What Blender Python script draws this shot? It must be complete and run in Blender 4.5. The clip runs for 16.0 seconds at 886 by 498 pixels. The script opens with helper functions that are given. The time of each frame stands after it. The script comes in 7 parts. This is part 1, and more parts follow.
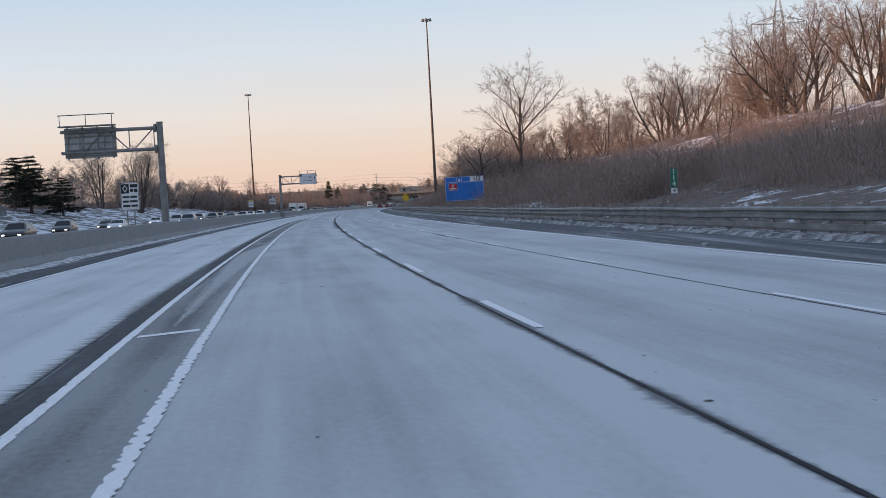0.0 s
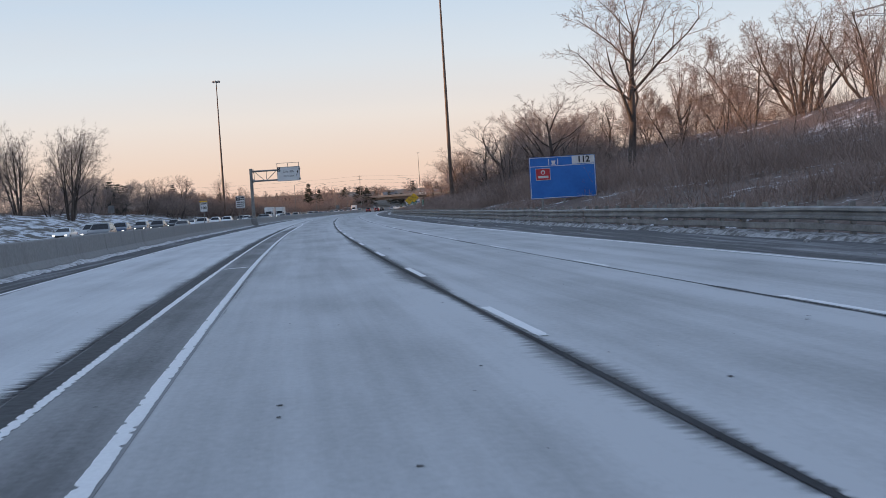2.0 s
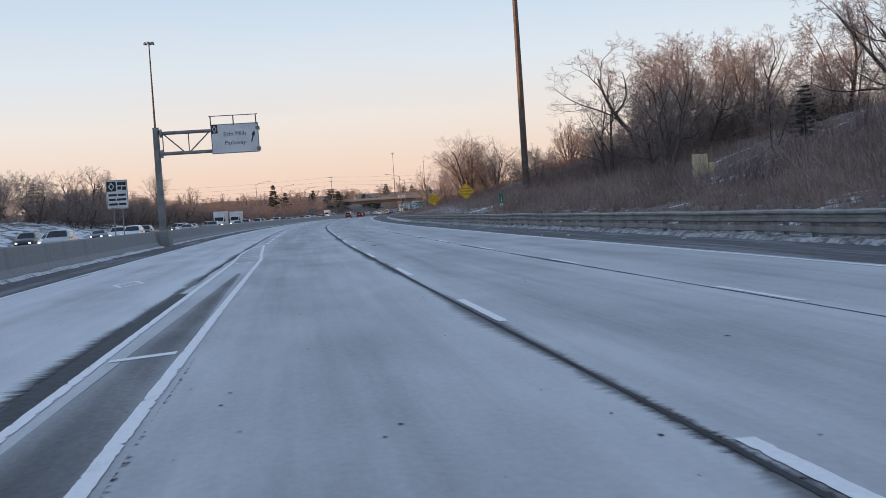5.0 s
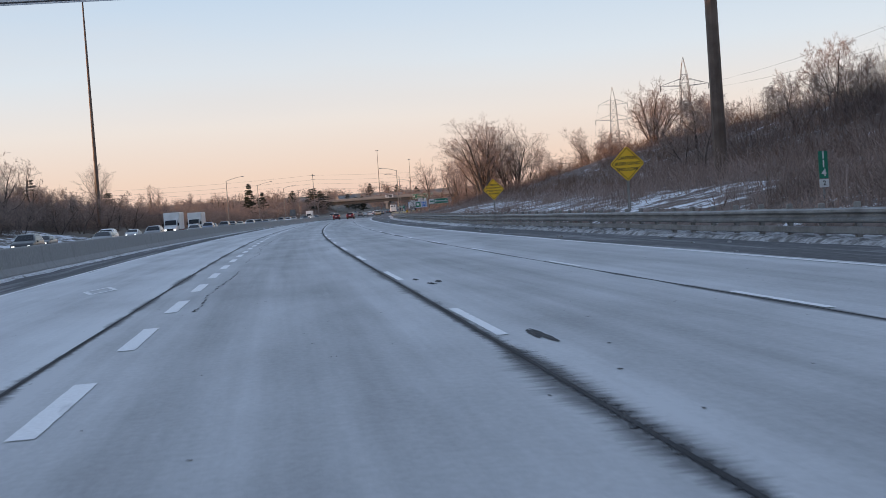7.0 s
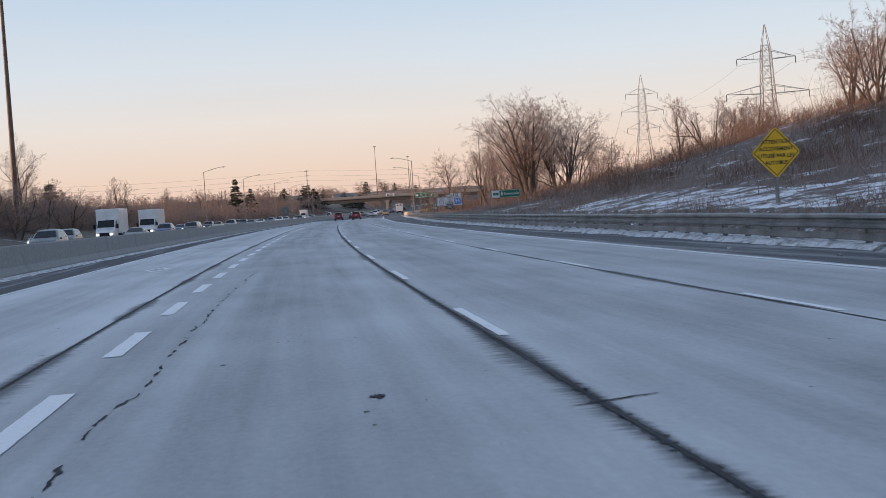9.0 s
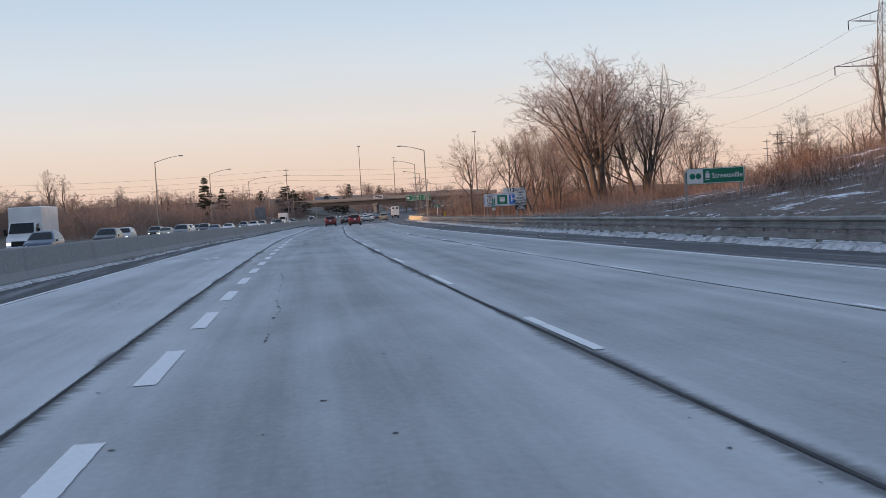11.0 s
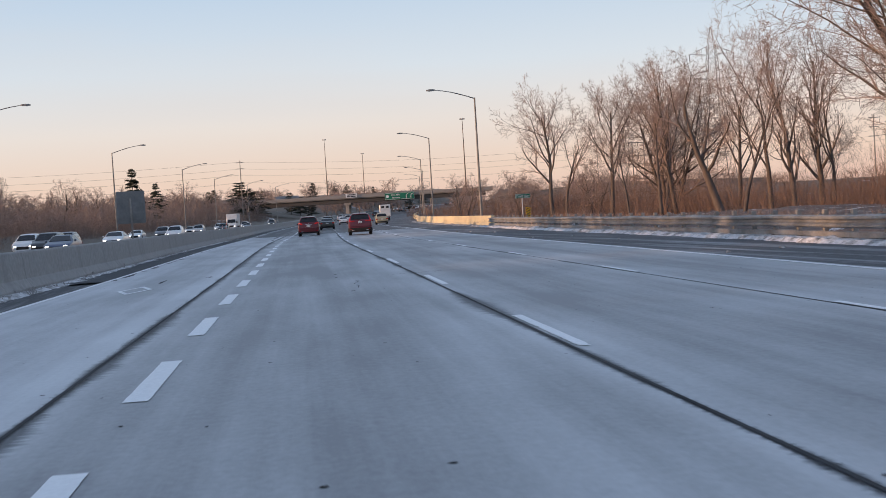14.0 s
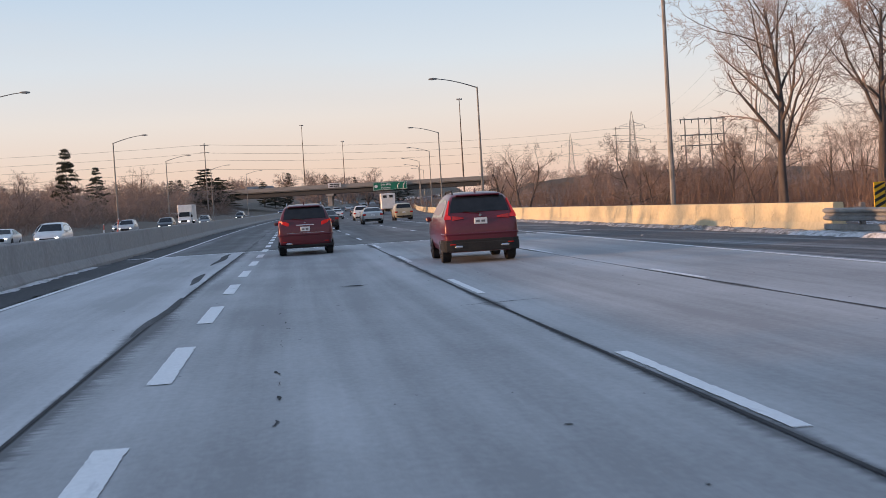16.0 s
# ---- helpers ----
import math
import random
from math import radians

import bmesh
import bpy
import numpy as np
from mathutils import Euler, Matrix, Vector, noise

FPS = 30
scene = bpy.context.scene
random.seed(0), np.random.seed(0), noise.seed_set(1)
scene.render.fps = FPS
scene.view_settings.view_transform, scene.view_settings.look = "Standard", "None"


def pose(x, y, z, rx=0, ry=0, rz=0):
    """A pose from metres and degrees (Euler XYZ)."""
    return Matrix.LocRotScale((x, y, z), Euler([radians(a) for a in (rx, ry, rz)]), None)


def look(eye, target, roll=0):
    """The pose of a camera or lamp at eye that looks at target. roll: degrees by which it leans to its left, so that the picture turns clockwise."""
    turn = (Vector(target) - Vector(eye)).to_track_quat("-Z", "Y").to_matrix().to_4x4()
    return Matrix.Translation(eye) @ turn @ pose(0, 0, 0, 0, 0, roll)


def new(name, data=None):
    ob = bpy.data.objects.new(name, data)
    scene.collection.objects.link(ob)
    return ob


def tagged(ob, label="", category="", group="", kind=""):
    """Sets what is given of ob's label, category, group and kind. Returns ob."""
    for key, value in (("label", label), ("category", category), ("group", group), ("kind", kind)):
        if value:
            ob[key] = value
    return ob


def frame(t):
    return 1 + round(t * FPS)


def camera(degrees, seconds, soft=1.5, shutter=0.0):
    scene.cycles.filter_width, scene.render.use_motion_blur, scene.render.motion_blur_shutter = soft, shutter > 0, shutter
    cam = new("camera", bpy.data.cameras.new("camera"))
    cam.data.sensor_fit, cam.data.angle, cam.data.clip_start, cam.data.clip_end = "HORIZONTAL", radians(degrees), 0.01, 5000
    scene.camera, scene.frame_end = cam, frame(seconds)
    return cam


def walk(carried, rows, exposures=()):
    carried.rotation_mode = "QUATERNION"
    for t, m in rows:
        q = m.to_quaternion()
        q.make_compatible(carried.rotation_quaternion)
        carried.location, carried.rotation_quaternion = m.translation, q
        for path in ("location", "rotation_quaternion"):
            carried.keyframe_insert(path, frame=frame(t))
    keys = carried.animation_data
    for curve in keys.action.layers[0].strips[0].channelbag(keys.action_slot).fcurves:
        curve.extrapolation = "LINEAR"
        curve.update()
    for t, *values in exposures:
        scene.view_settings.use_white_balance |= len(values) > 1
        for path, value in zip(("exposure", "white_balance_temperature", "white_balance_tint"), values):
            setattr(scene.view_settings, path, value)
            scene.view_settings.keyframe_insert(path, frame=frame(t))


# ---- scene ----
cam = camera(40.0, 16.0, soft=0.75, shutter=0.05)
EXPOSURES = [(0.0, 0.0), (2.5, 0.03), (4.0, 0.08), (6.5, 0.05), (9.0, 0.0), (12.0, -0.03), (16.0, 0.0)]
PATH = [
    (0.0, look((0.001, 0.000, 1.458), (2.813, 49.882, -0.509), -3.18)),
    (0.5, look((-0.998, 14.967, 1.458), (2.061, 64.833, -0.547), -3.48)),
    (1.0, look((-1.929, 30.087, 1.458), (1.364, 79.939, -0.525), -3.57)),
    (1.5, look((-2.790, 45.274, 1.458), (0.718, 95.114, -0.462), -3.58)),
    (2.0, look((-3.630, 60.522, 1.458), (0.080, 110.350, -0.397), -3.59)),
    (2.5, look((-4.433, 75.806, 1.458), (-0.527, 125.620, -0.358), -3.67)),
    (3.0, look((-5.071, 91.387, 1.458), (-0.937, 141.183, -0.328), -3.54)),
    (3.5, look((-5.647, 107.134, 1.458), (-1.228, 156.907, -0.308), -3.42)),
    (4.0, look((-6.186, 122.891, 1.458), (-1.443, 172.634, -0.310), -3.46)),
    (4.5, look((-6.662, 138.533, 1.458), (-1.727, 188.258, -0.294), -3.59)),
    (5.0, look((-7.072, 154.097, 1.458), (-1.913, 203.800, -0.260), -3.76)),
    (5.5, look((-7.403, 169.588, 1.458), (-2.005, 219.268, -0.229), -3.95)),
    (6.0, look((-7.642, 185.004, 1.458), (-2.004, 234.657, -0.219), -4.11)),
    (6.5, look((-7.776, 200.326, 1.458), (-1.904, 249.950, -0.266), -4.19)),
    (7.0, look((-7.794, 215.524, 1.458), (-1.790, 265.132, -0.273), -4.09)),
    (7.5, look((-7.839, 230.570, 1.458), (-1.759, 280.169, -0.259), -4.03)),
    (8.0, look((-7.908, 245.552, 1.458), (-1.726, 295.139, -0.273), -3.92)),
    (8.5, look((-8.020, 260.556, 1.458), (-1.720, 310.127, -0.269), -3.66)),
    (9.0, look((-8.008, 275.655, 1.458), (-1.641, 325.218, -0.262), -3.70)),
    (9.5, look((-7.917, 290.948, 1.458), (-1.095, 340.453, -0.183), -3.64)),
    (10.0, look((-7.871, 306.397, 1.458), (-0.803, 355.869, -0.145), -3.55)),
    (10.5, look((-7.806, 321.954, 1.458), (-0.611, 371.408, -0.126), -3.44)),
    (11.0, look((-7.659, 337.588, 1.458), (-0.368, 387.029, -0.106), -3.34)),
    (11.5, look((-7.367, 353.281, 1.458), (0.115, 402.695, -0.062), -3.30)),
    (12.0, look((-6.870, 369.029, 1.458), (0.972, 418.388, -0.038), -3.39)),
    (12.5, look((-6.210, 384.849, 1.458), (1.940, 434.156, -0.093), -3.67)),
    (13.0, look((-5.456, 400.913, 1.458), (2.988, 450.173, -0.029), -3.48)),
    (13.5, look((-4.697, 417.165, 1.458), (3.988, 466.382, -0.037), -3.57)),
    (14.0, look((-3.860, 433.461, 1.458), (5.042, 482.638, -0.106), -3.54)),
    (14.5, look((-2.910, 449.749, 1.458), (6.257, 498.874, -0.174), -3.17)),
    (15.0, look((-1.959, 466.067, 1.458), (7.465, 515.139, -0.297), -3.27)),
    (15.5, look((-1.046, 482.335, 1.458), (8.635, 531.355, -0.363), -3.33)),
    (16.0, look((0.001, 498.309, 1.458), (9.909, 547.281, -0.429), -3.36)),
]
walk(cam, PATH, EXPOSURES)

# ---- light ----
SUN_FROM = Vector((-0.995, -0.03, 0.098)).normalized()
sun_data = bpy.data.lights.new("sun", "SUN")
sun_data.energy, sun_data.angle, sun_data.color = 5.0, radians(0.6), (1.0, 0.56, 0.30)
sun = new("sun", sun_data)
sun.matrix_world = look((0, 0, 80), Vector((0, 0, 80)) - SUN_FROM)

world = bpy.data.worlds.new("sky")
scene.world = world
world.use_nodes = True
wn, wl = world.node_tree.nodes, world.node_tree.links
wn.clear()
w_out = wn.new("ShaderNodeOutputWorld")
w_bg = wn.new("ShaderNodeBackground")
w_sky = wn.new("ShaderNodeTexSky")
w_sky.sky_type, w_sky.sun_disc = "NISHITA", False
w_sky.sun_elevation, w_sky.sun_rotation = radians(5.6), math.atan2(SUN_FROM.x, SUN_FROM.y)
w_sky.air_density, w_sky.dust_density = 1.0, 2.0
w_scale = wn.new("ShaderNodeVectorMath")
w_scale.operation = "SCALE"
w_scale.inputs["Scale"].default_value = 0.10
w_tc = wn.new("ShaderNodeTexCoord")
w_sep = wn.new("ShaderNodeSeparateXYZ")
w_ramp = wn.new("ShaderNodeValToRGB")
for i, (at, c) in enumerate([(0.0, (0.93, 0.63, 0.52)), (0.035, (0.95, 0.73, 0.60)), (0.075, (0.92, 0.835, 0.78)), (0.12, (0.775, 0.842, 0.915)),
                             (0.2, (0.545, 0.705, 0.90)), (0.4, (0.432, 0.578, 0.808)), (1.0, (0.34, 0.47, 0.733))]):
    e = w_ramp.color_ramp.elements[i] if i < 2 else w_ramp.color_ramp.elements.new(at)
    e.position, e.color = at, (*c, 1)
w_map = wn.new("ShaderNodeMapping")
w_map.inputs["Scale"].default_value = (1.2, 2.0, 9.0)
w_cloud = wn.new("ShaderNodeTexNoise")
w_cloud.inputs["Scale"].default_value, w_cloud.inputs["Detail"].default_value = 1.6, 5.0
w_cramp = wn.new("ShaderNodeValToRGB")
w_cramp.color_ramp.elements[0].position, w_cramp.color_ramp.elements[1].position = 0.52, 0.85
w_cramp.color_ramp.elements[1].color = (0.35, 0.35, 0.35, 1)
w_cmix = wn.new("ShaderNodeMixRGB")
w_cmix.inputs["Color2"].default_value = (0.82, 0.76, 0.74, 1)
w_mix = wn.new("ShaderNodeMixRGB")
w_mix.inputs["Fac"].default_value = 0.12
wl.new(w_tc.outputs["Generated"], w_sep.inputs[0])
wl.new(w_sep.outputs["Z"], w_ramp.inputs["Fac"])
wl.new(w_tc.outputs["Generated"], w_map.inputs["Vector"])
wl.new(w_map.outputs[0], w_cloud.inputs["Vector"])
wl.new(w_cloud.outputs["Fac"], w_cramp.inputs["Fac"])
wl.new(w_cramp.outputs["Color"], w_cmix.inputs["Fac"])
wl.new(w_ramp.outputs["Color"], w_cmix.inputs["Color1"])
wl.new(w_sky.outputs["Color"], w_scale.inputs[0])
wl.new(w_cmix.outputs["Color"], w_mix.inputs["Color1"])
wl.new(w_scale.outputs["Vector"], w_mix.inputs["Color2"])
wl.new(w_mix.outputs["Color"], w_bg.inputs["Color"])
w_bg.inputs["Strength"].default_value = 1.0
wl.new(w_bg.outputs[0], w_out.inputs["Surface"])


# ---- materials ----
def material(name, colors, rough=0.8, metal=0.0, scale=4.0, bump=0.15, fine=40.0, stretch=(1, 1, 1), emit=None, strength=1.0, vary=0.0, coat=0.0, shine=0.5):
    """A surface that wanders between two colours at two scales, with fine relief."""
    m = bpy.data.materials.new(name)
    m.use_nodes = True
    n, l = m.node_tree.nodes, m.node_tree.links
    b = n["Principled BSDF"]
    b.inputs["Roughness"].default_value, b.inputs["Metallic"].default_value = rough, metal
    b.inputs["Coat Weight"].default_value = coat
    b.inputs["Specular IOR Level"].default_value = shine
    geo, mp = n.new("ShaderNodeNewGeometry"), n.new("ShaderNodeMapping")
    mp.inputs["Scale"].default_value = stretch
    l.new(geo.outputs["Position"], mp.inputs["Vector"])
    big, small = n.new("ShaderNodeTexNoise"), n.new("ShaderNodeTexNoise")
    big.inputs["Scale"].default_value, big.inputs["Detail"].default_value = scale, 6.0
    small.inputs["Scale"].default_value, small.inputs["Detail"].default_value = fine, 3.0
    l.new(mp.outputs[0], big.inputs["Vector"])
    l.new(geo.outputs["Position"], small.inputs["Vector"])
    add = n.new("ShaderNodeMath")
    add.operation = "MULTIPLY_ADD"
    add.inputs[1].default_value, add.inputs[2].default_value = 0.4, -0.2
    l.new(small.outputs["Fac"], add.inputs[0])
    tot = n.new("ShaderNodeMath")
    l.new(big.outputs["Fac"], tot.inputs[0])
    l.new(add.outputs[0], tot.inputs[1])
    ramp = n.new("ShaderNodeValToRGB")
    els = ramp.color_ramp.elements
    for i, c in enumerate(colors):
        at = 0.3 + 0.4 * i / max(1, len(colors) - 1)
        e = els[i] if i < 2 else els.new(at)
        e.position, e.color = at, (*c, 1)
    last = tot
    if vary:
        info, v = n.new("ShaderNodeObjectInfo"), n.new("ShaderNodeMath")
        v.operation = "MULTIPLY_ADD"
        v.inputs[1].default_value = vary
        l.new(info.outputs["Random"], v.inputs[0])
        l.new(tot.outputs[0], v.inputs[2])
        last = v
    l.new(last.outputs[0], ramp.inputs["Fac"])
    l.new(ramp.outputs["Color"], b.inputs["Base Color"])
    if bump:
        bp = n.new("ShaderNodeBump")
        bp.inputs["Strength"].default_value, bp.inputs["Distance"].default_value = bump, 0.02
        l.new(small.outputs["Fac"], bp.inputs["Height"])
        l.new(bp.outputs[0], b.inputs["Normal"])
    if emit:
        b.inputs["Emission Color"].default_value, b.inputs["Emission Strength"].default_value = (*emit, 1), strength
    return m


def patchy(name, under, over, scale, lo, hi, rough=0.9, stretch=(1, 1, 1), turn=0.0, bump=0.4, fine=18.0, shine=0.5, rag=0.68):
    """Patches of one cover (snow, dust) lying over another, with ragged edges."""
    m = bpy.data.materials.new(name)
    m.use_nodes = True
    n, l = m.node_tree.nodes, m.node_tree.links
    b = n["Principled BSDF"]
    b.inputs["Roughness"].default_value, b.inputs["Specular IOR Level"].default_value = rough, shine
    geo, mp = n.new("ShaderNodeNewGeometry"), n.new("ShaderNodeMapping")
    mp.inputs["Scale"].default_value, mp.inputs["Rotation"].default_value = stretch, (0, 0, turn)
    l.new(geo.outputs["Position"], mp.inputs["Vector"])
    a, c = n.new("ShaderNodeTexNoise"), n.new("ShaderNodeTexNoise")
    a.inputs["Scale"].default_value, a.inputs["Detail"].default_value, a.inputs["Roughness"].default_value = scale, 8.0, rag
    c.inputs["Scale"].default_value, c.inputs["Detail"].default_value = fine, 4.0
    l.new(mp.outputs[0], a.inputs["Vector"])
    l.new(geo.outputs["Position"], c.inputs["Vector"])
    mask, tone = n.new("ShaderNodeValToRGB"), n.new("ShaderNodeValToRGB")
    mask.color_ramp.elements[0].position, mask.color_ramp.elements[1].position = lo, hi
    l.new(a.outputs["Fac"], mask.inputs["Fac"])
    tone.color_ramp.elements[0].position, tone.color_ramp.elements[1].position = 0.3, 0.7
    tone.color_ramp.elements[0].color, tone.color_ramp.elements[1].color = (*under[0], 1), (*under[1], 1)
    l.new(c.outputs["Fac"], tone.inputs["Fac"])
    mix = n.new("ShaderNodeMixRGB")
    mix.inputs["Color2"].default_value = (*over, 1)
    l.new(mask.outputs["Color"], mix.inputs["Fac"])
    l.new(tone.outputs["Color"], mix.inputs["Color1"])
    l.new(mix.outputs["Color"], b.inputs["Base Color"])
    bp = n.new("ShaderNodeBump")
    bp.inputs["Strength"].default_value, bp.inputs["Distance"].default_value = bump, 0.05
    l.new(c.outputs["Fac"], bp.inputs["Height"])
    l.new(bp.outputs[0], b.inputs["Normal"])
    return m


M = {}


def lane_material(name, dark, light, dust, damp, shine=0.5):
    """Salted concrete: dust lying at the lane's edges, worn wheel paths, damp smears along the joint beside it."""
    m = bpy.data.materials.new(name)
    m.use_nodes = True
    n, l = m.node_tree.nodes, m.node_tree.links
    bs = n["Principled BSDF"]
    bs.inputs["Roughness"].default_value, bs.inputs["Specular IOR Level"].default_value = 0.72, shine
    at, sep = n.new("ShaderNodeAttribute"), n.new("ShaderNodeSeparateXYZ")
    at.attribute_name = "lane"
    l.new(at.outputs["Vector"], sep.inputs[0])

    def math_node(op, a, b2=None, c=None):
        k = n.new("ShaderNodeMath")
        k.operation = op
        for i, v in enumerate((a, b2, c)):
            if v is None:
                continue
            if isinstance(v, (int, float)):
                k.inputs[i].default_value = v
            else:
                l.new(v, k.inputs[i])
        return k.outputs[0]

    def noise_node(scale, detail=5.0, rough=0.6):
        mp, t = n.new("ShaderNodeMapping"), n.new("ShaderNodeTexNoise")
        mp.inputs["Scale"].default_value = scale
        t.inputs["Scale"].default_value, t.inputs["Detail"].default_value, t.inputs["Roughness"].default_value = 1.0, detail, rough
        l.new(at.outputs["Vector"], mp.inputs["Vector"])
        l.new(mp.outputs[0], t.inputs["Vector"])
        return t.outputs["Fac"]

    streak, cloud, grain, tear, patch = noise_node((1.6, 0.035, 0), 6), noise_node((0.5, 0.16, 0), 6), noise_node((14, 9, 0), 4, 0.7), noise_node((1.1, 9.0, 0), 6, 0.78), noise_node((0.2, 0.11, 0), 3)
    u = math_node("ABSOLUTE", sep.outputs["Z"])
    wear = math_node("MULTIPLY", math_node("SUBTRACT", 1.0, math_node("POWER", u, 2.2)), 0.85)
    tone = math_node("ADD", math_node("ADD", math_node("MULTIPLY", streak, 0.9), math_node("MULTIPLY", cloud, 0.95)), math_node("MULTIPLY", grain, 0.45))
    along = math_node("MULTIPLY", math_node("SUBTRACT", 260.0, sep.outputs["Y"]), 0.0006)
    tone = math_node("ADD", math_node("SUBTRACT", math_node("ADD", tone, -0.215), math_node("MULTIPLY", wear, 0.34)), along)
    ramp = n.new("ShaderNodeValToRGB")
    for i, (p, c) in enumerate(((0.40, dark), (0.68, light), (1.0, dust))):
        e = ramp.color_ramp.elements[i] if i < 2 else ramp.color_ramp.elements.new(p)
        e.position, e.color = p, (*c, 1)
    l.new(tone, ramp.inputs["Fac"])
    # damp smear beside the joint at the lane's edge
    edge = math_node("SUBTRACT", 1.0, u)
    reach = math_node("MULTIPLY", math_node("MAXIMUM", math_node("SUBTRACT", patch, 0.46), 0.0), 0.75)
    soaked = n.new("ShaderNodeAttribute")
    soaked.attribute_name = "soak"
    fringe = math_node("MULTIPLY", soaked.outputs["Fac"], math_node("MAXIMUM", math_node("MULTIPLY_ADD", tear, 0.125, -0.037), 0.004))
    lim = math_node("ADD", math_node("ADD", math_node("MULTIPLY", reach, math_node("ADD", tear, 0.1)), 0.006), fringe)
    mask = math_node("MULTIPLY", math_node("SUBTRACT", 1.0, math_node("DIVIDE", edge, lim)), 1.6)
    cl = n.new("ShaderNodeClamp")
    l.new(mask, cl.inputs["Value"])
    mix = n.new("ShaderNodeMixRGB")
    mix.inputs["Color2"].default_value = (*damp, 1)
    l.new(math_node("MULTIPLY", cl.outputs[0], 0.85), mix.inputs["Fac"])
    l.new(ramp.outputs["Color"], mix.inputs["Color1"])
    l.new(mix.outputs["Color"], bs.inputs["Base Color"])
    bp = n.new("ShaderNodeBump")
    bp.inputs["Strength"].default_value, bp.inputs["Distance"].default_value = 0.15, 0.01
    l.new(grain, bp.inputs["Height"])
    l.new(bp.outputs[0], bs.inputs["Normal"])
    return m


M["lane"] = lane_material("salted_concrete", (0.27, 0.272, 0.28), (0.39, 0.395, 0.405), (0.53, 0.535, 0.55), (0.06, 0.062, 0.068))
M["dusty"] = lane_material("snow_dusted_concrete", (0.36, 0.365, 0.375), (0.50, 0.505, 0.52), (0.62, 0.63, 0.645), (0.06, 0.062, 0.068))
M["opposite"] = lane_material("salted_opposite_lanes", (0.22, 0.22, 0.225), (0.33, 0.33, 0.34), (0.46, 0.46, 0.47), (0.07, 0.07, 0.075))
M["buffer"] = lane_material("damp_buffer_strip", (0.065, 0.067, 0.07), (0.15, 0.152, 0.157), (0.30, 0.303, 0.31), (0.035, 0.036, 0.04), 0.25)
M["thin_drift"] = lane_material("thin_snow_dusting", (0.09, 0.092, 0.096), (0.20, 0.203, 0.209), (0.38, 0.384, 0.393), (0.05, 0.052, 0.055))
M["drifted"] = lane_material("snow_drifted_buffer", (0.15, 0.152, 0.158), (0.29, 0.294, 0.303), (0.50, 0.505, 0.52), (0.06, 0.062, 0.066))
M["deck"] = lane_material("worn_deck_concrete", (0.085, 0.086, 0.09), (0.15, 0.151, 0.156), (0.28, 0.282, 0.29), (0.06, 0.06, 0.064), 0.3)
M["wet"] = patchy("damp_asphalt", ((0.040, 0.042, 0.047), (0.08, 0.083, 0.09)), (0.19, 0.195, 0.205), 0.5, 0.55, 0.8, 0.75, (1.0, 0.12, 1), 0.0, 0.2, 8.0, 0.2)
M["damp_trace"] = patchy("faint_damp_concrete", ((0.17, 0.173, 0.18), (0.23, 0.233, 0.24)), (0.31, 0.313, 0.32), 1.4, 0.45, 0.7, 0.8, (1.0, 0.5, 1), 0.0, 0.2, 9.0)
M["shoulder"] = patchy("salted_asphalt", ((0.065, 0.066, 0.07), (0.115, 0.116, 0.121)), (0.36, 0.362, 0.375), 0.55, 0.50, 0.70, 0.85, (2.4, 0.075, 1), 0.0, 0.2, 6.0, 0.3, 0.72)
M["joint"] = material("joint_sealant", [(0.022, 0.023, 0.027), (0.062, 0.063, 0.068)], 0.8, scale=2.0, stretch=(1, 0.2, 1), shine=0.15)
M["paint"] = patchy("road_paint", ((0.76, 0.76, 0.77), (0.86, 0.86, 0.87)), (0.42, 0.425, 0.44), 1.6, 0.60, 0.82, 0.6, (2.0, 0.4, 1), 0.0, 0.1, 20.0)
M["barrier"] = patchy("barrier_concrete", ((0.24, 0.236, 0.232), (0.31, 0.306, 0.30)), (0.175, 0.17, 0.165), 0.8, 0.54, 0.78, 0.85, (0.9, 0.9, 0.10), 0.0, 0.15, 7.0)
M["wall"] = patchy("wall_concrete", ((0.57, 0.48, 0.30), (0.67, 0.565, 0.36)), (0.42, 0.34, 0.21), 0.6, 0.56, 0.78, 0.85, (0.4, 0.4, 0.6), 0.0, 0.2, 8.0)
M["snow"] = patchy("dirty_snow", ((0.32, 0.32, 0.325), (0.54, 0.54, 0.55)), (0.12, 0.115, 0.11), 2.6, 0.43, 0.58, 0.8, (1, 0.8, 1), 0.0, 0.5, 9.0)
M["snow_clean"] = patchy("ploughed_snow", ((0.52, 0.52, 0.53), (0.72, 0.72, 0.74)), (0.22, 0.215, 0.21), 2.6, 0.47, 0.62, 0.8, (1, 0.8, 1), 0.0, 0.5, 9.0)
M["bank"] = patchy("brush_ground", ((0.105, 0.078, 0.066), (0.21, 0.158, 0.136)), (0.76, 0.77, 0.80), 0.34, 0.56, 0.605, 0.95, (1.0, 0.8, 1.0), 0.5, 1.0, 2.5, 0.3, 0.82)
M["bank_thin"] = patchy("thin_brush_ground", ((0.105, 0.078, 0.066), (0.21, 0.158, 0.136)), (0.76, 0.77, 0.80), 0.42, 0.485, 0.55, 0.95, (1.0, 0.8, 1.0), 0.5, 1.0, 2.5, 0.3, 0.86)
M["snowbank"] = patchy("snowy_bank", ((0.09, 0.08, 0.07), (0.17, 0.15, 0.13)), (0.66, 0.68, 0.72), 0.55, 0.46, 0.55, 0.95, (1.0, 0.5, 1.0), 0.3, 0.8, 2.0)
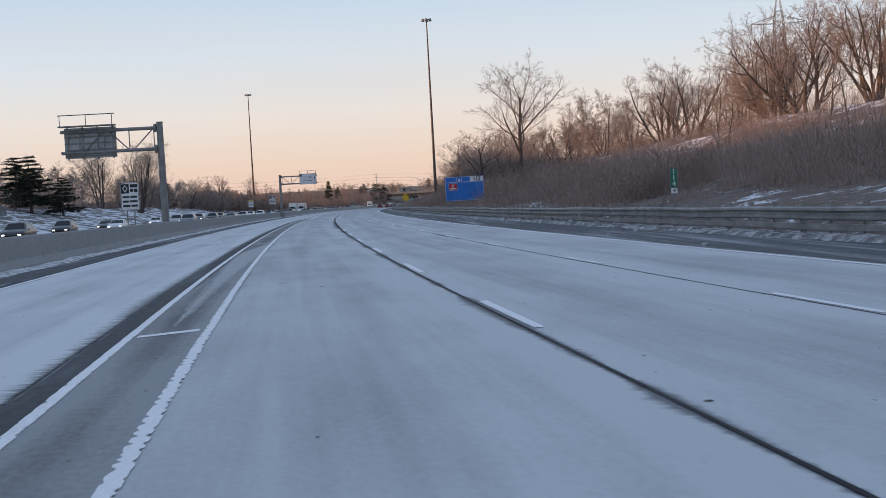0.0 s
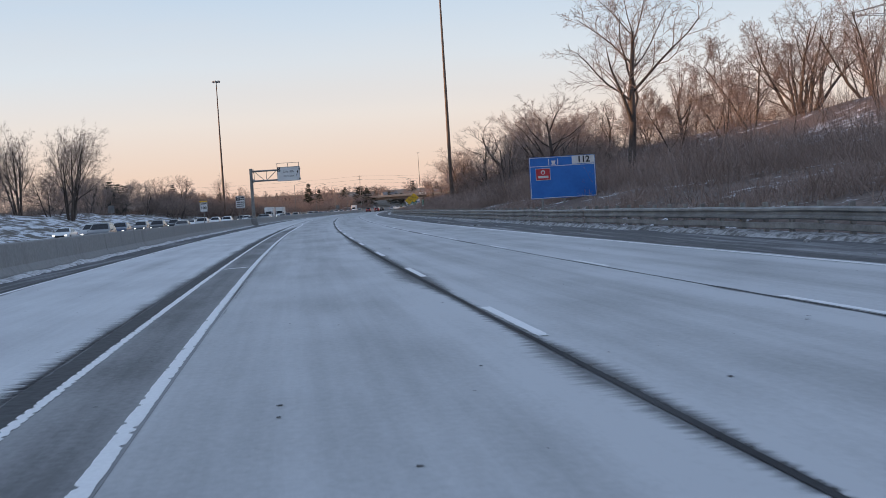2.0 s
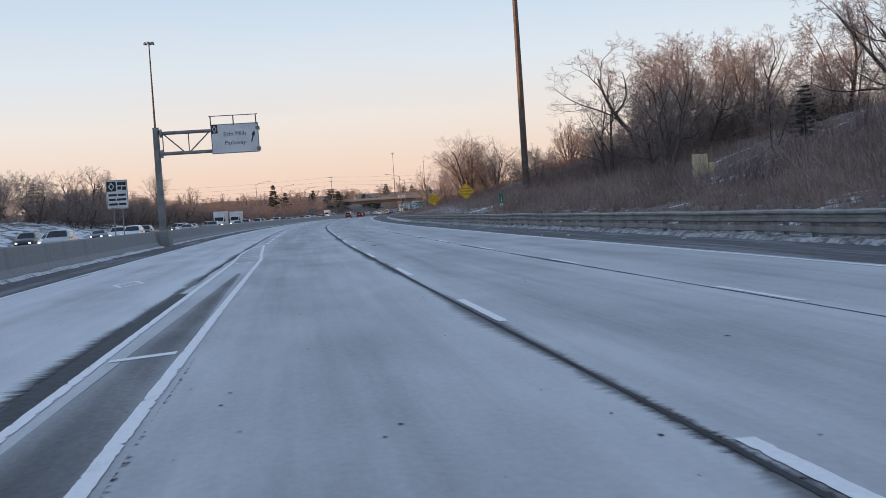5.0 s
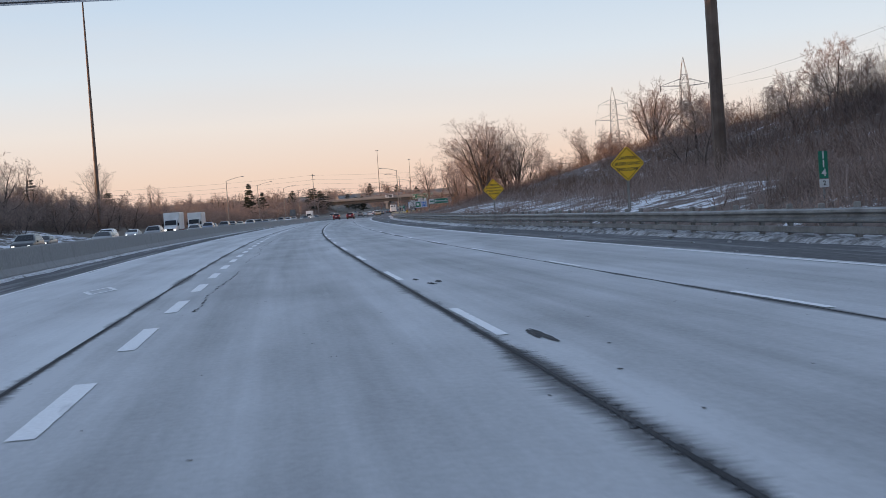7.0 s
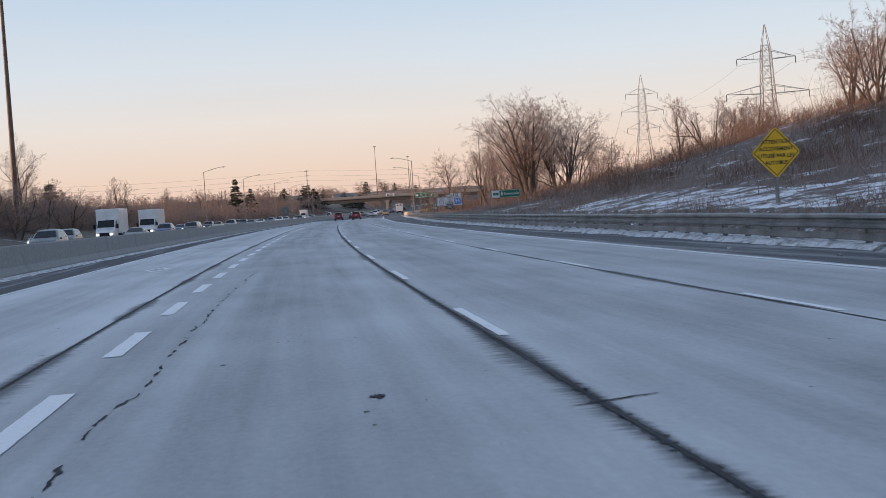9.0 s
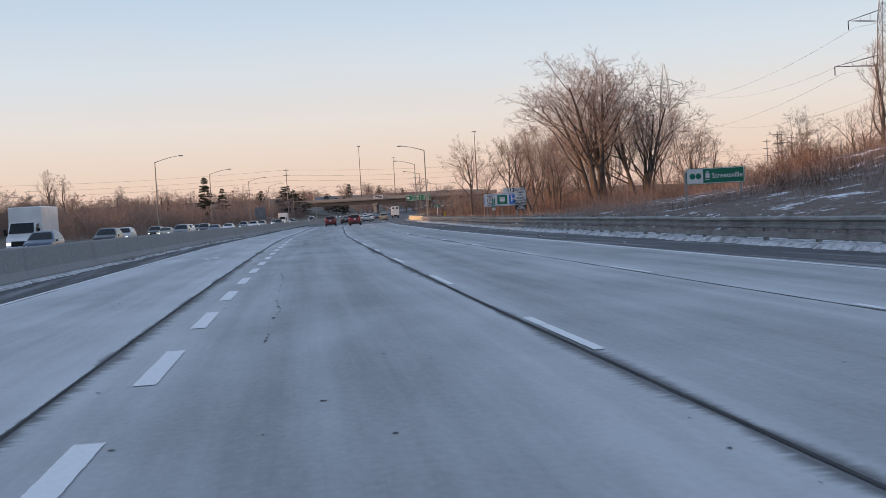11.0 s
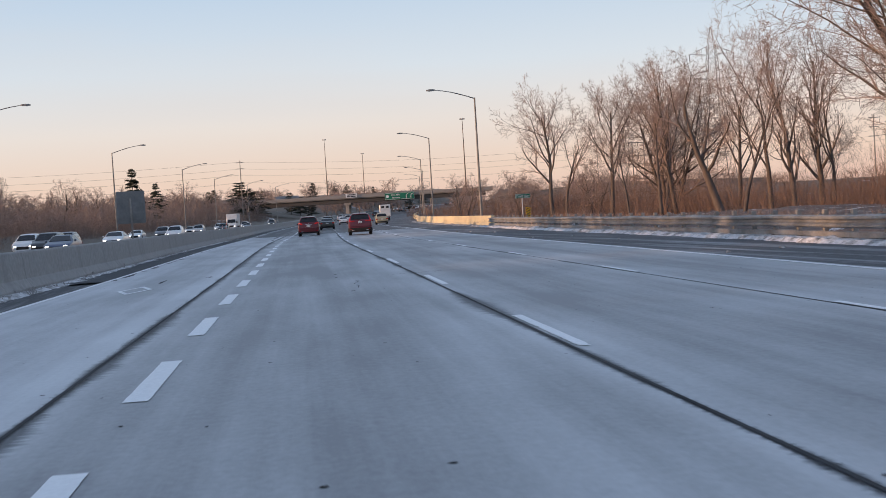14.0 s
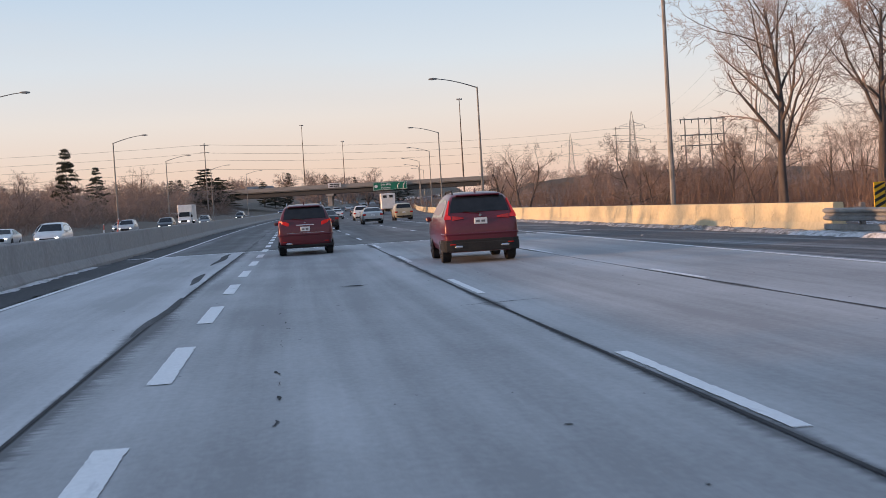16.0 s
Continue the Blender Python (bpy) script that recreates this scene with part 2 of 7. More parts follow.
M["field"] = patchy("far_ground", ((0.10, 0.085, 0.07), (0.17, 0.14, 0.11)), (0.6, 0.6, 0.63), 0.05, 0.60, 0.66, 0.95)
M["galv"] = material("weathered_galvanised_steel", [(0.17, 0.165, 0.16), (0.33, 0.325, 0.32)], 0.6, 0.45, scale=1.2, fine=12, bump=0.1)
M["gantry"] = material("dull_weathered_gantry_steel", [(0.17, 0.163, 0.155), (0.29, 0.28, 0.268)], 0.65, 0.35, scale=1.4, fine=12, bump=0.1)
M["rust"] = material("weathering_steel_mast", [(0.10, 0.07, 0.055), (0.17, 0.125, 0.10)], 0.7, 0.3, scale=1.5, fine=15, bump=0.2)
M["wood"] = material("grey_timber_post", [(0.15, 0.135, 0.12), (0.30, 0.28, 0.26)], 0.9, scale=6, fine=50, bump=0.4, stretch=(1, 1, 0.2), vary=0.15)
M["bridge"] = patchy("overpass_concrete", ((0.26, 0.24, 0.22), (0.36, 0.33, 0.30)), (0.18, 0.165, 0.15), 0.4, 0.55, 0.8, 0.9, (0.3, 0.3, 1.0))
M["girder"] = material("dark_bridge_girder", [(0.06, 0.055, 0.05), (0.10, 0.09, 0.085)], 0.7)
M["bark"] = material("grey_brown_bark", [(0.05, 0.040, 0.035), (0.125, 0.10, 0.088)], 0.95, scale=3, fine=30, bump=0.5, stretch=(1, 1, 0.3), vary=0.1)
M["twig"] = material("reddish_brown_twigs", [(0.18, 0.135, 0.117), (0.34, 0.26, 0.225)], 0.95, scale=1, fine=8, bump=0.0, vary=0.12)
M["brush"] = material("dry_brush_stems", [(0.11, 0.082, 0.072), (0.19, 0.145, 0.128), (0.26, 0.20, 0.175)], 0.95, scale=0.3, fine=5, bump=0.0)
M["scrub"] = material("grey_brown_scrub", [(0.19, 0.137, 0.115), (0.31, 0.228, 0.195), (0.41, 0.305, 0.265)], 0.95, scale=0.3, fine=5, bump=0.0)
M["thicket"] = material("red_brown_thicket", [(0.10, 0.062, 0.048), (0.19, 0.12, 0.09), (0.26, 0.165, 0.12)], 0.95, scale=0.25, fine=5, bump=0.0)
M["needle"] = material("dark_spruce_needles", [(0.020, 0.026, 0.018), (0.055, 0.062, 0.044)], 0.9, scale=1.5, fine=12, bump=0.0)
M["blue"] = material("blue_reflective_sheet", [(0.008, 0.125, 0.46), (0.015, 0.165, 0.55)], 0.45, scale=0.8, fine=6, bump=0.02)
M["green"] = material("green_reflective_sheet", [(0.0, 0.13, 0.075), (0.01, 0.18, 0.11)], 0.45, scale=0.8, fine=6, bump=0.02)
M["yellow"] = material("yellow_reflective_sheet", [(0.78, 0.44, 0.012), (0.88, 0.54, 0.03)], 0.5, scale=0.9, fine=6, bump=0.02)
M["red"] = material("red_sign_sheet", [(0.42, 0.02, 0.03), (0.52, 0.04, 0.05)], 0.5, bump=0.02)
M["white"] = material("white_sign_sheet", [(0.58, 0.58, 0.58), (0.72, 0.72, 0.72)], 0.5, scale=1.0, fine=8, bump=0.02)
M["black"] = material("black_sign_ink", [(0.012, 0.012, 0.013), (0.03, 0.03, 0.032)], 0.5, bump=0.02)
M["signback"] = material("bare_aluminium_back", [(0.13, 0.135, 0.14), (0.22, 0.225, 0.23)], 0.5, 0.6, scale=1.2, fine=10, bump=0.05)


# paler copy of the sign back: light on the gantry panel put into its colour
M["signback_lit"] = material("pale_lit_sign_back", [(0.30, 0.305, 0.31), (0.46, 0.465, 0.47)], 0.55, 0.3, scale=1.2, fine=10, bump=0.05)


# ---- mesh helpers ----
class Builder:
    """Gathers vertices and faces for one mesh."""
    def __init__(self):
        self.v, self.f = [], []

    def quad_strip(self, rings, closed=True, caps=True):
        base, k = len(self.v), len(rings[0])
        for r in rings:
            self.v.extend(tuple(p) for p in r)
        for i in range(len(rings) - 1):
            for j in range(k if closed else k - 1):
                a, b = base + i * k + j, base + i * k + (j + 1) % k
                self.f.append((a, b, b + k, a + k))
        if caps and closed:
            self.f.append(tuple(base + j for j in range(k))[::-1])
            self.f.append(tuple(base + (len(rings) - 1) * k + j for j in range(k)))
        return self

    def box(self, x0, x1, y0, y1, z0, z1, bevel=0.0):
        e = bevel
        if not e:
            ring = lambda z: [(x0, y0, z), (x1, y0, z), (x1, y1, z), (x0, y1, z)]
            return self.quad_strip([ring(z0), ring(z1)])
        ring = lambda z, d: [(x0 + d + e, y0 + d, z), (x1 - d - e, y0 + d, z), (x1 - d, y0 + d + e, z), (x1 - d, y1 - d - e, z),
                             (x1 - d - e, y1 - d, z), (x0 + d + e, y1 - d, z), (x0 + d, y1 - d - e, z), (x0 + d, y0 + d + e, z)]
        return self.quad_strip([ring(z0, e), ring(z0 + e, 0), ring(z1 - e, 0), ring(z1, e)])

    def tube(self, p0, p1, r0, r1, n=6, caps=True):
        p0, p1 = Vector(p0), Vector(p1)
        d = (p1 - p0).normalized()
        u = d.orthogonal().normalized()
        w = d.cross(u)
        rings = [[p + (u * math.cos(a) + w * math.sin(a)) * r for a in (2 * math.pi * k / n for k in range(n))] for p, r in ((p0, r0), (p1, r1))]
        return self.quad_strip(rings, True, caps)

    def path(self, pts, radii, n=6):
        rings = []
        for i, p in enumerate(pts):
            p = Vector(p)
            d = (Vector(pts[min(i + 1, len(pts) - 1)]) - Vector(pts[max(i - 1, 0)])).normalized()
            u = d.cross(Vector((0, 1, 0.01))).normalized() if abs(d.y) < 0.9 else d.cross(Vector((1, 0, 0))).normalized()
            w = d.cross(u)
            rings.append([p + (u * math.cos(2 * math.pi * k / n) + w * math.sin(2 * math.pi * k / n)) * radii[i] for k in range(n)])
        return self.quad_strip(rings)

    def mesh(self, name, mat, smooth=False):
        me = bpy.data.meshes.new(name)
        me.from_pydata(self.v, [], self.f)
        me.validate()
        me.update()
        if mat:
            me.materials.append(mat)
        if smooth:
            me.polygons.foreach_set("use_smooth", [True] * len(me.polygons))
        return me


def part(name, b, mat, parent=None, label="", smooth=False):
    """Links a Builder (or a mesh) as one mesh object under a thing or a part."""
    me = b if isinstance(b, bpy.types.Mesh) else b.mesh(name, mat, smooth)
    ob = new(name, me)
    if parent is not None:
        ob.parent = parent
    if label:
        ob["label"] = label
    return ob


def thing(name, label, category, group="", kind="", at=None):
    ob = new(name)
    ob.empty_display_size = 0.3
    if at is not None:
        ob.matrix_world = at
    return tagged(ob, label, category, group, kind)


def structure(name, b, mat, label, category, smooth=False):
    return tagged(part(name, b, mat, None, "", smooth), label, category, "", "structure")


def writing(text, size, mat, parent, x, z, y=-0.02, name="lettering", bold=0.0, align="CENTER"):
    """Raised letters on a sign that faces -y."""
    cu = bpy.data.curves.new(name, "FONT")
    cu.body, cu.size, cu.align_x, cu.align_y, cu.offset, cu.resolution_u = text, size, align, "CENTER", bold, 2
    tmp = bpy.data.objects.new("tmp", cu)
    scene.collection.objects.link(tmp)
    me = bpy.data.meshes.new_from_object(tmp.evaluated_get(bpy.context.evaluated_depsgraph_get()))
    bpy.data.objects.remove(tmp)
    me.materials.clear()
    me.materials.append(mat)
    ob = part(name, me, mat, parent)
    ob.matrix_basis = pose(x, y, z, 90, 0, 0)
    return ob


# ---- the line of the road ----
ROAD_STEP, ROAD_START = 40.0, -10.0
ROAD_X = [3.45, 0.67, -1.52, -3.18, -4.40, -5.13, -5.60, -5.83, -5.51, -4.50, -3.04, -1.25, 1.29, 3.90, 7.17, 10.32, 13.75, 17.7]


def road_x(y):
    """The lane line to the right of the camera's lane."""
    u = (y - ROAD_START) / ROAD_STEP
    n = len(ROAD_X) - 1
    if u <= 0:
        return ROAD_X[0] + (ROAD_X[1] - ROAD_X[0]) * u
    if u >= n:
        d = y - (ROAD_START + n * ROAD_STEP)
        return ROAD_X[-1] + 0.10 * d + 0.5 * 4.6e-4 * d * d
    i = min(int(u), n - 1)
    f = u - i
    p1, p2 = ROAD_X[i], ROAD_X[i + 1]
    p0 = ROAD_X[i - 1] if i else 2 * p1 - p2
    p3 = ROAD_X[i + 2] if i + 2 <= n else 2 * p2 - p1
    return p1 + 0.5 * f * (p2 - p0 + f * (2 * p0 - 5 * p1 + 4 * p2 - p3 + f * (3 * (p1 - p2) + p3 - p0)))


def road_z(y):
    d = max(0.0, y - 640.0)
    return 2e-5 * d * d if d < 300 else 1.8 + 0.012 * (d - 300)


def heading(y):
    return math.degrees(-math.atan2(road_x(y + 2) - road_x(y - 2), 4.0))


def on_road(o, y, z=0.0):
    return Vector((road_x(y) + o, y, road_z(y) + z))


def step(table, y):
    return float(np.interp(y, [t[0] for t in table], [t[1] for t in table]))


def stations(y0, y1, d=6.0):
    n = max(1, int(math.ceil((y1 - y0) / d)))
    return [y0 + (y1 - y0) * i / n for i in range(n + 1)]


def ribbon(b, o0, o1, y0, y1, z, d=6.0):
    """A strip of surface between two offsets from the road's line; offsets may be functions of y."""
    f0, f1 = (o0 if callable(o0) else lambda y: o0), (o1 if callable(o1) else lambda y: o1)
    return b.quad_strip([[on_road(f0(y), y, z), on_road(f1(y), y, z)] for y in stations(y0, y1, d)], False)


def sweep(b, profile, y0, y1, d=6.0, base=0.0):
    """A closed section of (offset, height), drawn along the road; base may be a function of y."""
    f = base if callable(base) else lambda y: base
    return b.quad_strip([[on_road(f(y) + o, y, z) for o, z in profile] for y in stations(y0, y1, d)])


BARRIER = [(-60, -11.4), (100, -11.5), (150, -11.9), (264, -12.3), (320, -12.2), (420, -11.1), (480, -9.9), (560, -9.7), (1700, -9.7)]
RAIL = [(-60, 11.2), (200, 11.0), (300, 10.4), (400, 10.8), (440, 11.3), (475, 11.9), (531, 12.1), (575, 12.2), (620, 13.4), (690, 17.5), (800, 20.0), (1700, 20.0)]
LEFT_EDGE = [(-60, -9.3), (250, -9.5), (412, -9.1), (474, -8.45), (535, -8.2), (1700, -8.2)]
barrier_o, rail_o, left_edge_o = (lambda y: step(BARRIER, y)), (lambda y: step(RAIL, y)), (lambda y: step(LEFT_EDGE, y))
JOINT_R = [(-60, -0.16), (100, -0.15), (190, -0.20), (211, -0.26), (232, -0.16), (256, -0.09), (340, -0.06), (415, -0.04), (460, -0.14), (495, -0.22), (1700, -0.22)]
JOINT_FAR = [(-60, 3.44), (105, 3.54), (213, 3.60), (260, 3.76), (340, 3.88), (416, 4.0), (455, 3.8), (499, 3.5), (1700, 3.5)]
EDGE_R = [(-60, 6.93), (100, 7.0), (270, 7.25), (340, 7.2), (427, 7.06), (520, 7.0), (1700, 7.0)]
joint_o, joint_far_o, edge_r_o = (lambda y: step(JOINT_R, y)), (lambda y: step(JOINT_FAR, y)), (lambda y: step(EDGE_R, y))
joint_left_o = lambda y: -5.02
ROAD_END = 1500.0

# ---- the ground ----
BANK_TOP = [(-60, 9.0), (380, 9.0), (420, 5.5), (455, 1.2), (520, -1.0), (700, -2.0), (820, 0.0), (900, 3.0), (1100, 2.0), (1300, -4.0), (1700, -7.0)]
# left bank kept high up to y 492 to screen the rail from low sun
LEFT_TOP = [(-60, 4.2), (300, 3.6), (380, 3.2), (492, 3.0), (512, 1.0), (800, 1.5), (1100, 5.0), (1700, 14.0)]

# unseen hill added far to the left, its height set to block the low sun
SHADE_HILL = [(-300, 27.0), (120, 27.5), (175, 30.5), (230, 33.5), (300, 34.5), (350, 32.0), (400, 24.0), (440, 10.0), (480, 0.0), (1700, 0.0)]


def ground_z(o, y):
    top, ltop = step(BANK_TOP, y), step(LEFT_TOP, y)
    if o >= 0:
        o -= max(0.0, rail_o(y) - 12.2) if o > 6 else 0.0
        k = np.interp(o, [0, 10, 13.5, 26, 45, 62, 130, 400], [-0.02, -0.02, 0.05, 0.27, 0.88, 1.0, 1.05, 0.9])
        z = top * float(k) + (0.25 if 13 < o < 40 else 0.0)
        if o < 12:
            z = -0.12
    else:
        k = np.interp(-o, [0, 31, 34, 50, 70, 400], [0, 0, 0.03, 1.0, 1.15, 1.3])
        z = ltop * float(k) + step(SHADE_HILL, y) * min(1.0, max(0.0, (-o - 130) / 110)) ** 2 * (1 if o > -500 else 0.5)
        if o > -31:
            z = -0.12
    rough = 0.0 if -33 < o < 13 else min(1.0, (abs(o) - 12) / 20)
    z += rough * (0.7 * noise.noise((o * 0.08, y * 0.05, 3.0)) + 0.25 * noise.noise((o * 0.35, y * 0.3, 9.0)))
    return z + road_z(y)


GROUND_O = [-2500, -1400, -800, -500, -400, -300, -250, -220, -190, -165, -145, -130, -110, -88, -74, -66] + [-62 + 2 * i for i in range(15)] + [-32.5, -31, -20, -8, 0, 8, 11.5, 12.4, 13.5] + \
           [15 + 1.6 * i for i in range(26)] + [58, 62, 70, 84, 110, 150, 220, 400, 800, 1400, 2500]
GROUND_Y = [-300, -240, -180, -120, -90] + [-60 + 4 * i for i in range(200)] + [750 + 14 * i for i in range(20)] + [1050, 1150, 1300, 1500, 1800, 2400, 3400, 4600]


def open_snow(o, y):
    """Stretches of the bank where the brush is thin and old snow lies."""
    e = 2.2 * noise.noise((o * 0.3, y * 0.12, 5.0))
    return (13.2 < o < 18.0 + e and 256 < y < 352) or (29 + e < o < 38 + e and 112 < y < 152) or (40 + e < o < 47 + e and 78 < y < 128)


def ground_point(o, y):
    yy = min(y, 1500)
    return (road_x(yy) + o, y, ground_z(o, yy))


gb = Builder()
gb.quad_strip([[ground_point(o, y) for o in GROUND_O] for y in GROUND_Y], False)
ground = structure("ground", gb, M["bank"], "brown brushy roadside banks with patches of old snow", "ground", True)
ground.data.materials.append(M["snowbank"])
ground.data.materials.append(M["field"])
ground.data.materials.append(M["bank_thin"])
ncol = len(GROUND_O) - 1
for p in ground.data.polygons:
    o, y = GROUND_O[p.index % ncol], GROUND_Y[p.index // ncol]
    p.material_index = 2 if (y > 760 or abs(o) > 200 or (y > 400 and o < -20)) else (1 if o < -20 else 3 if open_snow(o, y) else 0)

# ---- pavement ----
LANES = [(left_edge_o, joint_left_o), (joint_left_o, joint_o), (joint_o, joint_far_o), (joint_far_o, lambda y: edge_r_o(y) + 0.25)]
pv = Builder()
ribbon(pv, lambda y: barrier_o(y) - 20.5, lambda y: rail_o(y) + 1.2, -80, ROAD_END, -0.05)
road = structure("road", pv, M["shoulder"], "wide salted freeway pavement with dry snow dust", "road")


# how much wider the damp band beside the joint grows on the way
DAMP = [(-60, 0.9), (62, 0.9), (72, 2.2), (79, 1.6), (83, 5.0), (96, 5.0), (112, 4.4), (120, 2.4), (132, 1.5), (190, 1.4), (204, 1.9), (222, 1.6), (240, 1.2), (252, 1.8), (262, 1.5), (285, 1.6), (320, 1.2), (400, 0.9), (545, 0.55)]
strip = lambda y: step([(-60, 0.0), (190, 0.0), (200, 1.2), (250, 1.0), (330, 1.6), (372, 3.2), (385, 1.5), (462, 1.6), (480, 3.0), (545, 3.0)], y)
damp, dry, fringe = (lambda y: step(DAMP, y)), (lambda y: 0.0), (lambda y: 4.6 if y < 150 else 2.5 if y < 230 else 0.7)


def slab(f0, f1, y0, y1, mat, label, z=0.0, soak=(lambda y: 0.0, lambda y: 0.0)):
    """A lane that knows, at every point, how far across and along it lies."""
    n, b, across, soaking = 6, Builder(), [], []
    rows = stations(y0, y1, 4.0)
    for y in rows:
        a, c = f0(y), f1(y)
        b.v.extend(tuple(on_road(a + (c - a) * k / n, y, z)) for k in range(n + 1))
        across.extend(v for k in range(n + 1) for v in (a + (c - a) * k / n, y, 2.0 * k / n - 1))
        near_left, near_right = soak[0](y), soak[1](y)
        soaking.extend(near_left if k < 3 else near_right for k in range(n + 1))
    m = n + 1
    b.f = [(i * m + k, i * m + k + 1, (i + 1) * m + k + 1, (i + 1) * m + k) for i in range(len(rows) - 1) for k in range(n)]
    me = b.mesh("lane_slab", mat)
    me.attributes.new("lane", "FLOAT_VECTOR", "POINT").data.foreach_set("vector", across)
    me.attributes.new("soak", "FLOAT", "POINT").data.foreach_set("value", soaking)
    return part("lane_slab", me, None, road, label)


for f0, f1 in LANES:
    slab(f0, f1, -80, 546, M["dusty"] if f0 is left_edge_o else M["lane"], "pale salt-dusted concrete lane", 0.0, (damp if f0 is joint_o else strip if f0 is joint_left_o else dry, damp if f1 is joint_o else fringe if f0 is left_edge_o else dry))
    slab(f0, f1, 546.01, ROAD_END, M["deck"], "darker worn lane beyond the joint")
slab(lambda y: barrier_o(y) - 17.0, lambda y: barrier_o(y) - 2.6, -80, ROAD_END, M["opposite"], "opposite lanes, pale with salt", -0.03)

def ragged(o0, y0, y1, z, half, wob, d=0.5, seed=0.0):
    """A dark strip with a torn edge; its line and half width may be functions of y."""
    b = Builder()
    rows = []
    line, breadth = (o0 if callable(o0) else lambda y: o0), (half if callable(half) else lambda y: half)
    for y in stations(y0, y1, d):
        o0, half = line(y), breadth(y)
        l = half * (1 + wob * noise.noise((y * 0.9, seed, 0.3)) + 0.6 * wob * noise.noise((y * 4.1, seed, 2.3))) + wob * 0.25 * max(0, noise.noise((y * 0.08, seed, 5.0)))
        r = half * (1 + wob * noise.noise((y * 0.9, seed + 9, 0.3)) + 0.6 * wob * noise.noise((y * 4.1, seed + 9, 2.3))) + wob * 0.18 * max(0, noise.noise((y * 0.07, seed + 4, 7.0)))
        rows.append([on_road(o0 - max(0.012, l), y, z), on_road(o0 + max(0.012, r), y, z)])
    return b.quad_strip(rows, False)


def teeth(name, o0, y0, y1, seed, amp, mat, gap=0.075, floor=0.0, sides=(-1, 1), z=0.0045, label=""):
    """Short dark streaks torn sideways out of a joint, in clusters of uneven length, gathered into one mesh."""
    r = random.Random(seed)
    b = Builder()
    line, reach = (o0 if callable(o0) else lambda y: o0), (amp if callable(amp) else lambda y: amp)
    y = y0
    while y < y1:
        o0, amp = line(y), reach(y)
        k = max(0.0, 0.22 + 1.2 * noise.noise((y * 0.05, seed, 1.0)) + 0.6 * noise.noise((y * 0.4, seed, 4.0)))
        for s in sides:
            L = amp * (floor + k * r.random() ** 2.2)
            w = r.uniform(0.006, 0.022)
            i0 = len(b.v)
            yy = y + r.uniform(-0.04, 0.04)
            lean = r.uniform(-0.06, 0.06) * L
            b.v.extend(tuple(on_road(o0 + s * u, yy + v, z)) for u, v in ((0.0, -w), (0.0, w), (L * 0.6, w * 0.6 + lean * 0.6), (L, lean), (L * 0.55, -w * 0.7 + lean * 0.5)))
            f = (i0, i0 + 1, i0 + 2, i0 + 3, i0 + 4)
            b.f.append(f if s < 0 else f[::-1])
        y += gap * r.uniform(0.6, 1.5)
    ob = part(name, b, mat, road, label)
    return tagged(ob, "", "", "", "stuff")


for o, y0, half, wob, amp, sd in ((joint_o, -60, lambda y: 0.015 + 0.004 * damp(y), 0.16, lambda y: 0.20 * (0.5 + 0.5 * damp(y)), 1.0), (joint_far_o, -60, 0.008, 0.08, 0.06, 2.0), (joint_left_o, 185, 0.018, 0.16, 0.22, 3.0)):
    part("joint", ragged(o, y0, 545, 0.0055, half, wob, 0.12, sd), M["joint"], road, "dark longitudinal joint")
    wide = callable(amp) or amp > 0.1
    teeth("torn_edge", o, y0, 545, sd + 10, amp, M["wet"], 0.04, 0.14 if wide else 0.05, label="dark streaks torn out of the joint")
    if wide:
        teeth("torn_edge", o, y0, 545, sd + 20, (lambda y: 0.10 * damp(y)) if callable(amp) else amp * 0.6, M["joint"], 0.06, 0.10, (-1, 1), 0.005, "dark streaks torn out of the joint")
# the damp buffer strip beside the carpool lane
part("buffer_strip", ragged(-4.91, -60, 180, 0.003, 0.15, 0.2, 0.09, 4.0), M["wet"], road, "ragged damp fringe beside the buffer")
teeth("torn_edge", -5.08, -60, 182, 31.0, 0.36, M["wet"], 0.035, 0.15, (-1,), 0.0032, "ragged damp fringe")
teeth("torn_edge", -3.70, -60, 182, 33.0, 0.22, M["wet"], 0.06, 0.0, (1,), 0.0045, "ragged damp fringe")
ramp_in = lambda y, a, c: min(1.0, max(0.0, (y - a) / (c - a)))
slab(lambda y: -4.78 + 0.6 * ramp_in(y, 150, 188), lambda y: -3.72 - 0.35 * ramp_in(y, 150, 188), -60, 188, M["buffer"], "dark damp buffer strip between two lines", 0.003)


def dry_drift(grow, mat, z, seed, label):
    """A long wedge of dry snow inside the buffer, frayed along both edges."""
    n = lambda y, k: 0.07 * noise.noise((y * 0.35, seed, k)) + 0.05 * noise.noise((y * 1.7, seed, k + 5)) + 0.07 * noise.noise((y * 8.0, seed, k + 9))
    rows = []
    for k in range(int(43 / 0.08)):
        y = 16.0 + 0.08 * k
        lo = -4.33 - 0.34 * ramp_in(y, 24, 42) - grow + n(y, 0) + 1.0 * ramp_in(y, 42, 58)
        hi = -4.22 + 0.40 * ramp_in(y, 22, 42) + grow + n(y, 2)
        shut = ramp_in(y, 16, 21)
        mid = (lo + hi) / 2
        lo, hi = mid + (lo - mid) * shut, mid + (hi - mid) * shut
        hi = min(hi, -3.74)
        rows.append([on_road(min(max(lo, -4.76), hi), y, z), on_road(hi, y, z)])
    part("snow_drift", Builder().quad_strip(rows, False), mat, road, label)


dry_drift(0.08, M["thin_drift"], 0.0036, 2.0, "thin dusting of dry snow")
dry_drift(-0.01, M["drifted"], 0.0042, 6.0, "buffer strip drifted over with dry snow")
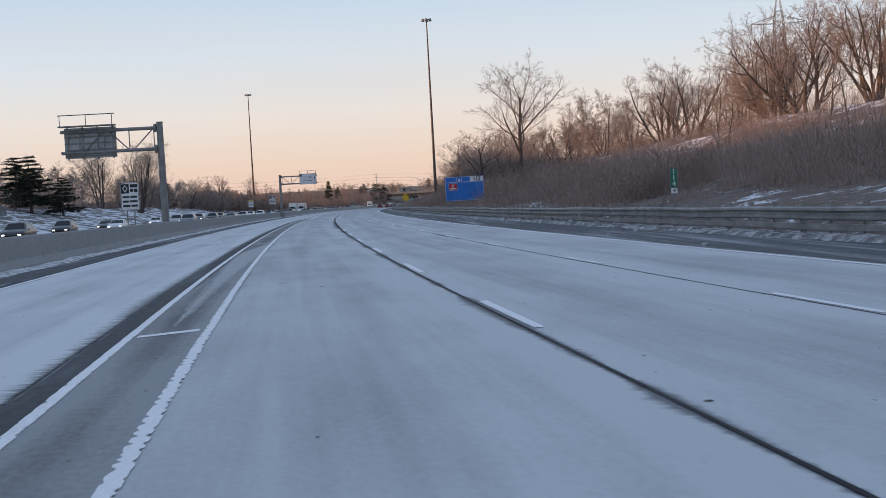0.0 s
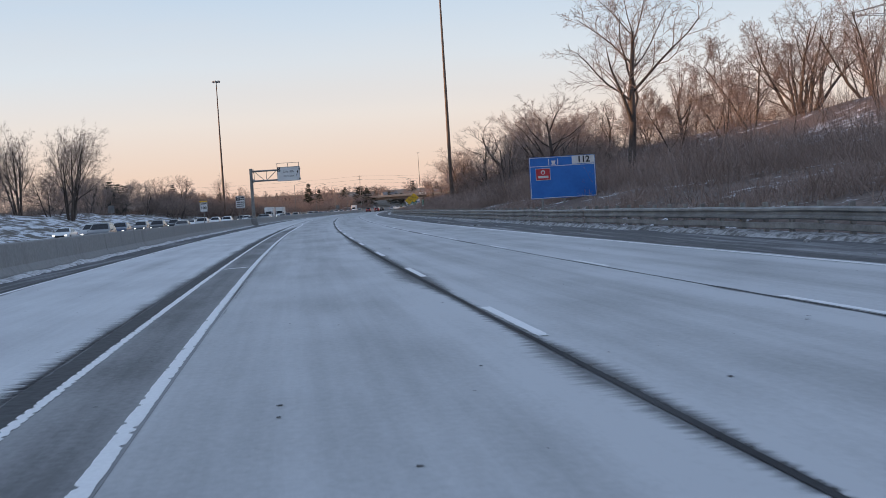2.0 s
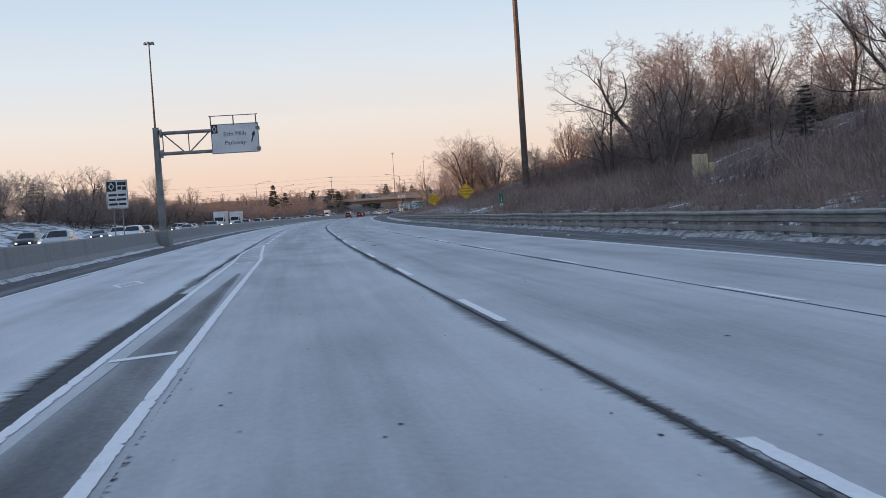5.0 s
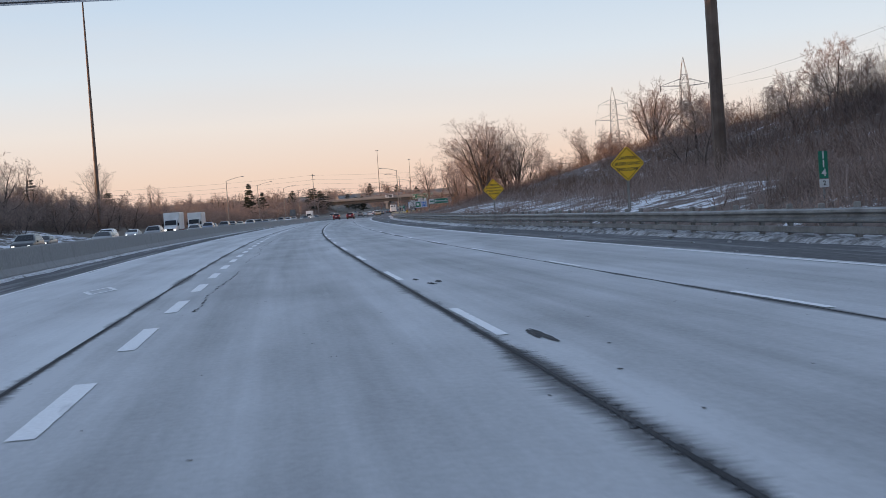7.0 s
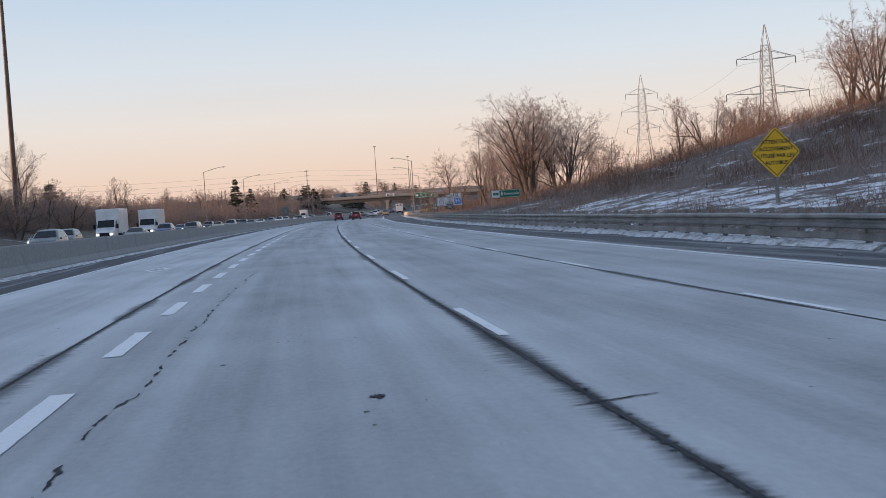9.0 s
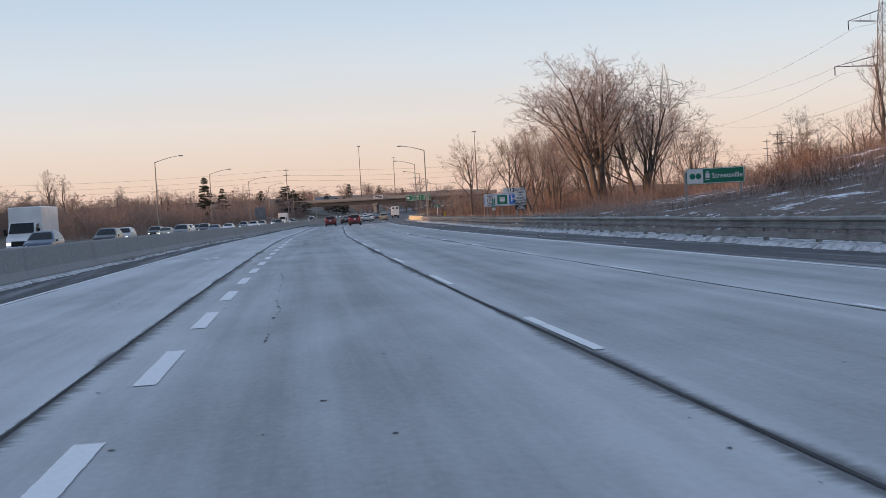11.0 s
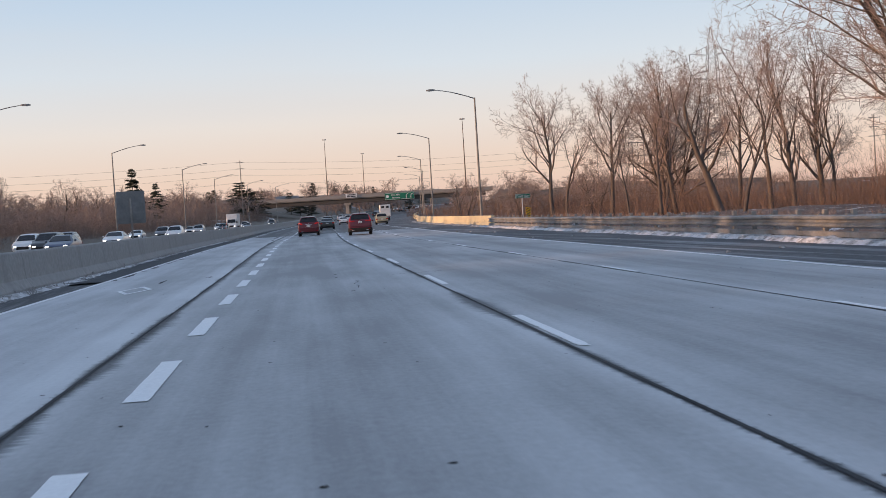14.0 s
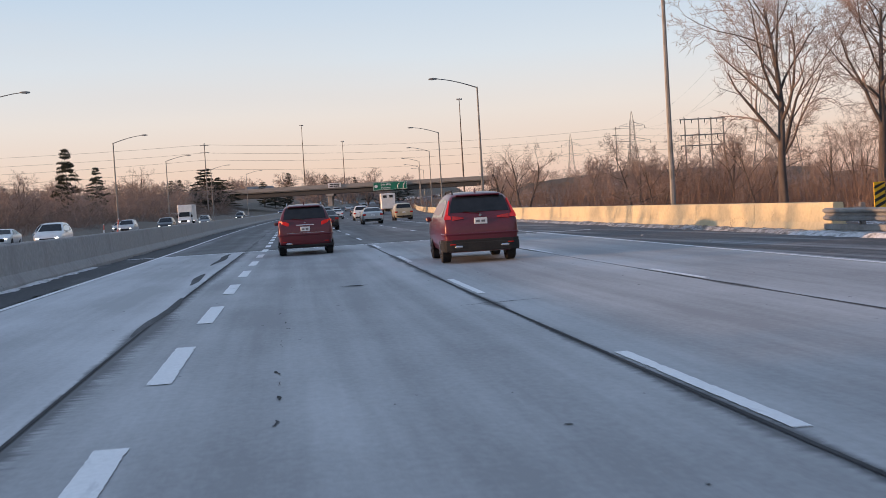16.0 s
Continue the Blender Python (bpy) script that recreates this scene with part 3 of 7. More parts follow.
teeth("torn_edge", -4.70, 24, 60, 35.0, 0.5, M["wet"], 0.05, 0.25, (1,), 0.0045, "dark streaks inside the buffer")
# paint
DASH0 = 5.19
dash_mesh = {}


def marking(o, y, width, length, name="lane_dash"):
    """One painted bar with worn edges, a few millimetres proud of the slab."""
    key = (width, length, int(y * 7) % 5)
    if key not in dash_mesh:
        r = random.Random(key[2] + int(width * 100))
        b = Builder()
        n = int(length / 0.09)
        rows = []
        for i in range(n + 1):
            bite = 0.02 * (r.random() < 0.06)
            rows.append([(-width / 2 - r.uniform(-0.005, 0.005) + bite * r.random(), length * i / n, 0), (width / 2 + r.uniform(-0.005, 0.005) - bite * r.random(), length * i / n, 0)])
        b.quad_strip(rows, False)
        dash_mesh[key] = b.mesh(name, M["paint"])
    ob = part(name, dash_mesh[key], None, road)
    ob.matrix_world = Matrix.Translation(on_road(o, y, 0.008)) @ pose(0, 0, 0, 0, 0, heading(y + length / 2))
    return ob


def worn_line(f, w, y0, y1, seed, label, chewed=()):
    """A long painted line whose edges are chewed by traffic."""
    r = random.Random(seed)
    b = Builder()
    rows = []
    for y in stations(y0, y1, 0.07):
        hard = any(a <= y <= c for a, c in chewed)
        bite = [r.uniform(0.15, 0.36) * w if hard and (y * 3.7 + 0.4 * k) % 1 < 0.26 and r.random() < 0.8 else r.uniform(0.08, 0.34) * w if r.random() < 0.07 + 0.1 * max(0.0, noise.noise((y * 0.4, seed, k))) else r.uniform(-0.004, 0.008) for k in (0, 7)]
        rows.append([on_road(f(y) - w / 2 + bite[0], y, 0.008), on_road(f(y) + w / 2 - bite[1], y, 0.008)])
    part("edge_line", b.quad_strip(rows, False), M["paint"], road, label)


for k in range(-4, 62):
    far = DASH0 + 12 * k
    lag = step([(-60, 0.1), (20, 0.1), (140, -0.2), (260, -0.6), (340, -0.1), (420, 0.35), (500, -0.3), (1700, 0.0)], far)
    marking(joint_o(far) + 0.145, far + lag - 3.95, 0.13, 3.95)
    marking(joint_far_o(far) + 0.11, far - 4.5, 0.12, 3.1)
    if far > 700:
        marking(-4.3, far - 3.2, 0.13, 3.2)
for k in range(80):
    y = 224.5 + 5.933 * k
    if y < 700:
        marking(-4.30 if y < 400 else -4.25, y, 0.22, 3.0)
GORE_R = lambda y: step([(-60, -3.77), (15, -3.77), (60, -3.80), (100, -3.85), (198, -3.82), (208, -4.08), (222.5, -4.42)], y)
GORE_L = lambda y: step([(-60, -4.7), (196, -4.75), (208, -4.95), (215, -4.9), (222.5, -4.55)], y)
for f, w, y1, chewed in ((GORE_R, 0.135, 222.5, ((-10, 42),)), (GORE_L, 0.12, 222.5, ((62, 80), (92, 128)))):
    worn_line(f, w, -60, y1, int(w * 1000), "worn white buffer line", chewed)
worn_line(edge_r_o, 0.13, -60, 620, 3, "worn white edge line")
b = Builder()
ribbon(b, lambda y: left_edge_o(y) - 0.07, lambda y: left_edge_o(y) + 0.07, -60, ROAD_END, 0.008, 3.0)
part("edge_line", b, M["paint"], road, "faded white edge line")
for y in (15.3, 55.2, 95.3, 135.6, 168.0, 196.0, 202.0, 205.2, 208.3, 211.2, 214.0, 217.5):
    b = Builder()
    b.quad_strip([[on_road(GORE_L(y) + 0.1, y - 0.4, 0.008), on_road(GORE_L(y) + 0.1, y - 0.15, 0.008)], [on_road(GORE_R(y) - 0.12, y, 0.008), on_road(GORE_R(y) - 0.12, y + 0.3, 0.008)]], False)
    part("buffer_bar", b, M["paint"], road)

# ---- median barrier ----
PROFILE = [(0.0, -0.1), (0.0, 0.08), (-0.16, 0.32), (-0.24, 1.03), (-0.27, 1.07), (-0.49, 1.07), (-0.52, 1.03), (-0.60, 0.32), (-0.76, 0.08), (-0.76, -0.1)]
median = thing("median_barrier", "grey weathered concrete median barrier", "barrier", "", "structure")
y = -60.0
while y < 1000:
    b = Builder()
    sweep(b, PROFILE, y + 0.008, y + 11.99, 3.0, barrier_o)
    part("barrier_section", b, M["barrier"], median)
    y += 12.0

# ---- right-hand guide rail ----
rail = thing("guide_rail", "weathered steel beam guide rail on timber posts", "guard rail", "", "structure")
W_BEAM = [(0.01, 0.50), (-0.085, 0.54), (-0.09, 0.60), (0.0, 0.655), (0.0, 0.705), (-0.09, 0.76), (-0.085, 0.82), (0.01, 0.86), (0.022, 0.86),
          (-0.07, 0.815), (-0.075, 0.765), (0.015, 0.71), (0.015, 0.65), (-0.075, 0.595), (-0.07, 0.545), (0.022, 0.50)]
RAIL_DROP = [(-60, 0.08), (200, 0.10), (300, 0.13), (400, 0.10), (475, 0.17), (540, 0.18)]
RUB = [(-0.01, 0.24), (-0.06, 0.26), (-0.06, 0.40), (-0.01, 0.42), (0.0, 0.40), (-0.045, 0.385), (-0.045, 0.275), (0.0, 0.26)]
y = -40.0
while y < 530:
    y1 = min(y + 7.62, 530.0)
    for prof, nm in ((W_BEAM, "beam"), (RUB, "rub_rail")):
        b = Builder()
        rows = []
        for yy in stations(y, y1 + 0.1, 0.95):
            dz, do = 0.035 * noise.noise((yy * 0.22, 3.0, 0.5)) - step(RAIL_DROP, yy), 0.05 * noise.noise((yy * 0.16, 8.0, 0.5))
            rows.append([on_road(rail_o(yy) + o + do, yy, z + dz) for o, z in prof])
        b.quad_strip(rows)
        part(nm, b, M["galv"], rail)
    y += 7.62
pb = Builder().box(-0.075, 0.075, -0.065, 0.065, -0.3, 1.0, 0.02)
post_mesh = pb.mesh("post", M["wood"])
bb = Builder().box(-0.14, 0.0, -0.075, 0.075, 0.54, 0.88, 0.01)
block_mesh = bb.mesh("block", M["wood"])
for i in range(292):
    y = -26 + 1.905 * i
    p = part("post", post_mesh, None, rail)
    p.matrix_world = Matrix.Translation(on_road(rail_o(y) + 0.26, y, 0.03 * noise.noise((i * 0.7, 0, 0)) - step(RAIL_DROP, y))) @ pose(0, 0, 0, 1.5 * noise.noise((i * 1.3, 2, 0)), 1.5 * noise.noise((i * 1.7, 5, 0)), heading(y))
    q = part("block", block_mesh, None, rail)
    q.matrix_world = Matrix.Translation(on_road(rail_o(y) + 0.155, y, -step(RAIL_DROP, y))) @ pose(0, 0, 0, 0, 0, heading(y))

# ---- right-hand concrete wall ----
WALL = [(0.0, -0.1), (0.0, 0.06), (0.08, 0.26), (0.14, 0.80), (0.16, 0.83), (0.42, 0.83), (0.45, 0.80), (0.5, 0.3), (0.62, -0.1)]
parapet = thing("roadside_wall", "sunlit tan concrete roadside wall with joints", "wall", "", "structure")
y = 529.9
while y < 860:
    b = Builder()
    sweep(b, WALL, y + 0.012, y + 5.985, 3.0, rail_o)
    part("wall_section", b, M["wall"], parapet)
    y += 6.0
# ploughed snow along the rail
SNOW_HIGH, SNOW_OUT = [(-40, 0.09), (300, 0.08), (440, 0.09), (520, 0.09), (534, 0.06), (640, 0.05)], [(-40, 0.7), (300, 0.65), (440, 0.65), (520, 0.8), (640, 0.9)]
for y0, y1 in ((-40, 300), (300, 531), (531, 640)):
    b = Builder()
    rows = []
    for y in stations(y0, y1, 0.22):
        h, out = step(SNOW_HIGH, y), step(SNOW_OUT, y)
        k = max(0.02, h * (0.75 + 0.8 * noise.noise((y * 0.3, 1.0, 2.0)) + 0.7 * noise.noise((y * 1.3, 4.0, 2.0))))
        w = out * (1.0 + 0.5 * noise.noise((y * 0.25, 7.0, 1.0)) + 0.3 * noise.noise((y * 1.6, 3.0, 1.0)))
        row = [on_road(rail_o(y) + 0.1 - w, y, -0.06)]
        for i in range(1, 10):
            f = i / 10
            lump = 1.0 + 0.7 * noise.noise((y * 3.1, f * 6, 3.0)) + 0.5 * noise.noise((y * 7.0, f * 13, 8.0))
            row.append(on_road(rail_o(y) + 0.1 - w + (w + 1.2) * f + 0.05 * noise.noise((y * 5, f * 9, 1.0)), y, max(-0.04, k * math.sin(math.pi * min(1.0, f * 1.5 + 0.05) ** 0.8) * lump if f < 0.62 else k * 0.35 * lump)))
        rows.append(row + [on_road(rail_o(y) + 1.5, y, -0.03)])
    b.quad_strip(rows, False)
    tagged(part("snow_windrow", b, M["snow_clean"] if y0 == 300 else M["snow"], None, "", False), "dirty ploughed snow heaped under the guide rail" if y0 < 500 else "thin dirty snow and grit along the foot of the wall", "snow", "", "stuff")
for y0, y1, h in ((-60, 240, 0.07), (240, 540, 0.03)):
    b = Builder()
    rows = []
    for y in stations(y0, y1, 0.3):
        k = max(0.015, h * (0.7 + 1.2 * noise.noise((y * 0.3, 21.0, 2.0))))
        w = 0.4 + 0.3 * noise.noise((y * 0.25, 17.0, 1.0)) + 0.2 * noise.noise((y * 1.3, 17.0, 1.0))
        rows.append([on_road(barrier_o(y) - 0.02, y, k), on_road(barrier_o(y) + 0.35 * w, y, k * 0.8), on_road(barrier_o(y) + w, y, -0.06)])
    b.quad_strip(rows, False)
    tagged(part("snow_windrow", b, M["snow_clean"], None), "thin dirty snow along the barrier foot", "snow", "", "stuff")

# ---- overpass ----
BRIDGE_Y = 930.0
bx = road_x(BRIDGE_Y)
bz = road_z(BRIDGE_Y)
overpass = thing("overpass", "tan concrete road overpass on a central pier", "bridge", "", "structure", Matrix.Translation((bx, BRIDGE_Y, bz)) @ pose(0, 0, 0, 0, 0, -10))
part("deck", Builder().box(-66, 48, -7, 7, 6.9, 7.4, 0.05), M["bridge"], overpass)
part("parapet", Builder().box(-66, 48, -7.3, -6.9, 7.2, 8.5, 0.04), M["bridge"], overpass, "tan concrete parapet")
part("parapet", Builder().box(-66, 48, 6.9, 7.3, 7.2, 8.5, 0.04), M["bridge"], overpass)
for k in range(6):
    part("girder", Builder().box(-60, 45, -6.2 + 2.4 * k, -5.8 + 2.4 * k, 5.3, 6.9), M["girder"], overpass)
for k in range(3):
    part("pier", Builder().box(-11.9, -10.5, -6 + 5 * k, -4.8 + 5 * k, -0.5, 4.6, 0.1), M["bridge"], overpass)
part("pier_cap", Builder().box(-12.6, -9.8, -6.6, 6.6, 4.5, 5.3, 0.08), M["bridge"], overpass)
for s in (-1, 1):
    x = -60 if s < 0 else 42
    part("abutment", Builder().quad_strip([[(x, w, -0.5), (x + s * 9, w, 6.85), (x + s * 12, w, 6.85), (x + s * 12, w, -0.5)] for w in (-6.4, 6.4)]), M["bridge"], overpass)
    rows = []
    for k in range(12):
        q = 8.5 + 10.0 * k
        h = 7.6 * min(1.0, 0.55 + 0.12 * k) - 0.02 * k * k
        wob = 1.2 * noise.noise((q * 0.07, s, 3.0))
        rows.append([(x + s * q, -24 + wob, -1.5), (x + s * q, -15 + wob, 0.45 * h), (x + s * q, -7.5, h), (x + s * q, 7.5, h), (x + s * q, 15, 0.45 * h), (x + s * q, 24, -1.5)])
    part("embankment", Builder().quad_strip(rows), M["field"], overpass, "brown grassy approach embankment")

# ---- poles and lamps ----
def high_mast(x, y, z0, top):
    m = thing("high_mast_light", "tall brown weathering-steel mast with a ring of floodlights", "light mast", "high mast lights", "", Matrix.Translation((x, y, z0)))
    h = top - z0
    part("base", Builder().box(-0.55, 0.55, -0.55, 0.55, -1.0, 0.35, 0.05), M["barrier"], m, "concrete footing")
    b = Builder()
    n = 8
    b.quad_strip([[(r * math.cos(2 * math.pi * (k + 0.5) / n), r * math.sin(2 * math.pi * (k + 0.5) / n), h * f) for k in range(n)] for f, r in ((0.008, 0.36), (0.3, 0.31), (0.7, 0.21), (1.0, 0.13))])
    part("mast", b, M["rust"], m)
    part("head_ring", Builder().tube((0, 0, h - 0.1), (0, 0, h + 0.25), 0.42, 0.36, 10), M["galv"], m)
    for k in range(6):
        a = math.pi * k / 3 + 0.4
        c, s = math.cos(a), math.sin(a)
        f = part("floodlight", Builder().tube((c * 0.4, s * 0.4, h + 0.1), (c * 0.75, s * 0.75, h + 0.1), 0.05, 0.05, 5).tube((c * 0.95, s * 0.95, h - 0.25), (c * 0.95, s * 0.95, h + 0.28), 0.36, 0.24, 8), M["galv"], m)
    return m


high_mast(14.75, 277.5, 0.9, 42.6)
high_mast(-41.5, 436.0, 1.2, 42.7)
high_mast(63.0, 1195.0, 4.5, 50.2)
high_mast(98.0, 1294.0, 6.0, 45.5)
high_mast(106.8, 976.0, 2.0, 42.5)


def street_lamp(x, y, z0, arm, bend=12.4, out=4.0):
    """A tapered pole with one curved arm towards the road; arm is +1 or -1."""
    m = thing("street_lamp", "grey steel street lamp with a curved single arm", "street lamp", "freeway street lamps", "", Matrix.Translation((x, y, z0)))
    h = bend - z0
    part("base", Builder().tube((0, 0, -1), (0, 0, 0.5), 0.32, 0.30, 8), M["barrier"], m, "concrete footing")
    part("pole", Builder().tube((0, 0, 0.4), (0, 0, h), 0.13, 0.075, 8), M["gantry"], m)
    pts = [(arm * out * f, -0.35 * f, h - 0.08 + 0.95 * math.sin(f * 1.35)) for f in (0, 0.2, 0.4, 0.6, 0.8, 1.0)]
    part("arm", Builder().path(pts, [0.055, 0.052, 0.048, 0.044, 0.04, 0.036], 6), M["gantry"], m)
    e = pts[-1]
    b = Builder()
    b.quad_strip([[(e[0] + arm * t, e[1] - w, e[2] + u), (e[0] + arm * t, e[1] + w, e[2] + u), (e[0] + arm * t, e[1] + w * 0.8, e[2] + v), (e[0] + arm * t, e[1] - w * 0.8, e[2] + v)]
                  for t, w, u, v in ((-0.1, 0.05, -0.03, 0.05), (0.1, 0.13, -0.06, 0.1), (0.45, 0.17, -0.09, 0.11), (0.8, 0.10, -0.05, 0.06))])
    part("lamp_head", b, M["gantry"], m)
    return m


for x, y, z0, bend in ((21.4, 550.6, 0.2, 12.35), (27.6, 613.5, 0.2, 12.5), (37.7, 683.0, 0.2, 12.4)):
    street_lamp(x, y, z0, -1, bend)
for k in range(4):
    y = 750 + 66 * k
    street_lamp(road_x(y) + 22.0, y, road_z(y), -1, 12.3 + road_z(y))
for x, y in ((-25.0, 550.3), (-18.4, 612.7), (-10.5, 675.5)):
    street_lamp(x, y, 0.6, 1, 12.6)
for k in range(3):
    y = 740 + 64 * k
    street_lamp(road_x(y) - 30.5, y, road_z(y) + 0.4, 1, 12.5 + road_z(y))


# ---- signs (each faces back along the road) ----
def plate(m, x0, x1, z0, z1, mat, name="panel", y=0.0, depth=0.03, r=0.05, label=""):
    """A flat sheet with rounded corners, facing -y."""
    pts = []
    for cx, cz, a0 in ((x1 - r, z0 + r, -90), (x1 - r, z1 - r, 0), (x0 + r, z1 - r, 90), (x0 + r, z0 + r, 180)):
        for k in range(4):
            a = radians(a0 + 30 * k)
            pts.append((cx + r * math.cos(a), cz + r * math.sin(a)))
    b = Builder()
    b.quad_strip([[(p[0], y + depth, p[1]) for p in pts], [(p[0], y, p[1]) for p in pts]])
    return part(name, b, mat, m, label)


def frame_bar(m, x0, x1, z0, z1, t, mat, y, name="border"):
    b = Builder()
    for a in ((x0, x1, z0, z0 + t), (x0, x1, z1 - t, z1), (x0, x0 + t, z0 + t, z1 - t), (x1 - t, x1, z0 + t, z1 - t)):
        b.box(a[0], a[1], y, y + 0.004, a[2], a[3])
    return part(name, b, mat, m)


def bars(m, x0, x1, z, h, mat, y=-0.012, n=3, seed=1):
    """Unreadable writing: plain bars."""
    r = random.Random(seed)
    x = x0
    ws = [r.uniform(0.6, 1.4) for _ in range(n)]
    gap = (x1 - x0) * 0.06
    k = (x1 - x0 - gap * (n - 1)) / sum(ws)
    for w in ws:
        part("lettering", Builder().box(x, x + w * k, y, y + 0.006, z - h / 2, z + h / 2), mat, m)
        x += w * k + gap


def legs(m, xs, z0, z1, mat, w=0.09, y=0.03):
    for x in xs:
        part("post", Builder().box(x - w / 2, x + w / 2, y, y + w, z0, z1, 0.008), mat, m)


def sign_at(name, label, category, x, y, z=0.0, turn=0.0, group=""):
    return thing(name, label, category, group, "", Matrix.Translation((x, y, z)) @ pose(0, 0, 0, 0, 0, turn))


# services sign
s = sign_at("services_sign", "large blue freeway services sign with a red logo plate", "road sign", 8.7, 142.7)
plate(s, 0, 4.55, 1.36, 4.2, M["blue"], r=0.08)
plate(s, 2.95, 4.5, 3.62, 4.16, M["white"], "exit_tab", -0.008, 0.01, 0.03, "white exit number tab")
writing("112", 0.58, M["black"], s, 3.75, 3.89, -0.014, bold=0.02)
frame_bar(s, 0.03, 4.52, 1.39, 4.17, 0.035, M["white"], -0.005)
part("border", Builder().box(0.06, 4.49, -0.006, -0.001, 3.54, 3.58), M["white"], s)
p = plate(s, 0.42, 1.42, 2.62, 3.42, M["red"], "logo_plate", -0.012, 0.01, 0.03, "red logo plate with plain white marks")
part("logo_mark", Builder().tube((0.92, -0.016, 3.16), (0.92, -0.011, 3.16), 0.15, 0.15, 16), M["white"], s)
part("logo_mark", Builder().tube((0.92, -0.02, 3.14), (0.92, -0.016, 3.14), 0.09, 0.09, 12), M["red"], s)
bars(s, 0.58, 1.28, 2.84, 0.15, M["white"], -0.018, 1)
frame_bar(s, 0.42, 1.42, 2.62, 3.42, 0.025, M["white"], -0.016)
c = Builder()
c.quad_strip([[(1.52, -0.012, 3.92), (1.82, -0.012, 3.92), (1.76, -0.012, 3.68), (1.58, -0.012, 3.68)], [(1.52, -0.004, 3.92), (1.82, -0.004, 3.92), (1.76, -0.004, 3.68), (1.58, -0.004, 3.68)]])
c.box(1.5, 1.84, -0.012, -0.004, 3.62, 3.66)
c.box(1.33, 1.38, -0.012, -0.004, 3.62, 4.04)
c.box(1.95, 2.0, -0.012, -0.004, 3.62, 4.04)
part("cup_symbol", c, M["white"], s)
legs(s, (0.8, 2.3, 3.8), -0.5, 2.2, M["wood"], 0.14)


def diamond(x, y, side_half, zc, lines, size, label, turn=0.0):
    s = sign_at("warning_sign", label, "road sign", x, y, 0.0, turn, "yellow diamond warning signs")
    q = side_half
    b = Builder()
    e = 0.06
    ring = lambda yy: [(-e, yy, zc - q + e), (e, yy, zc - q + e), (q - e, yy, zc - e), (q - e, yy, zc + e), (e, yy, zc + q - e), (-e, yy, zc + q - e), (-q + e, yy, zc + e), (-q + e, yy, zc - e)]
    b.quad_strip([ring(0.02), ring(0.0)])
    part("panel", b, M["yellow"], s)
    b = Builder()
    for sx, sz in ((1, 1), (1, -1), (-1, 1), (-1, -1)):
        a, c2 = Vector((sx * (q - 0.1), 0, zc)), Vector((0, 0, zc + sz * (q - 0.1)))
        d = Vector((sx, 0, sz)).normalized() * 0.012
        b.quad_strip([[a - d + Vector((0, -0.006, 0)), c2 - d + Vector((0, -0.006, 0)), c2 + d + Vector((0, -0.006, 0)), a + d + Vector((0, -0.006, 0))],
                      [a - d, c2 - d, c2 + d, a + d]])
    part("border", b, M["black"], s)
    n = len(lines)
    for i, t in enumerate(lines):
        writing(t, size, M["black"], s, 0, zc + (n - 1) / 2 * size * 1.3 - i * size * 1.3, -0.008, bold=0.004)
    legs(s, (0.0,), -0.4, zc - q * 0.4, M["wood"], 0.11)
    return s


diamond(7.52, 269.8, 0.82, 2.82, ["CAUTION", "BUSES USING", "SHOULDER"], 0.20, "yellow diamond warning sign in English on a timber post")
diamond(8.95, 315.9, 0.90, 2.60, ["ATTENTION", "ACCOTEMENT", "UTILISÉ PAR LES", "AUTOBUS"], 0.185, "yellow diamond warning sign in French on a timber post")


def km_marker(x, y, z0, digits):
    s = sign_at("distance_marker", "narrow green kilometre marker with stacked white digits", "road sign", x, y, 0, 0, "kilometre markers")
    plate(s, -0.14, 0.14, z0 + 0.24, z0 + 1.05, M["green"], r=0.03)
    plate(s, -0.14, 0.14, z0 - 0.02, z0 + 0.22, M["white"], "subplate", 0, 0.03, 0.02, "small white subplate")
    for i, d in enumerate(digits[:3]):
        writing(d, 0.3, M["white"], s, 0, z0 + 0.92 - 0.26 * i, -0.008, bold=0.006)
    writing(digits[3], 0.2, M["black"], s, 0, z0 + 0.10, -0.008, bold=0.004)
    legs(s, (0,), -0.3, z0 + 0.9, M["galv"], 0.06)


km_marker(13.05, 51.9, 1.25, "1144")
km_marker(7.75, 249.7, 1.25, "1142")
km_marker(13.2, 446.0, 1.25, "1140")

# hospital and transit sign
s = sign_at("interchange_services_sign", "white services sign with parking, bus and hospital symbols", "road sign", 15.95, 465.7)
plate(s, 0, 3.95, 1.62, 2.95, M["white"], r=0.08)
frame_bar(s, 0.05, 3.9, 1.67, 2.9, 0.04, M["blue"], -0.005)
plate(s, 1.45, 2.55, 1.8, 2.78, M["green"], "bus_panel", -0.008, 0.01, 0.03, "green bus symbol panel")
plate(s, 2.75, 3.75, 1.8, 2.78, M["blue"], "hospital_panel", -0.008, 0.01, 0.03, "blue hospital symbol panel")
writing("H", 0.95, M["white"], s, 3.25, 2.29, -0.016, bold=0.03)
b = Builder()
b.box(1.72, 2.28, -0.016, -0.009, 2.12, 2.42).box(1.72, 2.28, -0.016, -0.009, 2.46, 2.56).box(1.80, 1.93, -0.016, -0.009, 2.0, 2.1).box(2.07, 2.2, -0.016, -0.009, 2.0, 2.1)
part("bus_symbol", b, M["white"], s)
part("ring", Builder().tube((0.7, -0.014, 2.26), (0.7, -0.004, 2.26), 0.36, 0.36, 24), M["black"], s)
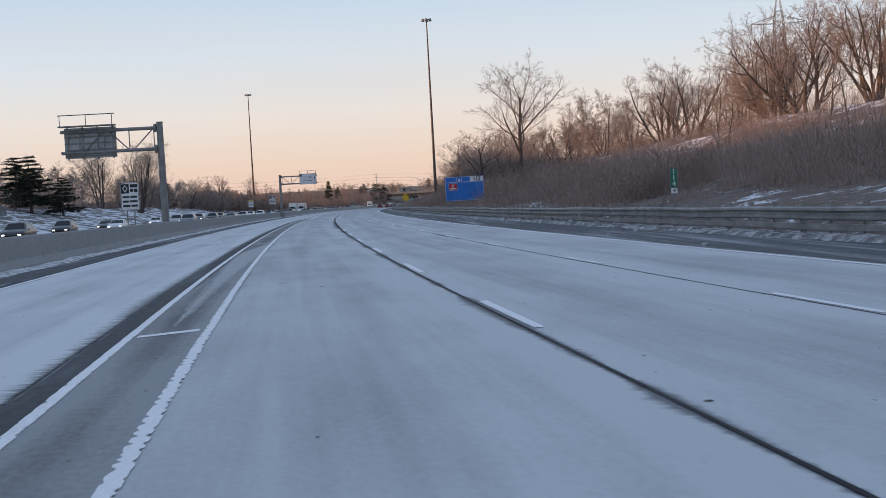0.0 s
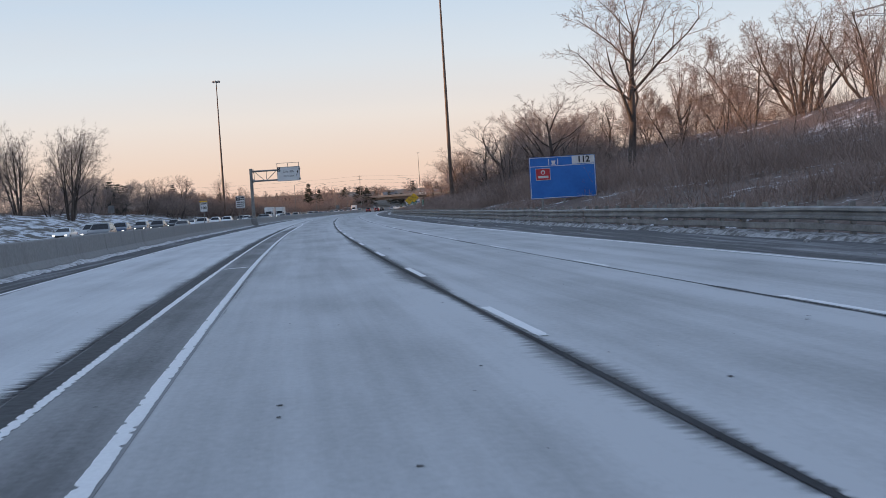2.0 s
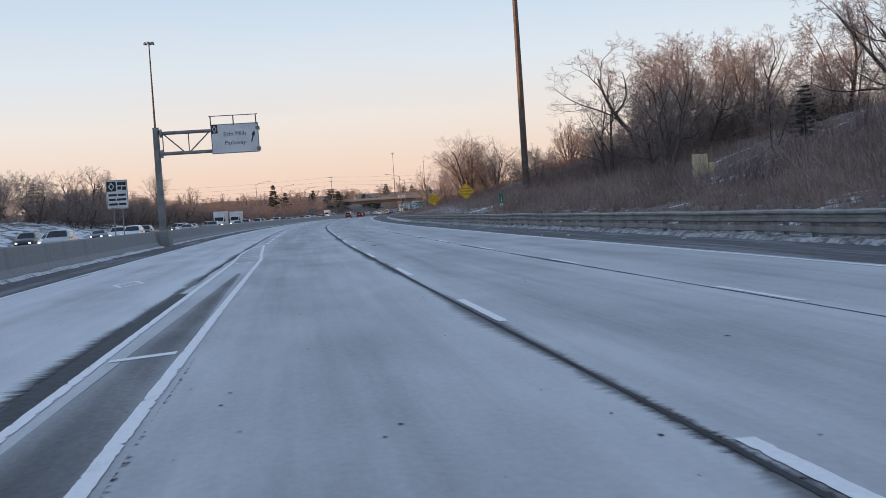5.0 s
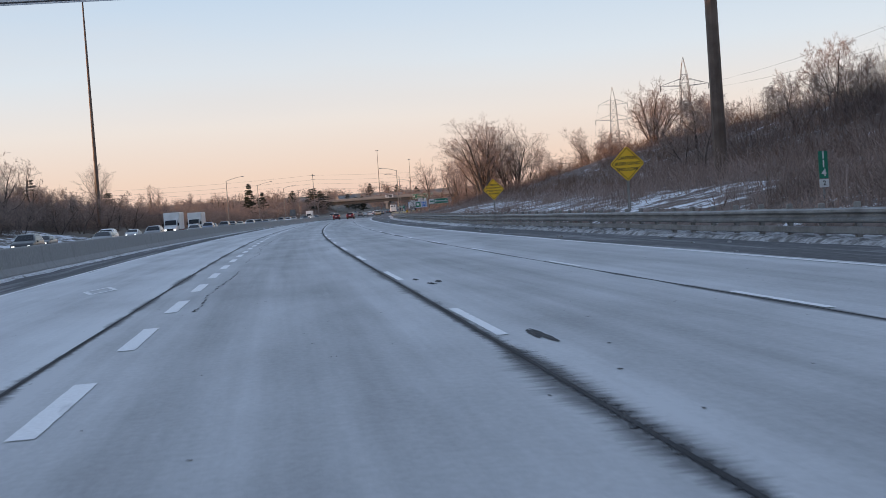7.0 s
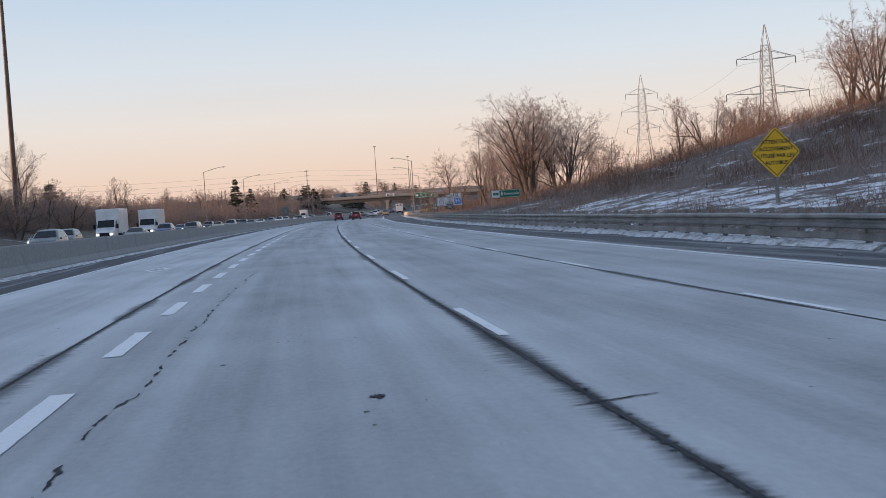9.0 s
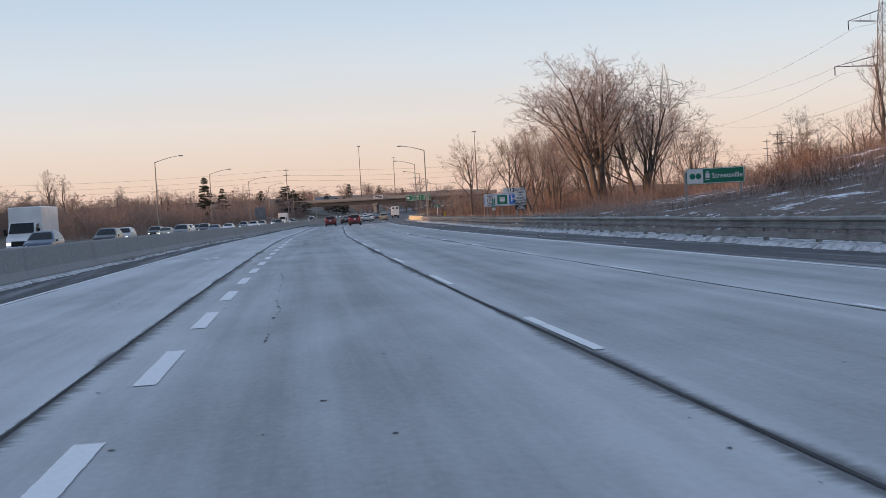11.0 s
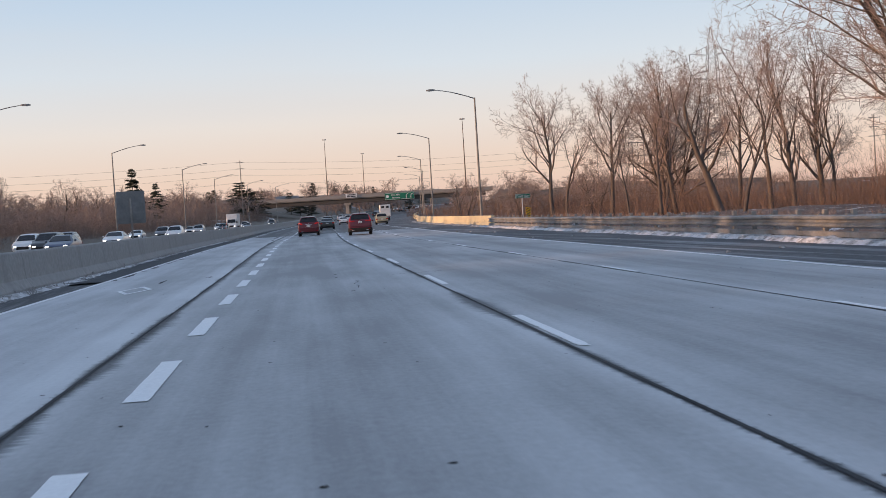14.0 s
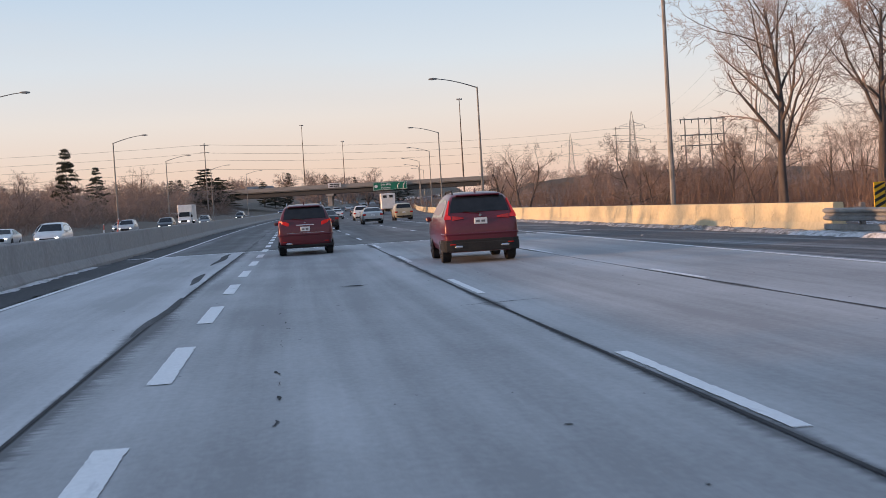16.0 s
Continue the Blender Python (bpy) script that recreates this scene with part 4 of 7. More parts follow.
part("ring", Builder().tube((0.7, -0.018, 2.26), (0.7, -0.014, 2.26), 0.29, 0.29, 24), M["white"], s)
writing("P", 0.46, M["black"], s, 0.7, 2.26, -0.024, bold=0.012)
bars(s, 0.34, 1.06, 2.74, 0.09, M["black"], -0.01, 1)
bars(s, 0.34, 1.06, 1.78, 0.09, M["black"], -0.01, 2)
plate(s, 2.15, 3.8, 2.98, 3.52, M["white"], "exit_tab", 0, 0.03, 0.05, "white exit number tab")
writing("112", 0.56, M["black"], s, 2.97, 3.25, -0.008, bold=0.02)
legs(s, (0.35, 1.95, 3.6), -0.6, 2.6, M["wood"], 0.12)

# shoulder rule sign
s = sign_at("shoulder_rule_sign", "tall white regulatory sign with a black lower panel", "road sign", 13.85, 439.7)
plate(s, 0, 1.0, 1.78, 3.05, M["white"], r=0.05)
frame_bar(s, 0.02, 0.98, 1.80, 3.03, 0.02, M["black"], -0.005)
for i, t in enumerate(["DO NOT", "DRIVE", "ON", "PAVED", "SHOULDER"]):
    writing(t, 0.225, M["black"], s, 0.5, 2.88 - 0.235 * i, -0.008, bold=0.008)
plate(s, 0, 1.0, 1.18, 1.76, M["black"], "lower_panel", 0, 0.03, 0.05, "black panel with white letters")
for i, t in enumerate(["AUTHORIZED", "BUSES", "EXCEPTED"]):
    writing(t, 0.155, M["white"], s, 0.5, 1.63 - 0.165 * i, -0.008, bold=0.005)
legs(s, (0.12, 0.88), -0.5, 2.8, M["wood"], 0.11)

# green station sign by the tree line
s = sign_at("guide_sign", "green station guide sign with a white logo panel on two posts", "road sign", 12.0, 392.0)
plate(s, 0, 2.84, 2.0, 2.74, M["green"], r=0.05)
frame_bar(s, 0.02, 2.82, 2.02, 2.72, 0.025, M["white"], -0.005)
plate(s, 0.05, 0.80, 2.05, 2.69, M["white"], "symbol_panel", -0.008, 0.01, 0.03)
for x in (0.28, 0.57):
    part("logo_mark", Builder().tube((x, -0.016, 2.37), (x, -0.009, 2.37), 0.14, 0.14, 14), M["green"], s)
part("train_symbol", Builder().box(0.92, 1.12, -0.012, -0.004, 2.28, 2.50).box(0.95, 1.09, -0.012, -0.004, 2.53, 2.58).box(0.90, 1.14, -0.012, -0.004, 2.19, 2.22), M["white"], s)
writing("Streetsville", 0.34, M["white"], s, 1.98, 2.36, -0.010, bold=0.004)
legs(s, (-0.03, 2.66), -0.3, 2.6, M["galv"], 0.09)

# river sign and hazard board near the wall's end
s = sign_at("river_sign", "small green river name sign on one pale post", "road sign", 19.35, 528.0)
plate(s, 0, 1.25, 2.08, 2.42, M["green"], r=0.03)
frame_bar(s, 0.015, 1.235, 2.095, 2.405, 0.022, M["white"], -0.005)
writing("Credit River", 0.22, M["white"], s, 0.625, 2.24, -0.008, bold=0.003)
legs(s, (0.58,), -1.2, 2.3, M["white"], 0.07)
s = sign_at("hazard_marker", "black and yellow striped hazard board on a post", "road sign", 22.05, 534.6)
plate(s, -0.2, 0.2, 0.42, 1.32, M["yellow"], r=0.02)
for i in range(4):
    z = 0.44 + 0.22 * i
    b = Builder()
    q = [(-0.19, z - 0.02), (0.19, z + 0.16), (0.19, min(1.31, z + 0.27)), (-0.19, z + 0.09)]
    b.quad_strip([[(u, -0.006, v) for u, v in q], [(u, -0.001, v) for u, v in q]])
    part("stripe", b, M["black"], s)
legs(s, (0,), -1.2, 1.2, M["galv"], 0.06)

# speed limit and carpool signs on the median
def median_sign(y, kind, z0, w, h):
    x = road_x(y) + barrier_o(y) - (1.45 if y < 100 else 0.4)
    q = w / 2
    if kind == "speed":
        s = sign_at("speed_limit_sign", "white speed limit sign standing on the median barrier", "road sign", x, y, 0, 4)
        plate(s, -q, q, z0, z0 + h, M["white"], r=0.05)
        frame_bar(s, -q + 0.02, q - 0.02, z0 + 0.02, z0 + h - 0.02, 0.02, M["black"], -0.005)
        writing("100", w * 0.5, M["black"], s, 0, z0 + h * 0.40, -0.008, bold=0.012)
        bars(s, -q * 0.75, q * 0.75, z0 + h * 0.84, h * 0.1, M["black"], -0.008, 1)
        plate(s, -q, q, z0 + h + 0.02, z0 + h + 0.13, M["yellow"], "top_plate", 0, 0.03, 0.03, "narrow yellow top plate")
    else:
        s = sign_at("carpool_lane_sign", "white carpool lane sign with a black diamond panel", "road sign", x, y, 0, 4, "carpool lane signs")
        plate(s, -q, q, z0, z0 + h, M["white"], r=0.05)
        frame_bar(s, -q + 0.02, q - 0.02, z0 + 0.02, z0 + h - 0.02, 0.022, M["black"], -0.005)
        zc, hh = z0 + h * 0.78, h * 0.17
        plate(s, -q * 0.92, -q * 0.06, zc - hh, zc + hh, M["black"], "diamond_panel", -0.008, 0.01, 0.03)
        b = Builder()
        P = lambda t, k: (-q * 0.49 + q * 0.28 * k * math.cos(t), zc + hh * 0.8 * k * math.sin(t))
        for k in range(4):
            a, c2 = radians(90 * k), radians(90 * k + 90)
            r4 = [P(a, 1.0), P(c2, 1.0), P(c2, 0.7), P(a, 0.7)]
            b.quad_strip([[(u, -0.016, v) for u, v in r4], [(u, -0.010, v) for u, v in r4]])
        part("diamond", b, M["white"], s)
        for u0, u1, v0, v1 in ((0.06, 0.86, 0.2, 0.9), (0.06, 0.42, -0.7, -0.05), (0.5, 0.86, -0.8, -0.1)):
            part("vehicle_symbol", Builder().box(q * u0, q * u1, -0.012, -0.004, zc + hh * v0, zc + hh * v1), M["black"], s)
        for i in range(3):
            bars(s, -q * 0.8, q * 0.8, z0 + h * (0.48 - 0.16 * i), h * 0.075, M["black"], -0.008, 2, i + 2)
    legs(s, (-q * 0.4, q * 0.4) if kind != "speed" else (0.0,), -0.1 if y < 100 else 1.05, z0 + h * 0.4, M["galv"], 0.07)


median_sign(75.5, "carpool", 1.95, 1.1, 1.7)
median_sign(176.8, "speed", 2.1, 0.72, 0.9)
median_sign(225.0, "carpool", 2.57, 1.2, 1.64)
s = sign_at("reversed_sign", "dark plain back of a sign for the opposite lanes", "road sign", road_x(489.6) + barrier_o(489.6) - 0.4, 489.6)
plate(s, -0.62, 0.62, 1.75, 3.2, M["signback"], r=0.05)
legs(s, (0.0,), 1.05, 2.9, M["galv"], 0.08, -0.08)
for x, y, z, w, h in ((-47.5, 160, 2.9, 1.0, 1.3), (-51.0, 308, 3.9, 1.2, 1.5), (-44.0, 122, 2.6, 0.9, 1.2)):
    s = sign_at("reversed_sign", "dark plain back of a roadside sign on the snowy bank", "road sign", x, y, z - 2.2, 6)
    plate(s, -w / 2, w / 2, 2.0, 2.0 + h, M["signback"], r=0.05)
    legs(s, (0.0,), -1.5, 2.6, M["galv"], 0.08, -0.09)


# ---- cantilever gantries ----
def gantry(y, reach, z_low, z_high, side, label):
    """A steel post on the median with two arms and a truss; side +1 reaches over our lanes."""
    x = road_x(y) + barrier_o(y) + (-0.8 if side < 0 else 0.15)
    g = thing("sign_gantry", label, "sign gantry", "cantilever sign gantries", "", Matrix.Translation((x, y, 0)))
    part("footing", Builder().box(-0.55, 0.55, -0.8, 0.8, -0.3, 1.1, 0.06), M["barrier"], g, "concrete footing in the barrier")
    part("post", Builder().tube((0, 0, 1.0), (0, 0, z_high + 0.35), 0.27, 0.22, 14), M["gantry"], g)
    part("cap", Builder().tube((0, 0, z_high + 0.35), (0, 0, z_high + 0.42), 0.25, 0.22, 14), M["gantry"], g)
    for z in (z_low, z_high):
        part("arm", Builder().tube((side * 0.2, 0, z), (side * reach, 0, z), 0.13, 0.12, 10), M["gantry"], g)
        part("flange", Builder().tube((side * 0.26, 0, z), (side * 0.40, 0, z), 0.30, 0.30, 12), M["gantry"], g)
    n = 4
    for k in range(n):
        a, c2 = reach * (k + 0.25) / n, reach * (k + 1.1) / n
        za, zc = (z_high, z_low) if k % 2 == 0 else (z_low, z_high)
        if c2 <= reach:
            part("brace", Builder().tube((side * a, 0, za), (side * c2, 0, zc), 0.05, 0.05, 6), M["gantry"], g)
        part("strut", Builder().tube((side * a, 0, z_low), (side * a, 0, z_high), 0.04, 0.04, 6), M["gantry"], g)
    return g


g = gantry(87.0, 6.9, 6.25, 7.72, -1, "grey steel cantilever gantry carrying a sign seen from behind")
sg = part("sign_panel", Builder().box(-6.7, -3.1, 0.2, 0.26, 5.85, 8.0, 0.01), M["signback_lit"], g, "ribbed aluminium back of a sign")
for k in range(5):
    part("rib", Builder().box(-6.68, -3.12, 0.12, 0.2, 5.95 + 0.45 * k, 6.05 + 0.45 * k), M["gantry"], sg)
for k in range(4):
    part("upright", Builder().box(-6.5 + 1.05 * k, -6.4 + 1.05 * k, 0.02, 0.12, 5.75, 8.1), M["gantry"], sg)
for zz in (8.85,):
    part("walkway_rail", Builder().tube((-6.9, -0.5, zz), (-3.0, -0.5, zz), 0.035, 0.035, 6), M["gantry"], g)
part("walkway", Builder().box(-6.9, -3.0, -0.75, -0.05, 8.02, 8.1), M["gantry"], g)
for k in range(3):
    part("rail_post", Builder().tube((-6.8 + 1.8 * k, -0.5, 8.1), (-6.8 + 1.8 * k, -0.5, 8.85), 0.03, 0.03, 6), M["gantry"], g)

g = gantry(242.0, 7.2, 6.5, 7.95, 1, "grey steel cantilever gantry carrying a white exit sign")
SX, SZ, SW = 3.85, 6.25, 3.35
sp = plate(g, SX, SX + SW, SZ, SZ + 2.1, M["white"], "sign_panel", -0.3, 0.06, 0.08, "white guide sign for the carpool exit")
writing("Erin Mills", 0.44, M["black"], sp, SX + 1.68, SZ + 1.36, -0.31)
writing("Parkway", 0.44, M["black"], sp, SX + 1.68, SZ + 0.74, -0.31)
frame_bar(sp, SX + 0.03, SX + SW - 0.03, SZ + 0.03, SZ + 2.07, 0.03, M["black"], -0.307)
plate(sp, SX + 0.03, SX + 0.48, SZ + 1.45, SZ + 2.06, M["black"], "diamond_panel", -0.31, 0.008, 0.03)
b = Builder()
for k in range(4):
    a, c2 = radians(90 * k), radians(90 * k + 90)
    P = lambda t, r: (SX + 0.255 + r[0] * math.cos(t), SZ + 1.755 + r[1] * math.sin(t))
    q = [P(a, (0.15, 0.26)), P(c2, (0.15, 0.26)), P(c2, (0.10, 0.19)), P(a, (0.10, 0.19))]
    b.quad_strip([[(u, -0.318, v) for u, v in q], [(u, -0.311, v) for u, v in q]])
part("diamond", b, M["white"], sp)
b = Builder()
for q in ([(2.55, 0.75), (2.63, 0.72), (2.79, 1.22), (2.71, 1.25)], [(2.6, 1.23), (2.87, 1.15), (2.84, 1.5), (2.8, 1.52)]):
    b.quad_strip([[(SX + u + 0.22, -0.312, SZ + v) for u, v in q], [(SX + u + 0.22, -0.305, SZ + v) for u, v in q]])
part("arrow", b, M["black"], sp)
part("walkway_rail", Builder().tube((SX - 0.05, -0.7, 8.9), (SX + SW, -0.7, 8.9), 0.03, 0.03, 6), M["gantry"], g)
for k in range(3):
    part("rail_post", Builder().tube((SX + 0.05 + 1.58 * k, -0.5, 8.2), (SX + 0.05 + 1.58 * k, -0.7, 8.9), 0.045, 0.045, 6), M["gantry"], g)
for z in (6.5, 7.95):
    part("bracket", Builder().box(SX + SW - 0.2, SX + SW + 0.07, -0.32, 0.1, z - 0.12, z + 0.12), M["gantry"], g)

# roadside cabinet
s = sign_at("control_cabinet", "pale green roadside control cabinets on a pad", "cabinet", 19.2, 234.3, 1.7)
part("cabinet", Builder().box(-0.5, 0.45, 0, 0.6, 0.1, 2.2, 0.04), M["wall"], s, "pale green metal cabinet")
part("cabinet", Builder().box(0.55, 0.95, 0.1, 0.6, 0.1, 1.6, 0.03), M["wall"], s)
part("pad", Builder().box(-0.7, 1.1, -0.1, 0.8, -0.6, 0.1, 0.03), M["barrier"], s)

# ---- trees ----
def grow(rnd, trunk, twigs, p, d, r, length, level, spec):
    """One branch as a bending tapered tube, with its side branches."""
    segs = spec["segs"][level]
    pts, rad = [p.copy()], [r]
    q, dd = p.copy(), d.copy()
    for i in range(segs):
        jitter = Vector((rnd.gauss(0, 1), rnd.gauss(0, 1), rnd.gauss(0, 1))) * spec["bend"][level]
        dd = (dd + jitter + Vector((0, 0, spec["lift"][level]))).normalized()
        q = q + dd * (length / segs)
        pts.append(q.copy())
        rad.append(r * (1 - (1 - spec["tip"]) * (i + 1) / segs))
    tgt = trunk if level < spec["wood"] else twigs
    n = (7, 5, 4, 3, 3, 3)[level]
    up = dd.orthogonal().normalized()
    rings = []
    for i, c in enumerate(pts):
        t = (pts[min(i + 1, segs)] - pts[max(i - 1, 0)]).normalized()
        u = (up - t * up.dot(t)).normalized()
        w = t.cross(u)
        rings.append([c + (u * math.cos(2 * math.pi * k / n) + w * math.sin(2 * math.pi * k / n)) * rad[i] for k in range(n)])
    tgt.quad_strip(rings, True, False)
    if level >= spec["depth"]:
        return
    lo = spec["from"][level]
    count = spec["count"][level]
    for k in range(count):
        f = lo + (1 - lo) * (k + rnd.random()) / count
        i = min(int(f * segs), segs - 1)
        base = pts[i].lerp(pts[i + 1], f * segs - i)
        axis = (pts[i + 1] - pts[i]).normalized()
        az = 2.4 * k + rnd.uniform(-0.7, 0.7)
        u = axis.orthogonal().normalized()
        side = u * math.cos(az) + axis.cross(u) * math.sin(az)
        a = radians(rnd.uniform(*spec["angle"][level]))
        nd = (axis * math.cos(a) + side * math.sin(a)).normalized()
        nl = length * rnd.uniform(*spec["ratio"][level]) * (1.15 - 0.45 * f)
        nr = max(spec["thin"], (r * (1 - (1 - spec["tip"]) * f)) * rnd.uniform(*spec.get("keep", (0.45, 0.7))))
        grow(rnd, trunk, twigs, base, nd, nr, nl, level + 1, spec)


def spec(**kw):
    s = dict(segs=[7, 5, 4, 3, 2, 2], bend=[0.05, 0.12, 0.16, 0.2, 0.25, 0.3], lift=[0.02, 0.07, 0.05, 0.03, 0.0, 0.0], tip=0.25, wood=2, depth=4, thin=0.011,
             **{"from": [0.35, 0.25, 0.2, 0.15, 0.1]}, count=[9, 7, 6, 6, 4], angle=[(30, 60), (25, 60), (25, 65), (25, 70), (25, 70)], ratio=[(0.4, 0.65), (0.4, 0.6), (0.35, 0.6), (0.35, 0.6), (0.4, 0.6)])
    s.update(kw)
    return s


def bare_tree(height, seed, sp, radius=None, stems=1, splay=0.0):
    """Two meshes: the wood and the fine twigs of a leafless tree of that height, with its foot at the origin."""
    rnd = random.Random(seed)
    t, w = Builder(), Builder()
    radius = radius or height * 0.016
    for k in range(stems):
        a = 2 * math.pi * k / max(1, stems) + rnd.random()
        d = Vector((math.cos(a) * splay, math.sin(a) * splay, 1)).normalized()
        grow(rnd, t, w, Vector((math.cos(a) * radius * 1.2 * (stems > 1), math.sin(a) * radius * 1.2 * (stems > 1), -0.6)), d, radius * (1.0 if stems == 1 else 0.75), height * 0.62 * rnd.uniform(0.85, 1.05), 0, sp)
    top = max(v[2] for v in w.v)
    k = height / top
    t.v = [(x * k, y * k, z * k) for x, y, z in t.v]
    w.v = [(x * k, y * k, z * k) for x, y, z in w.v]
    return t.mesh("trunk", M["bark"], True), w.mesh("crown", M["twig"])


KINDS = {
    "great": [bare_tree(20.0, s, spec(count=[9, 7, 6, 4, 4], bend=[0.045, 0.11, 0.15, 0.2, 0.25, 0.3], lift=[0.015, 0.10, 0.05, 0.02, 0.0, 0.0], thin=0.012, keep=(0.42, 0.62), angle=[(25, 50), (25, 55), (28, 60), (28, 65), (25, 70)],
                                       ratio=[(0.34, 0.58), (0.4, 0.6), (0.35, 0.6), (0.35, 0.6), (0.4, 0.6)], **{"from": [0.28, 0.2, 0.2, 0.15, 0.1]}), 0.30, st, 0.11) for s, st in ((71, 6), (74, 5))],
    "vase": [bare_tree(12.0, s, spec(count=[7, 6, 5, 5, 4], bend=[0.10, 0.15, 0.18, 0.22, 0.25, 0.3], lift=[0.05, 0.09, 0.04, 0.02, 0.0, 0.0], thin=0.010, angle=[(22, 48), (25, 55), (28, 60), (28, 65), (25, 70)],
                                      ratio=[(0.35, 0.55), (0.4, 0.6), (0.35, 0.6), (0.35, 0.6), (0.4, 0.6)], **{"from": [0.22, 0.2, 0.2, 0.15, 0.1]}), 0.19, st, sl) for s, st, sl in ((81, 7, 0.55), (82, 6, 0.65), (83, 8, 0.5))],
    "sapling": [bare_tree(6.0, s, spec(count=[9, 5, 4, 3, 3], depth=3, lift=[0.02, 0.14, 0.08, 0.03, 0, 0], angle=[(25, 45), (20, 45), (25, 50), (25, 50), (25, 60)], ratio=[(0.22, 0.4), (0.4, 0.6), (0.35, 0.6), (0.35, 0.6), (0.4, 0.6)],
                                         **{"from": [0.25, 0.2, 0.2, 0.15, 0.1]}), 0.055, st, 0.2) for s, st in ((91, 1), (92, 2), (93, 1))],
    "spreading": [bare_tree(1.0 * 20, s, spec(count=[13, 9, 7, 6, 4], depth=4, bend=[0.06, 0.13, 0.16, 0.2, 0.25, 0.3], angle=[(35, 65), (25, 55), (25, 60), (25, 65), (25, 70)], **{"from": [0.22, 0.25, 0.2, 0.15, 0.1]}), 0.34, st, sl) for s, st, sl in ((3, 3, 0.22), (8, 2, 0.3))],
    "tall": [bare_tree(17.0, s, spec(count=[12, 7, 6, 5, 4], angle=[(30, 55), (25, 50), (25, 55), (25, 65), (25, 70)], **{"from": [0.38, 0.25, 0.2, 0.15, 0.1]}), 0.24) for s in (11, 12)],
    "round": [bare_tree(10.0, s, spec(count=[9, 8, 7, 6, 4], bend=[0.1, 0.18, 0.2, 0.24, 0.28, 0.3], angle=[(35, 70), (30, 65), (30, 65), (30, 70), (30, 70)], **{"from": [0.2, 0.2, 0.2, 0.15, 0.1]}), 0.15, st, 0.35) for s, st in ((21, 2), (22, 3), (23, 2))],
    "slim": [bare_tree(20.0, s, spec(count=[16, 6, 5, 4, 3], lift=[0.02, 0.22, 0.12, 0.06, 0, 0], angle=[(20, 38), (18, 35), (20, 45), (25, 50), (25, 60)], ratio=[(0.22, 0.36), (0.4, 0.6), (0.35, 0.6), (0.35, 0.6), (0.4, 0.6)], **{"from": [0.25, 0.2, 0.2, 0.15, 0.1]}), 0.22) for s in (31, 32)],
    "gnarled": [bare_tree(15.0, s, spec(count=[7, 6, 6, 5, 4], bend=[0.12, 0.22, 0.24, 0.26, 0.3, 0.3], angle=[(25, 50), (30, 65), (30, 65), (30, 70), (30, 70)], **{"from": [0.3, 0.3, 0.25, 0.15, 0.1]}), 0.30, st, 0.3) for s, st in ((41, 2), (42, 1), (43, 2))],
    "forked": [bare_tree(16.0, s, spec(count=[5, 8, 7, 6, 4], bend=[0.05, 0.12, 0.2, 0.24, 0.28, 0.3], lift=[0.0, 0.10, 0.03, 0.02, 0, 0], keep=(0.5, 0.78), angle=[(18, 34), (25, 60), (30, 65), (30, 70), (30, 70)],
                                       ratio=[(0.75, 1.0), (0.4, 0.6), (0.35, 0.6), (0.35, 0.6), (0.4, 0.6)], **{"from": [0.38, 0.2, 0.2, 0.15, 0.1]}), 0.21, st, 0.12) for s, st in ((51, 1), (52, 2), (53, 1), (54, 1))],
}
HEIGHT = {"great": 20.0, "vase": 12.0, "sapling": 6.0, "forked": 16.0, "spreading": 20.0, "tall": 17.0, "round": 10.0, "slim": 20.0, "gnarled": 15.0}
TREE_LABEL = {"great": "great bare tree of many upright stems and arching limbs", "vase": "many-stemmed bare tree fanning out like a vase", "sapling": "thin leafless sapling on the brushy slope",
              "forked": "bare tree whose trunk forks low into strong limbs", "spreading": "large spreading bare tree with several stems", "tall": "tall leafless tree with an open fan-shaped crown", "round": "small rounded bare tree on the brushy bank",
              "slim": "tall narrow bare poplar with upswept branches", "gnarled": "gnarled bare tree with crooked limbs"}


def tree(kind, x, y, height, seed=0, z=None, wide=1.0, turn=None):
    rnd = random.Random(seed * 131 + int(x * 7 + y * 3))
    tm, wm = KINDS[kind][rnd.randrange(len(KINDS[kind]))]
    if z is None:
        z = ground_z(x - road_x(y), y)
    k = height / HEIGHT[kind]
    m = Matrix.Translation((x, y, z - 0.15)) @ pose(0, 0, 0, rnd.uniform(-3, 3), rnd.uniform(-3, 3), rnd.uniform(0, 360) if turn is None else turn) @ Matrix.Diagonal((k * wide, k * wide, k, 1))
    t = thing("bare_tree", TREE_LABEL[kind], "tree", "leafless roadside trees", "", m)
    part("trunk", tm, None, t)
    part("crown", wm, None, t)
    return t


def woods(name, label, spots, seed):
    """Far trees nobody could count, joined into one mesh from a few light crowns."""
    rnd = random.Random(seed)
    vs, fs, base = [], [], 0
    for x, y, h in spots:
        vv, ff = FAR_TREES[rnd.randrange(len(FAR_TREES))]
        a, k, w = rnd.uniform(0, 6.28), h / 10.0, rnd.uniform(1.0, 1.4)
        z = ground_z(x - road_x(min(y, 1500)), min(y, 1500)) - 0.2
        c, q = math.cos(a) * k * w, math.sin(a) * k * w
        vs.append(np.stack([x + vv[:, 0] * c - vv[:, 1] * q, y + vv[:, 0] * q + vv[:, 1] * c, z + vv[:, 2] * k], -1))
        fs.append(ff + base)
        base += len(vv)
    me = bpy.data.meshes.new(name)
    me.from_pydata(np.concatenate(vs).tolist(), [], np.concatenate(fs).tolist())
    me.materials.append(M["twig"])
    return tagged(new(name, me), label, "trees", "", "stuff")


